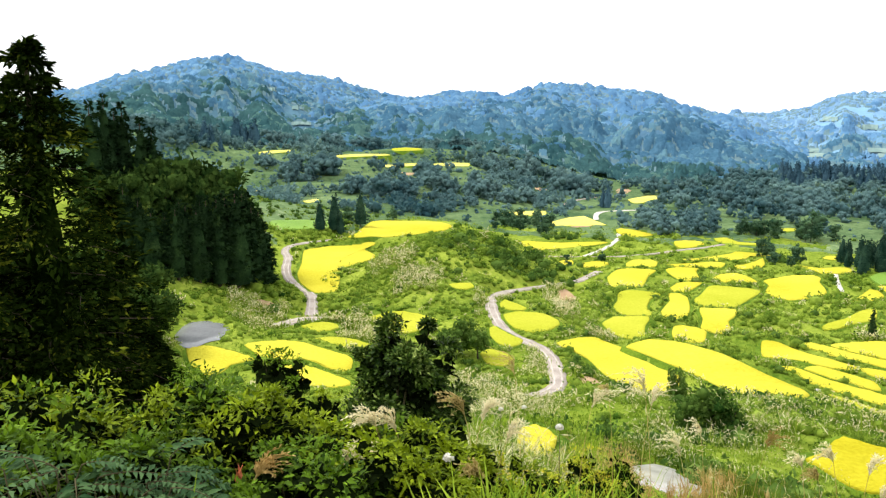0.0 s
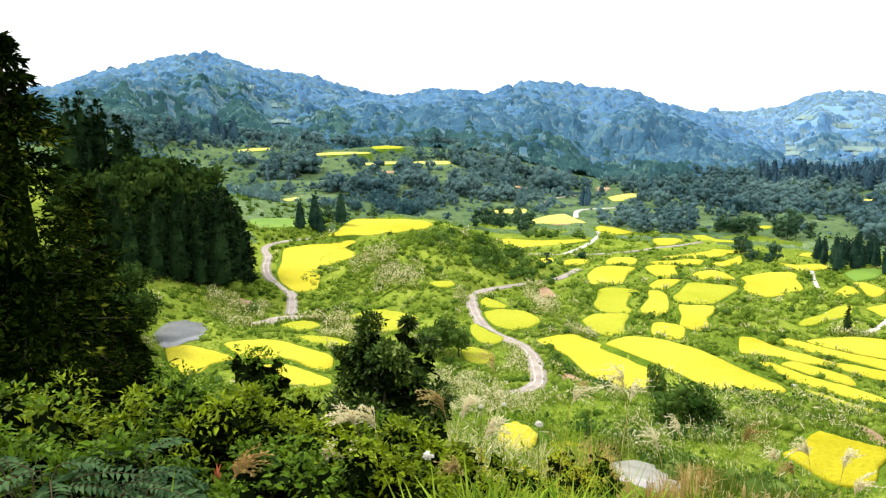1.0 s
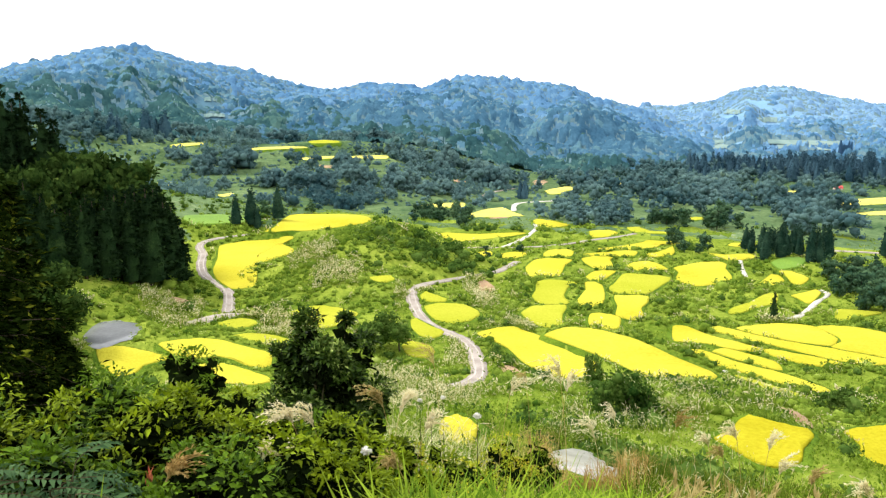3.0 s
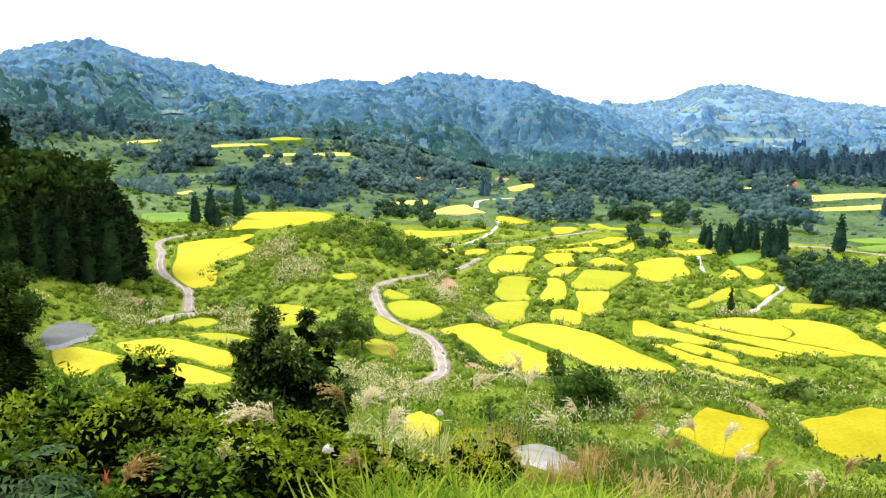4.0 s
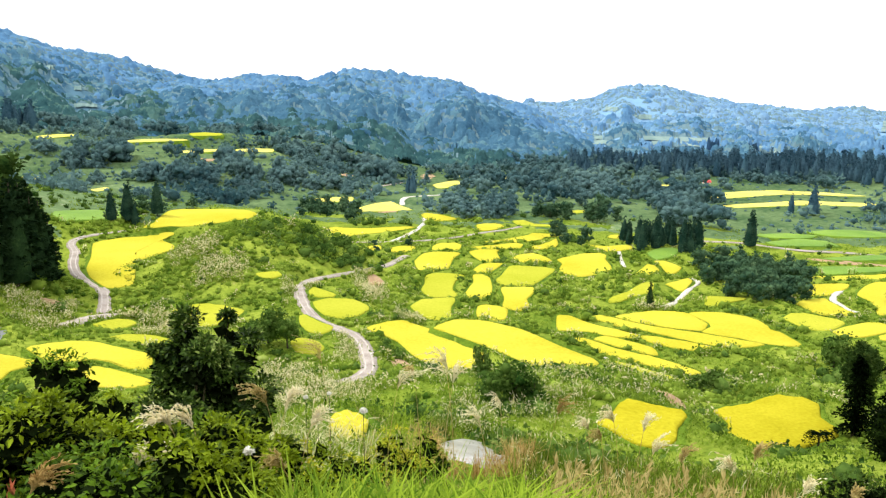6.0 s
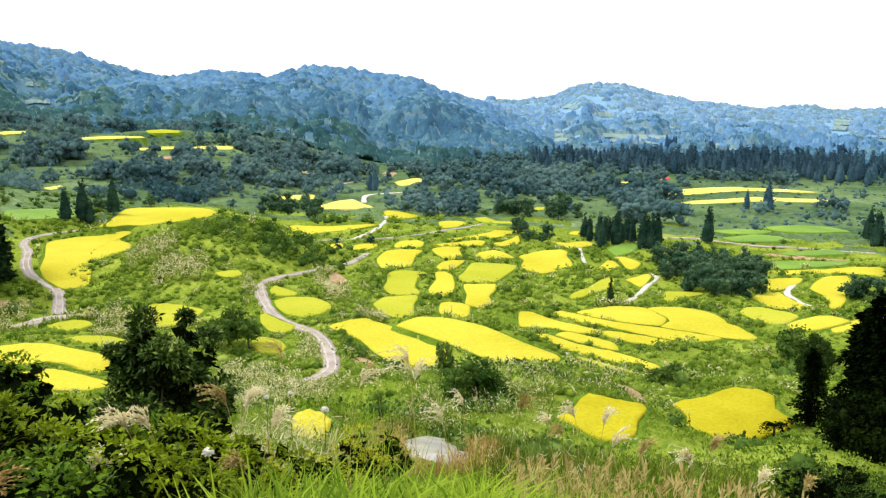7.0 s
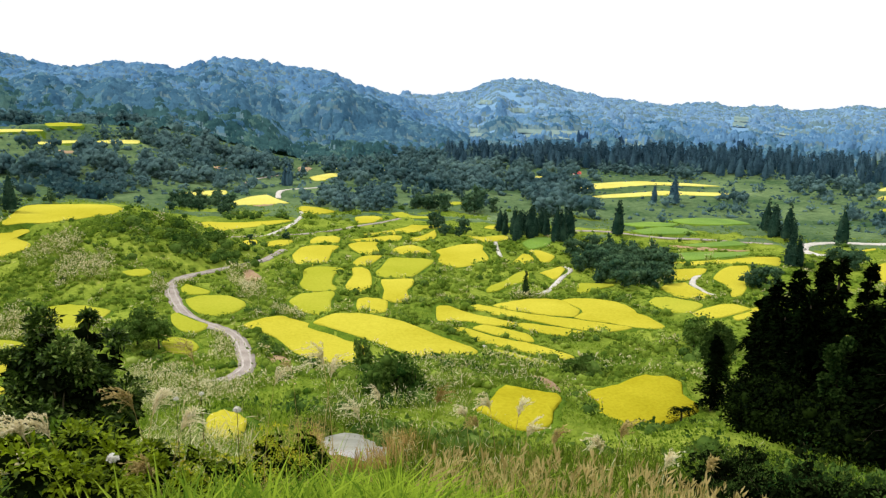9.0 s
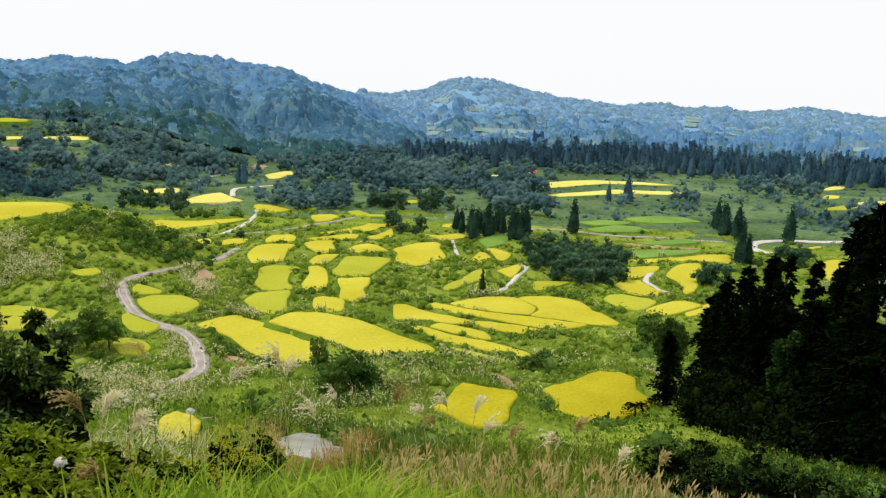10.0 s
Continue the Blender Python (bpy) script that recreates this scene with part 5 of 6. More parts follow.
thicket(-12.6, 205, 1.8, 22.0, 50, 0.9, EDGE_LEAF)
thicket(-10.5, 330, 3.5, 25.0, 60, 1.3, EDGE_LEAF)
thicket(-12.0, 385, 4.0, 35.0, 60, 1.5, BROAD)
thicket(-7.8, 201, 1.7, 14.7, 26, 1.2, BANK_LEAF)
thicket(38.6, 132, 2.9, 28.2, 70, 1.2, BANK_LEAF)
thicket(21.8, 109, 2.2, 26.9, 30, 1.0, BROAD)
thicket(38.4, 147, 2.5, 12.8, 40, 1.1, BANK_LEAF)
thicket(39.9, 79, 1.0, 13.2, 24, 0.9, BROAD)
thicket(18.6, 257, 0.5, 13.3, 10, 1.6, BROAD)
thicket(24.4, 324, 1.1, 9.2, 16, 1.8, BROAD)
thicket(43.1, 155, 1.4, 13.5, 30, 1.6, BROAD)

def hedge(n, seed):
    """Low growth along the edges of the paddies."""
    g = np.random.default_rng(seed)
    at = []
    for level, _, ring in PADDIES:
        d = np.hypot(*ring.mean(0))
        if d > 430:
            continue
        edge = outward(ring, 0.7)
        k = int(n * np.linalg.norm(np.diff(ring, axis=0), axis=1).sum() / d)
        i = g.integers(0, len(ring), k)
        t = g.uniform(0, 1, (k, 1))
        p = edge[i] * (1 - t) + np.roll(edge, -1, 0)[i] * t + g.normal(0, 0.35, (k, 2))
        at.append(p[~covered(p[:, 0], p[:, 1], 0.3)])
    p = np.concatenate(at)
    z = ground(p[:, 0], p[:, 1])
    root = np.repeat(np.column_stack([p, z]), 7, 0) + g.normal(0, 0.3, (len(p) * 7, 3)) * [1, 1, 0.3]
    tagged(new("edge_growth", mesh_of("edge_growth", *cards(root, g.normal(0, 0.6, root.shape) + [0, 0, 0.5], 0.22 * g.uniform(0.5, 1.3, len(root)), 0.6, 0.2, g), EDGE_LEAF)),
           "low green growth along the paddy edges", "vegetation", kind="stuff")


hedge(700, 16)

thicket(-1.5, 240, 5.0, 40.0, 330, 1.2, BANK_LEAF)
thicket(0.5, 222, 3.5, 18.0, 50, 1.1, BROAD)
thicket(2.5, 225, 4.0, 30.0, 80, 1.1, EDGE_LEAF)
thicket(-6.0, 205, 3.5, 25.0, 60, 0.9, EDGE_LEAF)
thicket(29.0, 170, 4.0, 14.0, 70, 0.9, EDGE_LEAF)
thicket(16.0, 205, 5.0, 25.0, 70, 0.9, EDGE_LEAF)
thicket(34.0, 190, 4.0, 20.0, 60, 0.9, EDGE_LEAF)
thicket(24.0, 270, 6.0, 25.0, 70, 1.1, EDGE_LEAF)
thicket(20.9, 72, 1.7, 2.5, 16, 1.25, BROAD)
thicket(18.4, 88, 0.9, 2.0, 7, 1.1, BROAD)
thicket(34.5, 108, 1.0, 3.0, 9, 1.0, BROAD)

# ---- rice paddies: a grassy bank and the standing rice ----
def rice(level, tint, ring):
    if np.sum(ring[:, 0] * np.roll(ring[:, 1], -1) - ring[:, 1] * np.roll(ring[:, 0], -1)) < 0:
        ring = ring[::-1]
    c, n = ring.mean(0), len(ring)
    words = {"gold": "level terrace of ripe golden-yellow rice with a grassy bank", "amber": "level terrace of deep amber-yellow ripe rice with a grassy bank",
             "pale": "narrow level terrace of ripe rice across the valley, paled in colour for haze", "lime": "level terrace of half-ripe yellow-green rice with a grassy bank", "green": "level terrace of green standing crop with a grassy bank"}[tint]
    field = empty("rice_paddy", Matrix.Translation((c[0], c[1], level)), words, "rice paddy", "terraced rice paddies")
    here = np.array([c[0], c[1], level])
    reach = 0.25 * np.hypot(*c) ** 0.3
    uneven = rng.normal(0, 0.05, n)
    inner = outward(ring, -0.08)
    rows = [np.column_stack([e, np.full(n, level + h) + uneven * (h > 0)]) for e, h in ((inner, -0.2), (outward(inner, 0.06), 0.22), (outward(inner, -0.1), 0.34))]
    rows += [np.column_stack([c + (ring - c) * s, level + 0.38 + rng.normal(0, 0.012, n)]) for s in (0.8, 0.5, 0.2)]
    v, f = stitch(rows, (c[0], c[1], level + 0.38))
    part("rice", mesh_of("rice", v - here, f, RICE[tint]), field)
    rows = []
    for g, drop in ((-0.3, -0.12), (0.0, 0.12), (0.45, 0.14), (0.6 + reach, None)):
        e = outward(ring, g * (1 + 0.25 * rng.normal(0, 1, (n, 1)) * (g > 0.1)))
        z = level + drop + rng.normal(0, 0.04, n) if drop is not None else np.clip(ground(e[:, 0], e[:, 1]), level - 3 * reach, level + 0.1) - 0.3
        rows.append(np.column_stack([e, np.broadcast_to(z, n)]))
    v, f = stitch(rows)
    part("bank", mesh_of("bank", v - here, f[:, ::-1], BANK, True), field, "grassy earth bank")


# Gold fields past 430 m take the haze-paled rice colour.
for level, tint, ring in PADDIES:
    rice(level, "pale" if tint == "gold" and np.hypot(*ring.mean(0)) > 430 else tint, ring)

# ---- roads ----
for name, width, line in WAYS:
    d = np.gradient(line[:, :2], axis=0)
    d /= np.linalg.norm(d, axis=1, keepdims=True) + 1e-9
    s = np.column_stack([d[:, 1], -d[:, 0]]) * width / 2
    wob = 1 + 0.08 * rng.normal(size=(len(line), 1))
    rows = [np.column_stack([line[:, :2] + s * k * wob, line[:, 2] + h]) for k, h in ((-1.05, -0.2), (-1, 0.05), (-0.35, 0.1), (0.35, 0.1), (1, 0.05), (1.05, -0.2))]
    v = np.stack(rows, 1).reshape(-1, 3)
    f = np.array([[i * 6 + k, i * 6 + 6 + k, i * 6 + 7 + k, i * 6 + 1 + k] for i in range(len(line) - 1) for k in range(5)])
    pale = name in ("right", "white", "far2", "stream", "bend", "branch")
    ob = new("road", mesh_of("road", v, f, PALE if pale else GRAVEL, True))
    if name in ("main", "left", "left2", "upper"):
        for k in (-0.48, 0.46):
            rows = [np.column_stack([line[:, :2] + s * (k + e) * wob, line[:, 2] + 0.115]) for e in (-0.1, 0.1)]
            q = np.array([[2 * i, 2 * i + 2, 2 * i + 3, 2 * i + 1] for i in range(len(line) - 1)])
            part("wheel_track", mesh_of("wheel_track", np.stack(rows, 1).reshape(-1, 3), q, WORN, True), ob, "pale worn wheel track")
    tagged(ob, "pale narrow farm track between the paddies" if pale else "grey-brown gravel farm road winding between the terraces", "road", kind="structure")


# ---- bare earth, ponds ----
def ground_patch(name, mat, az, d, across, deep, lift, label, category, seed, level=False):
    """An uneven flat patch that follows the ground, or lies level on it."""
    g = np.random.default_rng(seed)
    a = np.linspace(0, 2 * np.pi, 22, endpoint=False)
    r = 1 + 0.16 * np.sin(2 * a + seed) + 0.1 * np.sin(3 * a + 2 * seed) + g.normal(0, 0.04, 22)
    cx, cy = bearing(az, d)
    t = radians(az)
    rows = []
    for s in (1.0, 0.92, 0.6, 0.3):
        u, v = np.cos(a) * r * across / 2 * s, np.sin(a) * r * deep / 2 * s
        x, y = cx + u * math.cos(t) + v * math.sin(t), cy - u * math.sin(t) + v * math.cos(t)
        z = ground(x, y) + lift if not level else np.full(22, level + lift)
        rows.append(np.column_stack([x, y, z - (0.25 if s == 1 else 0)]))
    v, f = stitch(rows, rows[-1].mean(0))
    tagged(new(name, mesh_of(name, v, f, mat, True)), label, category, kind="structure")


ground_patch("pond", WATER, *POND, -0.12, "small grey still pond among reeds", "pond", 1, POND_LEVEL)
ground_patch("concrete_pad", WET, *PAD, 0.12, "worn wet grey concrete pad among dry reeds", "concrete pad", 2)
for k, (az, d, w, deep) in enumerate(EARTH):
    ground_patch("bare_earth", BARE, az, d, w, deep, 0.2, "bare patch of reddish-brown earth on the slope", "bare earth", 3 + k)

# ---- the slope below the lookout ----
LEAF_LIGHT = material("light_leaves", (0.018, 0.045, 0.002), (0.27, 0.36, 0.008), 2.0, 0.6, 0, island=0.26, leaf=0.22, third=(0.46, 0.58, 0.02), spec=0.1)
LEAF_MID = material("green_leaves", (0.012, 0.036, 0.002), (0.13, 0.235, 0.008), 2.0, 0.6, 0, island=0.26, leaf=0.22, third=(0.28, 0.46, 0.018), spec=0.1)
# The bright third tone paints glints on the leaves; specular stays low.
LEAF_DARK = material("glint_painted_leaves", (0.006, 0.018, 0.002), (0.060, 0.110, 0.014), 2.2, 0.45, 0, island=0.5, third=(0.32, 0.40, 0.10), spec=0.05)
LEAF_GREY = material("grey_green_leaves", (0.020, 0.056, 0.020), (0.095, 0.175, 0.062), 0.9, 0.6, 0, island=0.3, leaf=0.2, spec=0.05)
LEAF_YELLOW = material("yellowing_leaves", (0.20, 0.27, 0.01), (0.55, 0.55, 0.03), 0.8, 0.6, 0, island=0.5, leaf=0.3, third=(0.6, 0.4, 0.03), spec=0.1)
BLADE = material("grass_blades", (0.085, 0.18, 0.010), (0.37, 0.50, 0.04), 0.5, 0.6, 0, island=0.5, leaf=0.45, spec=0.05)
# Darker copy of the grass with shade in its colour; third tone is dry.
BLADE_SHADED = material("shaded_grass_blades", (0.028, 0.062, 0.005), (0.14, 0.20, 0.018), 0.3, 0.6, 0, island=0.5, leaf=0.25, third=(0.36, 0.29, 0.10), spec=0.0)
STRAW = material("dry_straw", (0.34, 0.26, 0.08), (0.68, 0.54, 0.24), 0.8, 0.8, 0, island=0.5, leaf=0.5, spec=0.05)
RUSSET = material("russet_seed_heads", (0.30, 0.17, 0.05), (0.56, 0.40, 0.15), 0.8, 0.8, 0, island=0.5, leaf=0.35, spec=0.05)
PLUME = material("silky_plume", (0.74, 0.64, 0.36), (0.92, 0.86, 0.62), 1.5, 0.7, 0, island=0.4, leaf=0.35)
WHITE = material("white_petals", (0.7, 0.68, 0.6), (0.9, 0.88, 0.82), 3.0, 0.7, 0, island=0.3, leaf=0.3)
# Near-black colour that paints the shade inside the shrubs.
INNER_SHADE = material("painted_inner_shade", (0.003, 0.006, 0.002), (0.012, 0.020, 0.005), 4.0, 0.95, 0.8, spec=0.0)
# Dark leaf colour that stands for the shade beneath the shrubs.
SHADE_BACKING = material("shade_backing_leaves", (0.008, 0.02, 0.003), (0.05, 0.085, 0.01), 1.5, 0.9, 0, island=0.6, spec=0.0)
STEM = material("shrub_stems", (0.03, 0.028, 0.014), (0.10, 0.085, 0.045), 3.0, 0.9, 0, spec=0.05)


DEEP = material("deep_green_leaves", (0.001, 0.004, 0.001), (0.012, 0.024, 0.003), 0.3, 0.9, 0, island=0.5, spec=0.03)


def leaves(at, along, size, wide, g):
    """Pointed leaves with a folded midrib and a drooping tip."""
    n = len(at)
    a = along / (np.linalg.norm(along, axis=1, keepdims=True) + 1e-9)
    up = np.array([0, 0, 1.0]) + g.normal(0, 0.4, (n, 3))
    s = np.cross(a, up)
    s /= np.linalg.norm(s, axis=1, keepdims=True) + 1e-9
    u = np.cross(s, a)
    L = np.asarray(size)[:, None]
    pts = [at + a * L * t + s * L * w * wide * 0.5 + u * L * lift for t, w, lift in ((0, 0, 0), (0.42, 1, 0.1), (0.5, 0, 0.0), (0.42, -1, 0.1), (1, 0, -0.12))]
    v = np.stack(pts, 1).reshape(-1, 3)
    f = np.array([(0, 1, 2), (1, 4, 2), (0, 2, 3), (2, 4, 3)])
    return v, (f[None] + 5 * np.arange(n)[:, None, None]).reshape(-1, 3)


def bush(az, d, high, wide, leaf, mat, name, label, twigs=150, per=15, seed=0, bottom=0.05, narrow=0.42):
    """A leafy shrub: stems from the foot, leaf clumps over a rounded uneven head, near-black cards painting the shade
    inside.
    """
    g = np.random.default_rng(seed + int(d * 10) + int(az * 7) + 500)
    x, y = bearing(az, d)
    z = float(base([x], [y])[0])
    thing = empty(name, Matrix.Translation((x, y, z - 0.05)), label, "shrub", "shrubs below the lookout")
    n = int(9 + 11 * wide * high)
    u = g.normal(size=(n, 3)) + [0, 0, 0.25]
    u /= np.linalg.norm(u, axis=1, keepdims=True)
    lob = 1 + 0.24 * np.sin(3 * np.arctan2(u[:, 1], u[:, 0]) + seed) + 0.14 * np.sin(5 * u[:, 2] + seed * 2)
    c = u * (g.uniform(0.6, 1.08, n) * lob)[:, None] * [wide / 2, wide / 2, high * 0.46] + [0, 0, high * 0.52]
    c[:, 2] = np.clip(c[:, 2], bottom * high + 0.1, high)
    rad = (0.07 + 0.07 * min(wide, high)) * g.uniform(0.5, 1.45, n)
    m = max(18, int(twigs * per * 1.25 / n))
    v = g.normal(size=(n, m, 3)) + 0.55 * u[:, None] + [0, 0, 0.45]
    v /= np.linalg.norm(v, axis=2, keepdims=True)
    p = (c[:, None] + v * (rad[:, None] * g.uniform(0.45, 1.1, (n, m)))[..., None] * [1.1, 1.1, 0.75]).reshape(-1, 3)
    dirs = v.reshape(-1, 3) * [0.9, 0.9, 0.45] + g.normal(0, 0.42, p.shape)
    tagged(part("foliage", mesh_of("foliage", *leaves(p, dirs, leaf * 0.74 * g.uniform(0.55, 1.3, len(p)), narrow * 1.1, g), mat, True), thing), kind="stuff")
    # Dark cards fill the head so that its gaps look shaded.
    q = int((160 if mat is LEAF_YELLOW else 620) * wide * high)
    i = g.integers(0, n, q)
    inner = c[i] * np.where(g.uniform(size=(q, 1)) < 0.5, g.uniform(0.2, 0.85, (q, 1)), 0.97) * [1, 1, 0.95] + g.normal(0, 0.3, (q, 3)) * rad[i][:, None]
    tagged(part("shade_heart", mesh_of("shade_heart", *cards(inner, g.normal(0, 1, (q, 3)), 0.17 * g.uniform(0.6, 1.2, q), 0.8, 0.2, g), INNER_SHADE), thing), kind="stuff")
    out = [limb([np.array([0, 0, 0]) + g.normal(0, 0.06, 3) * [1, 1, 0], e * [0.35, 0.35, 0.45], e * [0.75, 0.75, 0.82], e], 0.012 + 0.006 * high, 0.003, 4) for e in c[::2]]
    tagged(part("branchwork", mesh_of("branchwork", *join(out), STEM), thing), kind="stuff")
    return thing


def arcs(n, root, length, width, lean, g, seg=4):
    """Arching grass blades: strips that taper to a point."""
    az = g.uniform(0, 2 * np.pi, n)
    L = length * g.uniform(0.55, 1.2, n)
    b = lean * g.uniform(0.3, 1.6, n)
    side = np.stack([-np.sin(az), np.cos(az), 0 * az], 1)
    outv = np.stack([np.cos(az), np.sin(az), 0 * az], 1)
    rows = []
    for k in range(seg + 1):
        t = k / seg
        c = root + outv * (L * b * t * t)[:, None] + np.array([0, 0, 1.0]) * (L * (t - 0.55 * np.clip(b, 0, 1.4) * t ** 3))[:, None]
        w = np.broadcast_to(np.asarray(width * (1 - t ** 1.5) + 0.0012, float), (n,))[:, None]
        rows += [c - side * w / 2, c + side * w / 2]
    v = np.stack(rows, 1).reshape(-1, 3)
    m = 2 * (seg + 1)
    f = np.array([q for k in range(seg) for q in ((2 * k, 2 * k + 1, 2 * k + 3), (2 * k, 2 * k + 3, 2 * k + 2))])
    return v, (f[None] + m * np.arange(n)[:, None, None]).reshape(-1, 3)


def sward(n, per, d0, d1, az0, az1, length, width, lean, mat, name, label, seed, spread=0.12, patchy=None, gap=True):
    g = np.random.default_rng(seed)
    az, d = g.uniform(az0, az1, n), np.exp(g.uniform(np.log(d0), np.log(d1), n))
    x, y = bearing(az, d)
    keep = ~covered(x, y, 0.3) & ~(gap & (az > 13.8) & (az < 20.2) & (d > 7.5) & (d < 40))
    if patchy is not None:
        keep &= rough(x, y, 5.0, seed) + 0.5 * rough(x, y, 1.9, seed + 1) > patchy
    x, y, d = x[keep], y[keep], d[keep]
    z = base(x, y)
    k = len(x)
    tall = np.repeat(length * (0.75 + 0.25 * (d / 10) ** 0.5), per)
    root = np.repeat(np.stack([x, y, z - 0.05], 1), per, 0) + g.normal(0, spread, (k * per, 3)) * [1, 1, 0]
    wid = width * np.repeat(np.maximum(d / 8, 1) ** 0.6, per)
    v, f = arcs(k * per, root, tall, wid, lean, g, 3)
    tagged(new(name, mesh_of(name, v, f, mat, True)), label, "grass", kind="stuff")


sward(620, 9, 4.0, 7.0, 0, 24, 0.95, 0.030, 0.75, BLADE, "lush_grass", "long bright green grass close to the lookout", 30)
sward(1500, 12, 4.2, 14, 1, 66, 0.85, 0.018, 0.6, BLADE, "lush_grass", "long green grass on the slope below the lookout", 31)
sward(2300, 8, 12, 60, -36, 14, 0.95, 0.02, 0.5, BLADE, "slope_grass", "tall green grass on the slope", 32)
sward(3400, 9, 9, 60, 14, 66, 0.95, 0.02, 0.5, BLADE_SHADED, "slope_grass", "tall green grass coloured dark for the shaded slope", 27)
sward(420, 7, 8, 45, 21, 66, 0.8, 0.012, 0.45, STRAW, "dry_grass", "straw-coloured dry grass among the green", 33, patchy=0.2)
sward(420, 7, 8, 30, 20, 66, 0.8, 0.012, 0.4, RUSSET, "russet_grass", "russet grass gone to seed", 34, patchy=0.25)
sward(380, 8, 11, 48, 8, 15, 0.85, 0.010, 0.5, STRAW, "dry_grass", "pale dry grass on the slope above the pad", 26, gap=False)
sward(420, 9, 23, 44, 12.5, 22, 0.9, 0.016, 0.5, RUSSET, "russet_grass", "dry russet reeds round the concrete pad", 29, gap=False)
sward(160, 8, 9, 20, 12.5, 24, 0.55, 0.010, 0.5, RUSSET, "russet_grass", "russet grass gone to seed", 28, gap=False)
tufts(2300, 9, 60, -34, 43, 34, 0.3, 1.5, SHRUB, "slope_weeds", "rank green weeds on the near slope", 35, 0.75)
# Darker copy of the weeds: cedar shade is put into the colour.
tufts(1100, 9, 60, 43, 66, 34, 0.3, 1.5, SHADY, "slope_weeds", "rank green weeds coloured dark for the shade below the cedars", 25, 0.5)
tufts(1500, 10, 60, -34, 66, 60, 0.34, 2.2, LEAF_MID, "slope_scrub", "leafy green scrub on the near slope", 36, 1.2)
reeds(70, 16, 50, 21, 46, 37, 0.9, 0.14, 1.5)
reeds(330, 13, 45, 1.2, 8.5, 47, 0.2, 0.13, 1.5)
reeds(240, 45, 90, 14, 34, 48, 0.7, 0.3, 1.3)

g = np.random.default_rng(38)
az, d = g.uniform(-37, 3, 420), g.uniform(4.0, 9.5, 420)
x, y = bearing(az, d)
# Low dark bushes added as backing, so gaps between shrubs look shaded.
shrubs(x, y, g.uniform(0.25, 0.5, 420), 30, SHADE_BACKING, "shade_backing", "low dark bushes added as shade backing beneath the shrubs", 39)
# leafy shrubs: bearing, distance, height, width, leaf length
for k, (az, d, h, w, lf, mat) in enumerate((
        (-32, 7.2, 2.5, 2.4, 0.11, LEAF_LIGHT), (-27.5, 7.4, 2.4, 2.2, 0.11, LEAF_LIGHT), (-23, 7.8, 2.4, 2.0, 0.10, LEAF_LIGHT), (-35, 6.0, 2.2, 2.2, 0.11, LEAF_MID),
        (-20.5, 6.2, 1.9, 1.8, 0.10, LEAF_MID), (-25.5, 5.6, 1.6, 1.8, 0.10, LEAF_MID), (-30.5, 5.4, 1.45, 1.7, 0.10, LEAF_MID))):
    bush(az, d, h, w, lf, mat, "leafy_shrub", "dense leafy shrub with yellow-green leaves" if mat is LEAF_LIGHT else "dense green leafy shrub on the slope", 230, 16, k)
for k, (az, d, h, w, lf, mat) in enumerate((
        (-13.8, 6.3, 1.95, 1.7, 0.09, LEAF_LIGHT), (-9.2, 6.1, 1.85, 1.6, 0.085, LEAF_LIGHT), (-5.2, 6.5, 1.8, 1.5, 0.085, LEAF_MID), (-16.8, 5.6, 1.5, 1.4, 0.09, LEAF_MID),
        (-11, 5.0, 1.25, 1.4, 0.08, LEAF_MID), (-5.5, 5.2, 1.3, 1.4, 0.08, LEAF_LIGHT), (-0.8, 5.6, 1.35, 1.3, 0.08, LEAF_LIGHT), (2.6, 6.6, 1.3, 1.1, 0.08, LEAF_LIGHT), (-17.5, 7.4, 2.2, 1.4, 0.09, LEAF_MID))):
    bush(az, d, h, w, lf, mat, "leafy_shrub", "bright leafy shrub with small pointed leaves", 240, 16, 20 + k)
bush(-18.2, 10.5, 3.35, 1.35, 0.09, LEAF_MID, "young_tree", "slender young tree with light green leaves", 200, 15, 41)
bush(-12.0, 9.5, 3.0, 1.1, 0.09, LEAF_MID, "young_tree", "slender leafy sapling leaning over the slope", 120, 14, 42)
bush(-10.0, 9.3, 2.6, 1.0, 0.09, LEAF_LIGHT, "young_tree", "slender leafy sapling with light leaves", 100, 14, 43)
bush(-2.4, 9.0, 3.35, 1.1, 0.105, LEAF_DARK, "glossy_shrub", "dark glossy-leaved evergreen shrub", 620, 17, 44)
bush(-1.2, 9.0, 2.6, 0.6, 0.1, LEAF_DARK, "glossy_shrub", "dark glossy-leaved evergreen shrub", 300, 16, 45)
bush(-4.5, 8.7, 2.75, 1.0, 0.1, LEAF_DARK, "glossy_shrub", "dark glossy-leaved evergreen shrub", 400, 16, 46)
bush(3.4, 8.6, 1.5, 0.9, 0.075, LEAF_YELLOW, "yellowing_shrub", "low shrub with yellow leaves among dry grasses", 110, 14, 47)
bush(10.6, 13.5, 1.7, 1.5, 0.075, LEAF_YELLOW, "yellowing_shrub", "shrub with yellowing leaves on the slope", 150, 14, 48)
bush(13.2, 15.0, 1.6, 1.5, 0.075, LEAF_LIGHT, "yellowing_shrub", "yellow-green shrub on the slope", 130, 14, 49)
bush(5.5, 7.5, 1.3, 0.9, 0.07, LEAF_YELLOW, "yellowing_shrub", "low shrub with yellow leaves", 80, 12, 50)
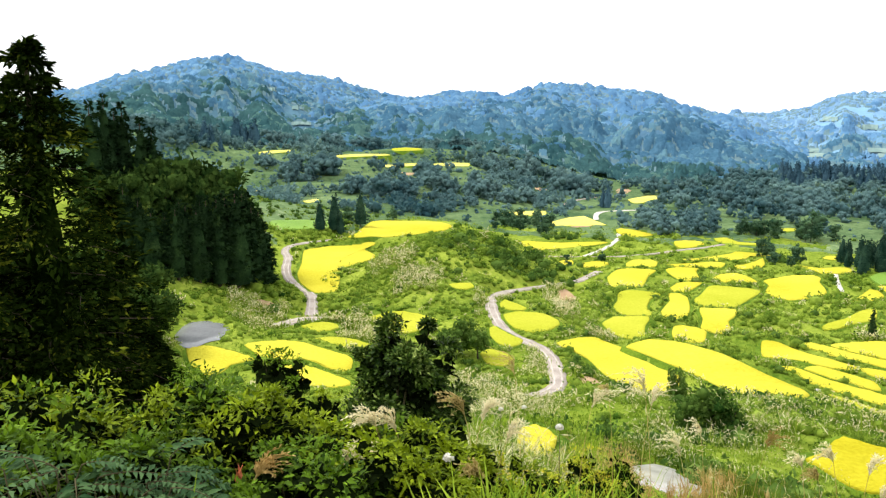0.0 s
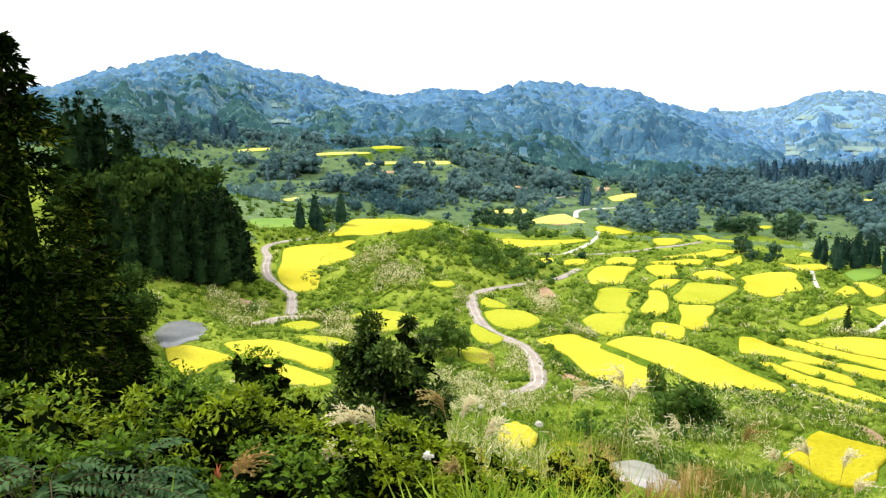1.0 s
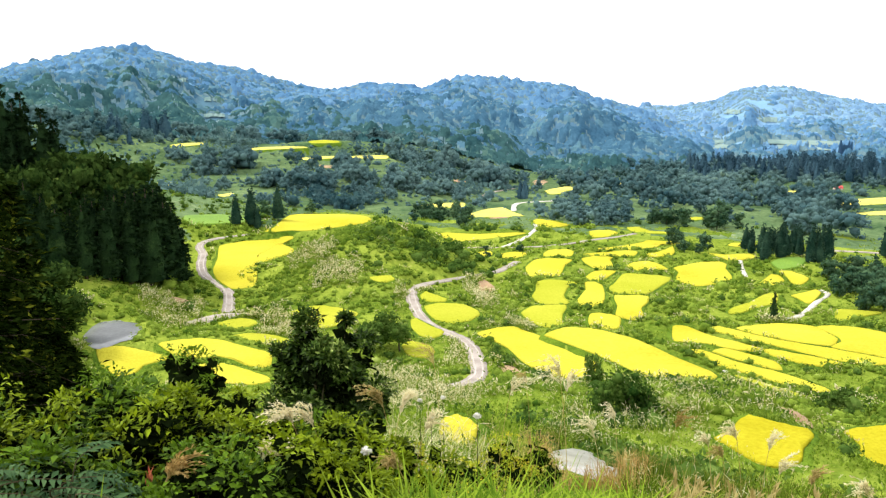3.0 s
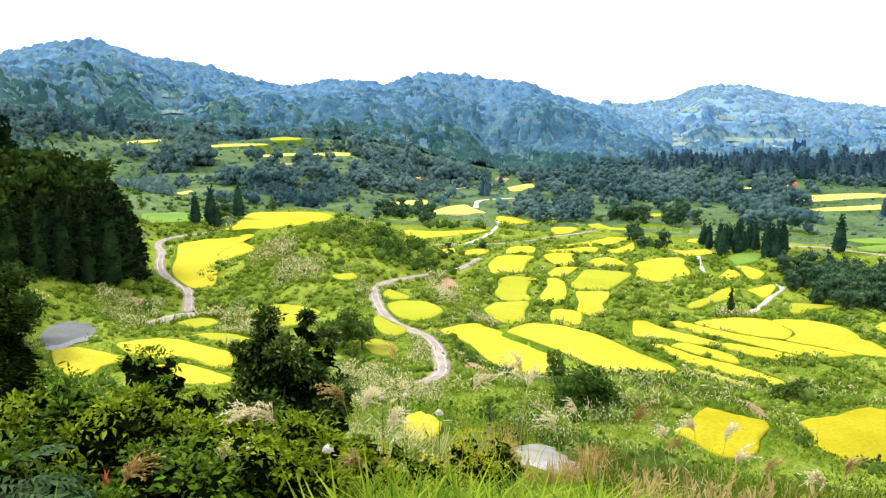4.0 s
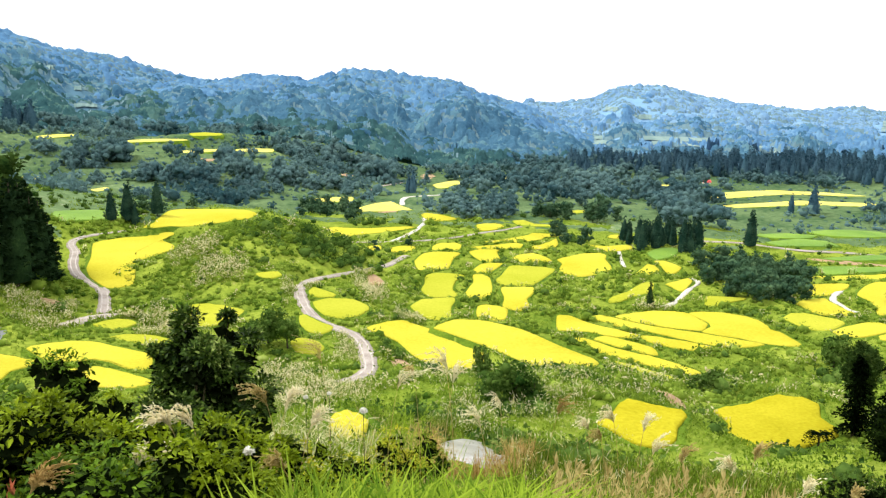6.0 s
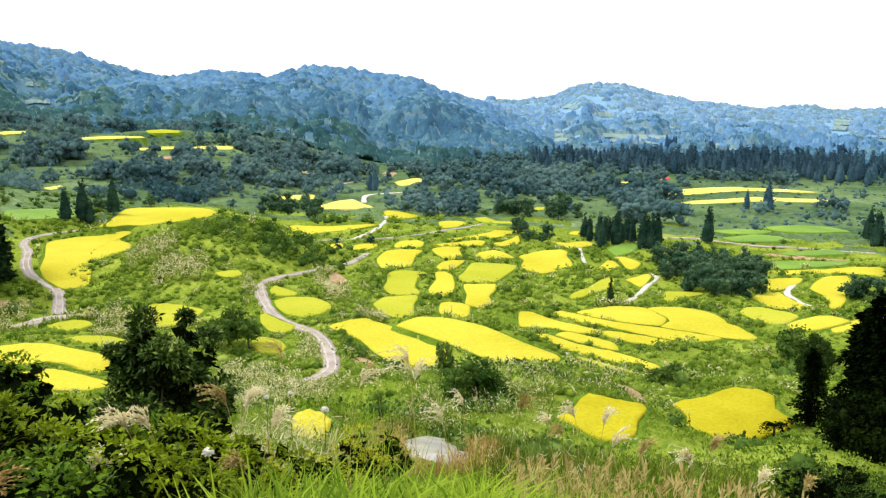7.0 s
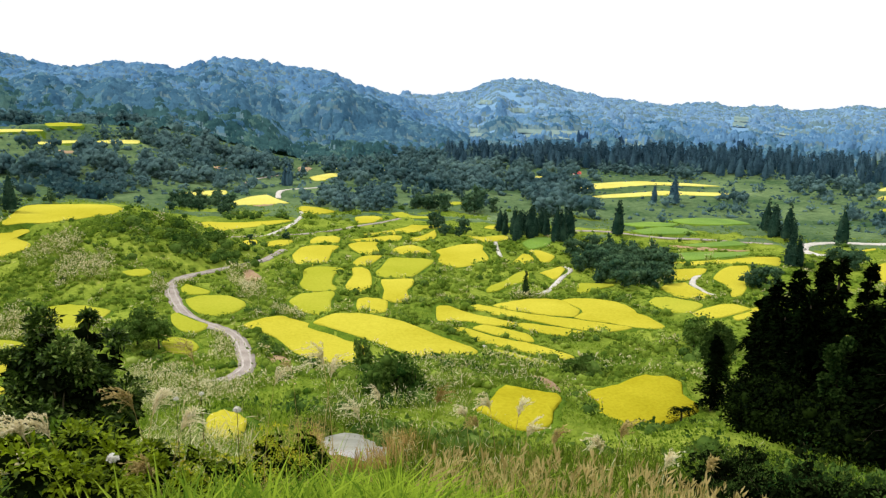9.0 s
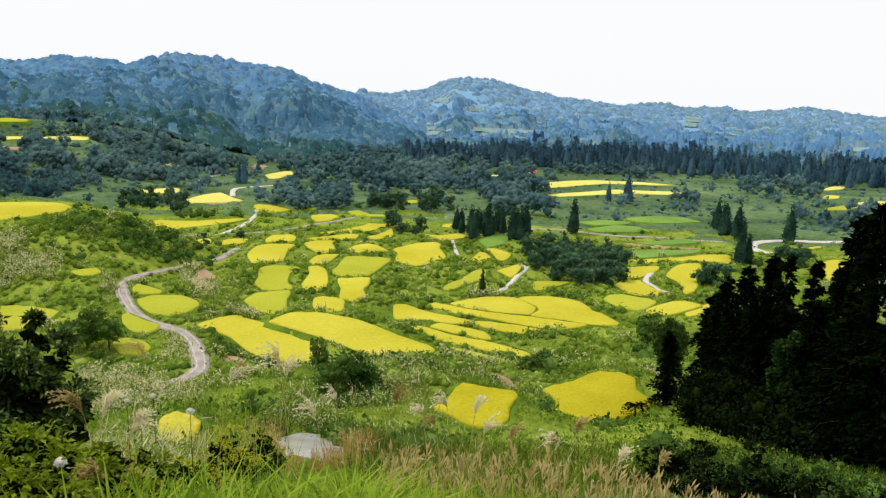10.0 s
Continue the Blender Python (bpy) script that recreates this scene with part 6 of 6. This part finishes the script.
# These shrubs take the darker leaves in place of cast shade.
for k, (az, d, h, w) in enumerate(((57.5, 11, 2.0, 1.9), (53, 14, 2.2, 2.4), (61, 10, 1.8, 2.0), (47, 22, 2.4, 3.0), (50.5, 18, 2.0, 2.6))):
    bush(az, d, h, w, 0.1, SHADY, "leafy_shrub", "green leafy shrub coloured dark for the shaded slope", 170, 14, 60 + k)


def sumac(az, d, high, seed):
    """Feathery compound leaves fanning from a few stems."""
    g = np.random.default_rng(seed)
    x, y = bearing(az, d)
    z = float(base([x], [y])[0])
    thing = empty("feathery_shrub", Matrix.Translation((x, y, z - 0.05)), "shrub with grey-green feathery compound leaves", "shrub", "shrubs below the lookout")
    stems, leaf = [], []
    for k in range(40):
        a, r = g.uniform(0, 6.28), g.uniform(0.05, 0.6)
        foot = np.array([math.cos(a) * r, math.sin(a) * r, high * g.uniform(0.35, 0.95)])
        out = np.array([math.cos(a), math.sin(a), 0.25])
        L = g.uniform(0.26, 0.45)
        t = np.linspace(0, 1, 12)[:, None]
        rib = foot + out * L * t + np.array([0, 0, -0.16]) * t ** 2
        stems.append(limb(np.concatenate([[foot * [0.2, 0.2, 0]], [foot * [0.5, 0.5, 0.7]], rib]), 0.006, 0.002, 4))
        side = np.array([-math.sin(a), math.cos(a), 0])
        for s in (-1, 1):
            at = rib[1:]
            way = np.tile(out * 0.35 + side * s + [0, 0, -0.1], (len(at), 1)) + g.normal(0, 0.08, (len(at), 3))
            leaf.append(leaves(at, way, 0.105 * np.sin(np.linspace(0.5, 2.6, len(at))) * g.uniform(0.85, 1.15, len(at)), 0.34, g))
    part("foliage", mesh_of("foliage", *join(leaf), LEAF_GREY, True), thing)
    part("branchwork", mesh_of("branchwork", *join(stems), STEM), thing)


for k, (az, d, h) in enumerate(((-30.5, 5.0, 1.5), (-27.0, 4.9, 1.45), (-23.2, 4.8, 1.25), (-28.8, 4.4, 0.95), (-25, 4.3, 0.9), (-33, 4.6, 1.2), (-21, 4.6, 0.85))):
    sumac(az, d, h, 80 + k)


def pampas(az, d, top, size, seed, mat=PLUME, blades=14, lean=0.4, label="tall pampas grass with a drooping silky plume"):
    """Stalk, arching blades and a one-sided drooping plume; top: height of the plume's tip over the eye's level (minus: under it)."""
    g = np.random.default_rng(seed)
    a = g.uniform(-0.6, 0.6) + (0 if g.uniform() < 0.5 else 3.14)
    out = np.array([math.cos(a), math.sin(a), 0])
    x, y = np.array(bearing(az, d)) - out[:2] * 0.22
    z = float(base([x], [y])[0]) - 0.05
    high = EYE + top - z
    thing = empty("pampas_grass", Matrix.Translation((x, y, z)), label, "pampas grass", "pampas grass on the slope")
    t = np.linspace(0, 1, 8)[:, None]
    line = np.array([0, 0, high]) * t + out * 0.22 * t ** 2.5
    part("stalk", mesh_of("stalk", *limb(line, 0.006, 0.0025, 5), STRAW), thing)
    n = 20
    k = g.uniform(0.0, 1, n)
    stalk_way = (line[-1] - line[-3]) / np.linalg.norm(line[-1] - line[-3])
    root = line[-1] - stalk_way * size * 0.35 * (1 - k)[:, None]
    pl = []
    for i in range(n):
        L = size * (0.6 + 0.25 * (1 - k[i])) * g.uniform(0.75, 1.2)
        way = out * lean * g.uniform(0.3, 2.2) + g.normal(0, 0.16, 3) + [0, 0, 0.85]
        q = np.linspace(0, 1, 9)[:, None]
        strand = root[i] + way * L * q + (out * 0.25 + np.array([0, 0, -0.5])) * L * q ** 2.4
        pl.append(limb(strand, 0.0035, 0.002, 3))
        j = g.integers(1, 9, 16)
        pl.append(cards(strand[j], g.normal(0, 0.22, (16, 3)) + way + np.array([0, 0, -1.0]) * (j / 9)[:, None], 0.038, 0.32, 0.1, g))
    part("plume", mesh_of("plume", *join(pl), mat), thing)
    if blades:
        part("blades", mesh_of("blades", *arcs(blades, g.normal(0, 0.06, (blades, 3)) * [1, 1, 0], high * 0.7, 0.014, 0.6, g, 5), BLADE, True), thing)


# bearing, distance, tip under the eye, plume length
for k, (az, d, el, size, mat) in enumerate((
        (15.2, 9.5, -19.6, 0.75, PLUME), (15.9, 9.8, -20.5, 0.55, PLUME), (17.9, 10, -23.6, 0.5, PLUME), (24.1, 11, -22.4, 0.42, RUSSET), (26.3, 10, -23.4, 0.42, PLUME), (28.2, 9.5, -22.6, 0.42, PLUME),
        (30.6, 9.5, -22.8, 0.45, PLUME), (31.5, 9, -24.3, 0.4, PLUME), (27.4, 9, -24, 0.35, STRAW), (-3.9, 6.2, -23.0, 0.4, PLUME), (-5.4, 6.0, -22.8, 0.4, PLUME),
        (5.2, 6.8, -23.6, 0.42, STRAW), (5.4, 14, -18.8, 0.8, STRAW), (11.6, 11, -20.9, 0.6, STRAW), (38.6, 8.5, -23.6, 0.35, STRAW), (37, 8, -24.6, 0.35, STRAW), (1.5, 7.4, -21.8, 0.45, STRAW), (3.2, 7.2, -22.2, 0.45, STRAW),
        (12.6, 13, -20.3, 0.5, STRAW), (19.4, 12, -22.3, 0.5, STRAW), (33.6, 8.4, -24.6, 0.35, STRAW), (42, 8, -25.2, 0.3, STRAW), (45, 7.8, -25, 0.3, STRAW), (-7.5, 5.2, -25.2, 0.35, STRAW), (2.8, 5.4, -26.5, 0.3, STRAW), (-14.2, 4.9, -25.4, 0.35, RUSSET))):
    pampas(az, d, d * math.tan(radians(el)), size * 0.85, 100 + k, PLUME if mat is STRAW and k % 2 else mat, lean=0.32)


def seed_heads(n, seed):
    """Short bristly seed heads on bent stalks."""
    g = np.random.default_rng(seed)
    az, d = g.uniform(23, 64, n), g.uniform(6.5, 13, n)
    x, y = bearing(az, d)
    z = base(x, y)
    hi = g.uniform(0.8, 1.35, n)
    p = np.stack([x, y, z + hi], 1)
    out = [cards(np.stack([x, y, z], 1), np.stack([g.normal(0, 0.08, n), g.normal(0, 0.08, n), np.ones(n)], 1), hi * 1.02, 0.008, 0.1, g)]
    for k in range(7):
        out.append(cards(p + g.normal(0, 0.012, p.shape) - [0, 0, 0.02 * k], g.normal(0, 0.35, p.shape) + [0.1, 0, 1], 0.12, 0.2, 0.2, g))
    tagged(new("seed_heads", mesh_of("seed_heads", *join(out), STRAW)), "pale bristly seed heads over the grass", "grass", kind="stuff")


seed_heads(480, 140)


def flower(az, d, el, r, seed):
    """A round white flower head on a thin stalk."""
    g = np.random.default_rng(seed)
    x, y = bearing(az, d)
    z = float(base([x], [y])[0])
    top = EYE + d * math.tan(radians(el))
    thing = empty("white_flower", Matrix.Translation((x, y, z)), "round white flower head on a thin green stalk", "flower", "white flowers on the slope")
    h = top - z
    part("stalk", mesh_of("stalk", *limb([(0.05, 0, -0.05), (0.02, 0.01, h * 0.5), (0, 0, h)], 0.004, 0.003, 5), STEM if r < 0.05 else BLADE), thing)
    u = g.normal(size=(160, 3))
    u /= np.linalg.norm(u, axis=1, keepdims=True)
    u[:, 2] = np.abs(u[:, 2]) * 0.9 - 0.1
    head = join([cards(np.array([0, 0, h]) + u * r * 0.55, u + g.normal(0, 0.4, u.shape), r * g.uniform(0.35, 0.5, 160), 0.8, 0.2, g), (np.array([0, 0, h + r * 0.15]) + ICO[0] * r * 0.72, ICO[1])])
    part("petals", mesh_of("petals", *head, WHITE), thing)


flower(0.45, 5.5, -25.6, 0.05, 150)
flower(9.05, 7.0, -23.2, 0.045, 151)
for k, (az, d, el) in enumerate(((4.5, 8.5, -21.2), (6.3, 8.6, -21.0), (5.4, 8.3, -22.4))):
    flower(az, d, el - 0.9, 0.034, 160 + k)

def sword_leaves(az, d, n, length, seed):
    """A clump of long upright sword-shaped leaves."""
    g = np.random.default_rng(seed)
    x, y = bearing(az, d)
    t = empty("sword_leaved_plant", Matrix.Translation((x, y, float(base([x], [y])[0]) - 0.05)), "clump of long narrow upright green leaves", "plant", "sword-leaved plants on the slope")
    for k in range(n):
        part("blade", mesh_of("blade", *arcs(1, g.normal(0, 0.05, (1, 3)) * [1, 1, 0], length * g.uniform(0.7, 1.1), 0.045, 0.4, g, 6), BLADE, True), t)


sword_leaves(-20.2, 4.3, 8, 0.85, 170)
sword_leaves(-16.8, 4.6, 5, 0.9, 171)
sword_leaves(4.0, 4.8, 9, 1.0, 172)
sword_leaves(8.5, 5.2, 9, 1.1, 173)
sword_leaves(12.0, 5.0, 9, 1.0, 174)


def red_bud(az, d, el):
    """A reddish folded leaf bud on a thin stalk."""
    g = np.random.default_rng(180)
    x, y = bearing(az, d)
    z = float(base([x], [y])[0])
    hgt = EYE + d * math.tan(radians(el)) - z
    t = empty("red_leaved_sprig", Matrix.Translation((x, y, z)), "sprig with a folded reddish leaf at its tip", "plant")
    red = material("reddish_leaf", (0.35, 0.07, 0.03), (0.65, 0.25, 0.10), 6.0, 0.6, 0)
    part("stalk", mesh_of("stalk", *limb([(0, 0, -0.05), (0.02, 0, hgt * 0.6), (0, 0, hgt)], 0.006, 0.003, 5), STRAW), t)
    part("tip_leaf", mesh_of("tip_leaf", *leaves(np.tile([[0, 0, hgt - 0.05]], (4, 1)), g.normal(0, 0.12, (4, 3)) + [0, 0, 1], np.full(4, 0.17), 0.34, g), red), t)


red_bud(-15.9, 5.0, -26.3)

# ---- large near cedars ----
# The third tone paints sunlit sprays over otherwise near-black needles.
CEDAR_LIT = material("painted_sunlit_needles", (0.002, 0.006, 0.001), (0.020, 0.036, 0.005), 0.6, 0.95, 0, island=0.45, spec=0.0, third=(0.20, 0.23, 0.02))


def tiered_crown(h, r, branches, clumps, sprays, size, seed, low=0.05):
    """Ragged whorls of drooping branches, each carrying separate flat clumps of sprays."""
    g = np.random.default_rng(seed)
    t = low + (1 - low) * np.sort(g.uniform(0, 1, branches) ** 1.15)
    az = np.arange(branches) * 2.4 + g.normal(0, 0.4, branches)
    long = r * np.clip(1.02 * (1 - t) ** 0.72 + 0.03, 0, 0.95) * g.uniform(0.55, 1.18, branches)
    k = (np.linspace(0.3, 1.0, clumps)[None] + g.normal(0, 0.06, (branches, clumps)))[..., None]
    out = np.stack([np.cos(az), np.sin(az), 0 * az], 1)[:, None]
    side = np.stack([-np.sin(az), np.cos(az), 0 * az], 1)[:, None]
    L = long[:, None, None]
    c = out * L * k + side * L * g.normal(0, 0.11, k.shape) + np.array([0, 0, 1.0]) * ((t * h)[:, None, None] + 0.16 * L * k - 0.34 * L * k ** 2.2)
    rad = 0.17 * L + 0.10
    v = g.normal(size=(branches, clumps, sprays, 3)) * [1, 1, 0.42]
    v /= np.linalg.norm(v, axis=3, keepdims=True) + 1e-9
    p = c[:, :, None] + v * rad[:, :, None] * g.uniform(0.35, 1.0, (branches, clumps, sprays, 1))
    d = out[:, :, None] * 0.8 + v * 0.7 + [0, 0, -0.12] + g.normal(0, 0.28, p.shape)
    p, d = p.reshape(-1, 3), d.reshape(-1, 3)
    leaves_of = cards(p, d, size * g.uniform(0.6, 1.3, len(p)), 0.42, 0.3, g, 2.0)
    rings = [np.column_stack([np.cos(np.arange(7) * 0.9) * r * q, np.sin(np.arange(7) * 0.9) * r * q, np.full(7, h * w)]) for q, w in ((0.16, 0.06), (0.26, 0.25), (0.17, 0.55), (0.03, 0.88))]
    arms = [limb([(0, 0, t[i] * h), c[i, clumps // 2] - [0, 0, 0.05], c[i, -1]], 0.035 * (1 - t[i]) + 0.012, 0.008, 3) for i in range(0, branches, 2)]
    return join([leaves_of, stitch_rows(rings)]), join(arms)


def big_cedar(az, d, h, r, seed, branches=150, clumps=6, sprays=17, size=0.3, needles=CEDAR_NEAR, tip=None, low=0.05):
    x, y = bearing(az, d)
    z = float(base([x], [y])[0]) - 0.2
    if tip is not None:
        h = EYE + d * math.tan(radians(tip)) - z
    t = empty("cedar_tree", Matrix.Translation((x, y, z)), "large dark green cedar with drooping ragged branches", "tree", "large cedars near the lookout")
    crown, arms = tiered_crown(h, r, branches, clumps, sprays, size, seed, low)
    part("trunk", mesh_of("trunk", *limb([(0, 0, -0.5), (0.05, 0.03, 0.3 * h), (0, 0, 0.65 * h), (0, 0, 0.97 * h)], 0.022 * h, 0.004 * h, 7), BARK, True), t)
    tagged(part("branchwork", mesh_of("branchwork", *arms, BARK), t), kind="stuff")
    part("crown", mesh_of("crown", *crown, needles), t)




def big_leafy(az, d, h, r, seed, label, mat=DEEP):
    x, y = bearing(az, d)
    z = float(base([x], [y])[0]) - 0.2
    t = empty("leafy_tree", Matrix.Translation((x, y, z)), label, "tree", "large trees near the lookout")
    crown, heads = broad_crown(h, r, 34, 260, 0.32, seed, 0.02)
    part("trunk", mesh_of("trunk", *broad_stem(h, r, heads, np.random.default_rng(seed)), BARK, True), t)
    part("crown", mesh_of("crown", *crown, mat), t)


# bearing, distance, height, spread
for k, (az, d, h, r) in enumerate(((-27.6, 28, 16.5, 4.7), (-23.6, 31, 12.6, 2.9), (-32.0, 27, 12.6, 3.8), (-21.6, 31, 7.2, 2.3))):
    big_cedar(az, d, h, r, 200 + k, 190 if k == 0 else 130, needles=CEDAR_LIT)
# bearing, distance, angle of the tip, spread
for k, (az, d, tip, r) in enumerate(((46.7, 84, -13.5, 2.6), (47.5, 80, -12.3, 3.0), (48.8, 82, -11.4, 3.2), (50.3, 86, -10.4, 2.6), (51.2, 84, -9.8, 2.4), (49.7, 74, -12.8, 3.4), (53.0, 88, -10.3, 1.9), (54.5, 82, -10.6, 2.0),
                                     (51.8, 73, -13.6, 3.4), (53.6, 70, -13.0, 3.4), (55.3, 64, -7.3, 2.9), (56.4, 60, -6.0, 3.4), (58.6, 58, -5.4, 3.8), (60.8, 60, -5.4, 3.8), (63.0, 58, -5.4, 4.0), (56.0, 70, -11.5, 3.2), (48.2, 77, -14.2, 3.0))):
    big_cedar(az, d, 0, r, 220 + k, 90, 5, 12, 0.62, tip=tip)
big_cedar(44.0, 95, 0, 1.8, 240, 70, 4, 11, 0.5, tip=-16.4)


def leafy_to(az, d, tip, r, seed, label, mat=DEEP):
    x, y = bearing(az, d)
    big_leafy(az, d, EYE + d * math.tan(radians(tip)) - float(base([x], [y])[0]), r, seed, label, mat)


leafy_to(44.1, 106, -14.6, 2.4, 249, "dark leafy tree beside the small cedar", SHADY)
leafy_to(47.2, 74, -18.2, 2.8, 250, "dark leafy tree at the foot of the cedars")
leafy_to(48.9, 72, -18.4, 3.0, 251, "dark leafy tree at the foot of the cedars")
leafy_to(51.0, 68, -19.0, 3.0, 252, "dark leafy tree at the foot of the cedars")
leafy_to(54.0, 64, -19.0, 3.2, 253, "dark leafy tree at the foot of the cedars")
leafy_to(51.9, 69, -13.7, 1.2, 254, "green leafy tree in a gap between cedars", SHADY)


# ---- small things in the valley ----
def house(az, d, wide, deep, high):
    """A small house with a red gable roof."""
    x, y = bearing(az, d)
    z = float(ground(x, y)[0])
    t = empty("house", Matrix.Translation((x, y, z)) @ pose(0, 0, 0, 0, 0, -az + 20), "small pale house with a bright red roof", "house")
    red = material("red_roof_sheet", (0.6, 0.05, 0.05), (0.85, 0.12, 0.12), 0.5, 0.5, 0.1)
    wall = material("pale_wall", (0.6, 0.58, 0.55), (0.75, 0.73, 0.7), 0.5, 0.9, 0.1)
    a, b = wide / 2, deep / 2
    v = [(-a, -b, -1), (a, -b, -1), (a, b, -1), (-a, b, -1), (-a, -b, high), (a, -b, high), (a, b, high), (-a, b, high), (-a, 0, high + b * 0.7), (a, 0, high + b * 0.7)]
    shell = part("wall", mesh_of("wall", v, [(0, 1, 5, 4), (1, 2, 6, 9, 5), (2, 3, 7, 6), (3, 0, 4, 8, 7)], wall), t)
    o, r = 0.6, high + b * 0.7
    for s in (-1, 1):
        v = [(-a - o, s * (b + o), high - 0.5), (a + o, s * (b + o), high - 0.5), (a + o, 0, r + 0.05), (-a - o, 0, r + 0.05)]
        v += [(p[0], p[1], p[2] + 0.25) for p in v]
        part("roof", mesh_of("roof", v, [(0, 1, 2, 3), (7, 6, 5, 4), (0, 4, 5, 1), (1, 5, 6, 2), (2, 6, 7, 3), (3, 7, 4, 0)], red), t)
    for k in (-0.3, 0.3):
        v = [(k * wide - 0.7, -b - 0.06, 1), (k * wide + 0.7, -b - 0.06, 1), (k * wide + 0.7, -b - 0.06, 2.2), (k * wide - 0.7, -b - 0.06, 2.2)]
        v += [(p[0], p[1] + 0.12, p[2]) for p in v]
        part("window", mesh_of("window", v, [(0, 1, 2, 3), (0, 4, 5, 1), (1, 5, 6, 2), (2, 6, 7, 3), (3, 7, 4, 0)], WATER), shell)


house(33.0, 745, 6.5, 4, 1.4)


def rock(az, d, size, seed):
    g = np.random.default_rng(seed)
    x, y = bearing(az, d)
    v = ICO[0] * g.uniform(0.75, 1.2, (12, 1)) * size * [1.5, 1, 0.6]
    ob = new("rock", mesh_of("rock", v, ICO[1], PALE))
    ob.matrix_basis = Matrix.Translation((x, y, float(ground(x, y)[0]) + size * 0.2))
    tagged(ob, "pale grey boulder lying in the grass", "rock", "pale boulders on the slope")


for k, (az, d, s) in enumerate(((34.6, 124, 0.8), (35.2, 126, 0.7), (36.0, 119, 0.7), (36.4, 118, 0.5), (33.9, 103, 0.5), (34.3, 102, 0.4), (35.6, 121, 0.5), (26.9, 140, 0.5))):
    rock(az, d, s, 300 + k)


def palm(az, d, high):
    """A small palm-like tree: short trunk and a head of feathery fronds."""
    g = np.random.default_rng(310)
    x, y = bearing(az, d)
    z = float(ground(x, y)[0])
    t = empty("palm_tree", Matrix.Translation((x, y, z - 0.1)), "small dark palm-like tree beside the paddy", "tree")
    part("trunk", mesh_of("trunk", *limb([(0, 0, -0.2), (0.05, 0, high * 0.3), (0, 0.03, high * 0.6)], 0.14, 0.1, 7), BARK), t)
    for k in range(16):
        a, up = g.uniform(0, 6.28), g.uniform(0.0, 0.8)
        q = np.linspace(0, 1, 9)[:, None]
        out = np.array([math.cos(a), math.sin(a), 0])
        rib = np.array([0, 0, high * 0.6]) + out * high * 0.4 * q + np.array([0, 0, 1]) * (up * high * 0.6 * q - high * 0.42 * q ** 2)
        side = np.cross(out, [0, 0, 1])
        at = np.repeat(rib[1:], 2, 0)
        way = np.tile([side, -side], (8, 1)) + out * 0.6 + [0, 0, -0.2]
        part("frond", mesh_of("frond", *join([limb(rib, 0.02, 0.006, 4), cards(at, way, high * 0.15, 0.3, 0.1, g)]), DEEP), t)


palm(42.0, 89, 3.6)
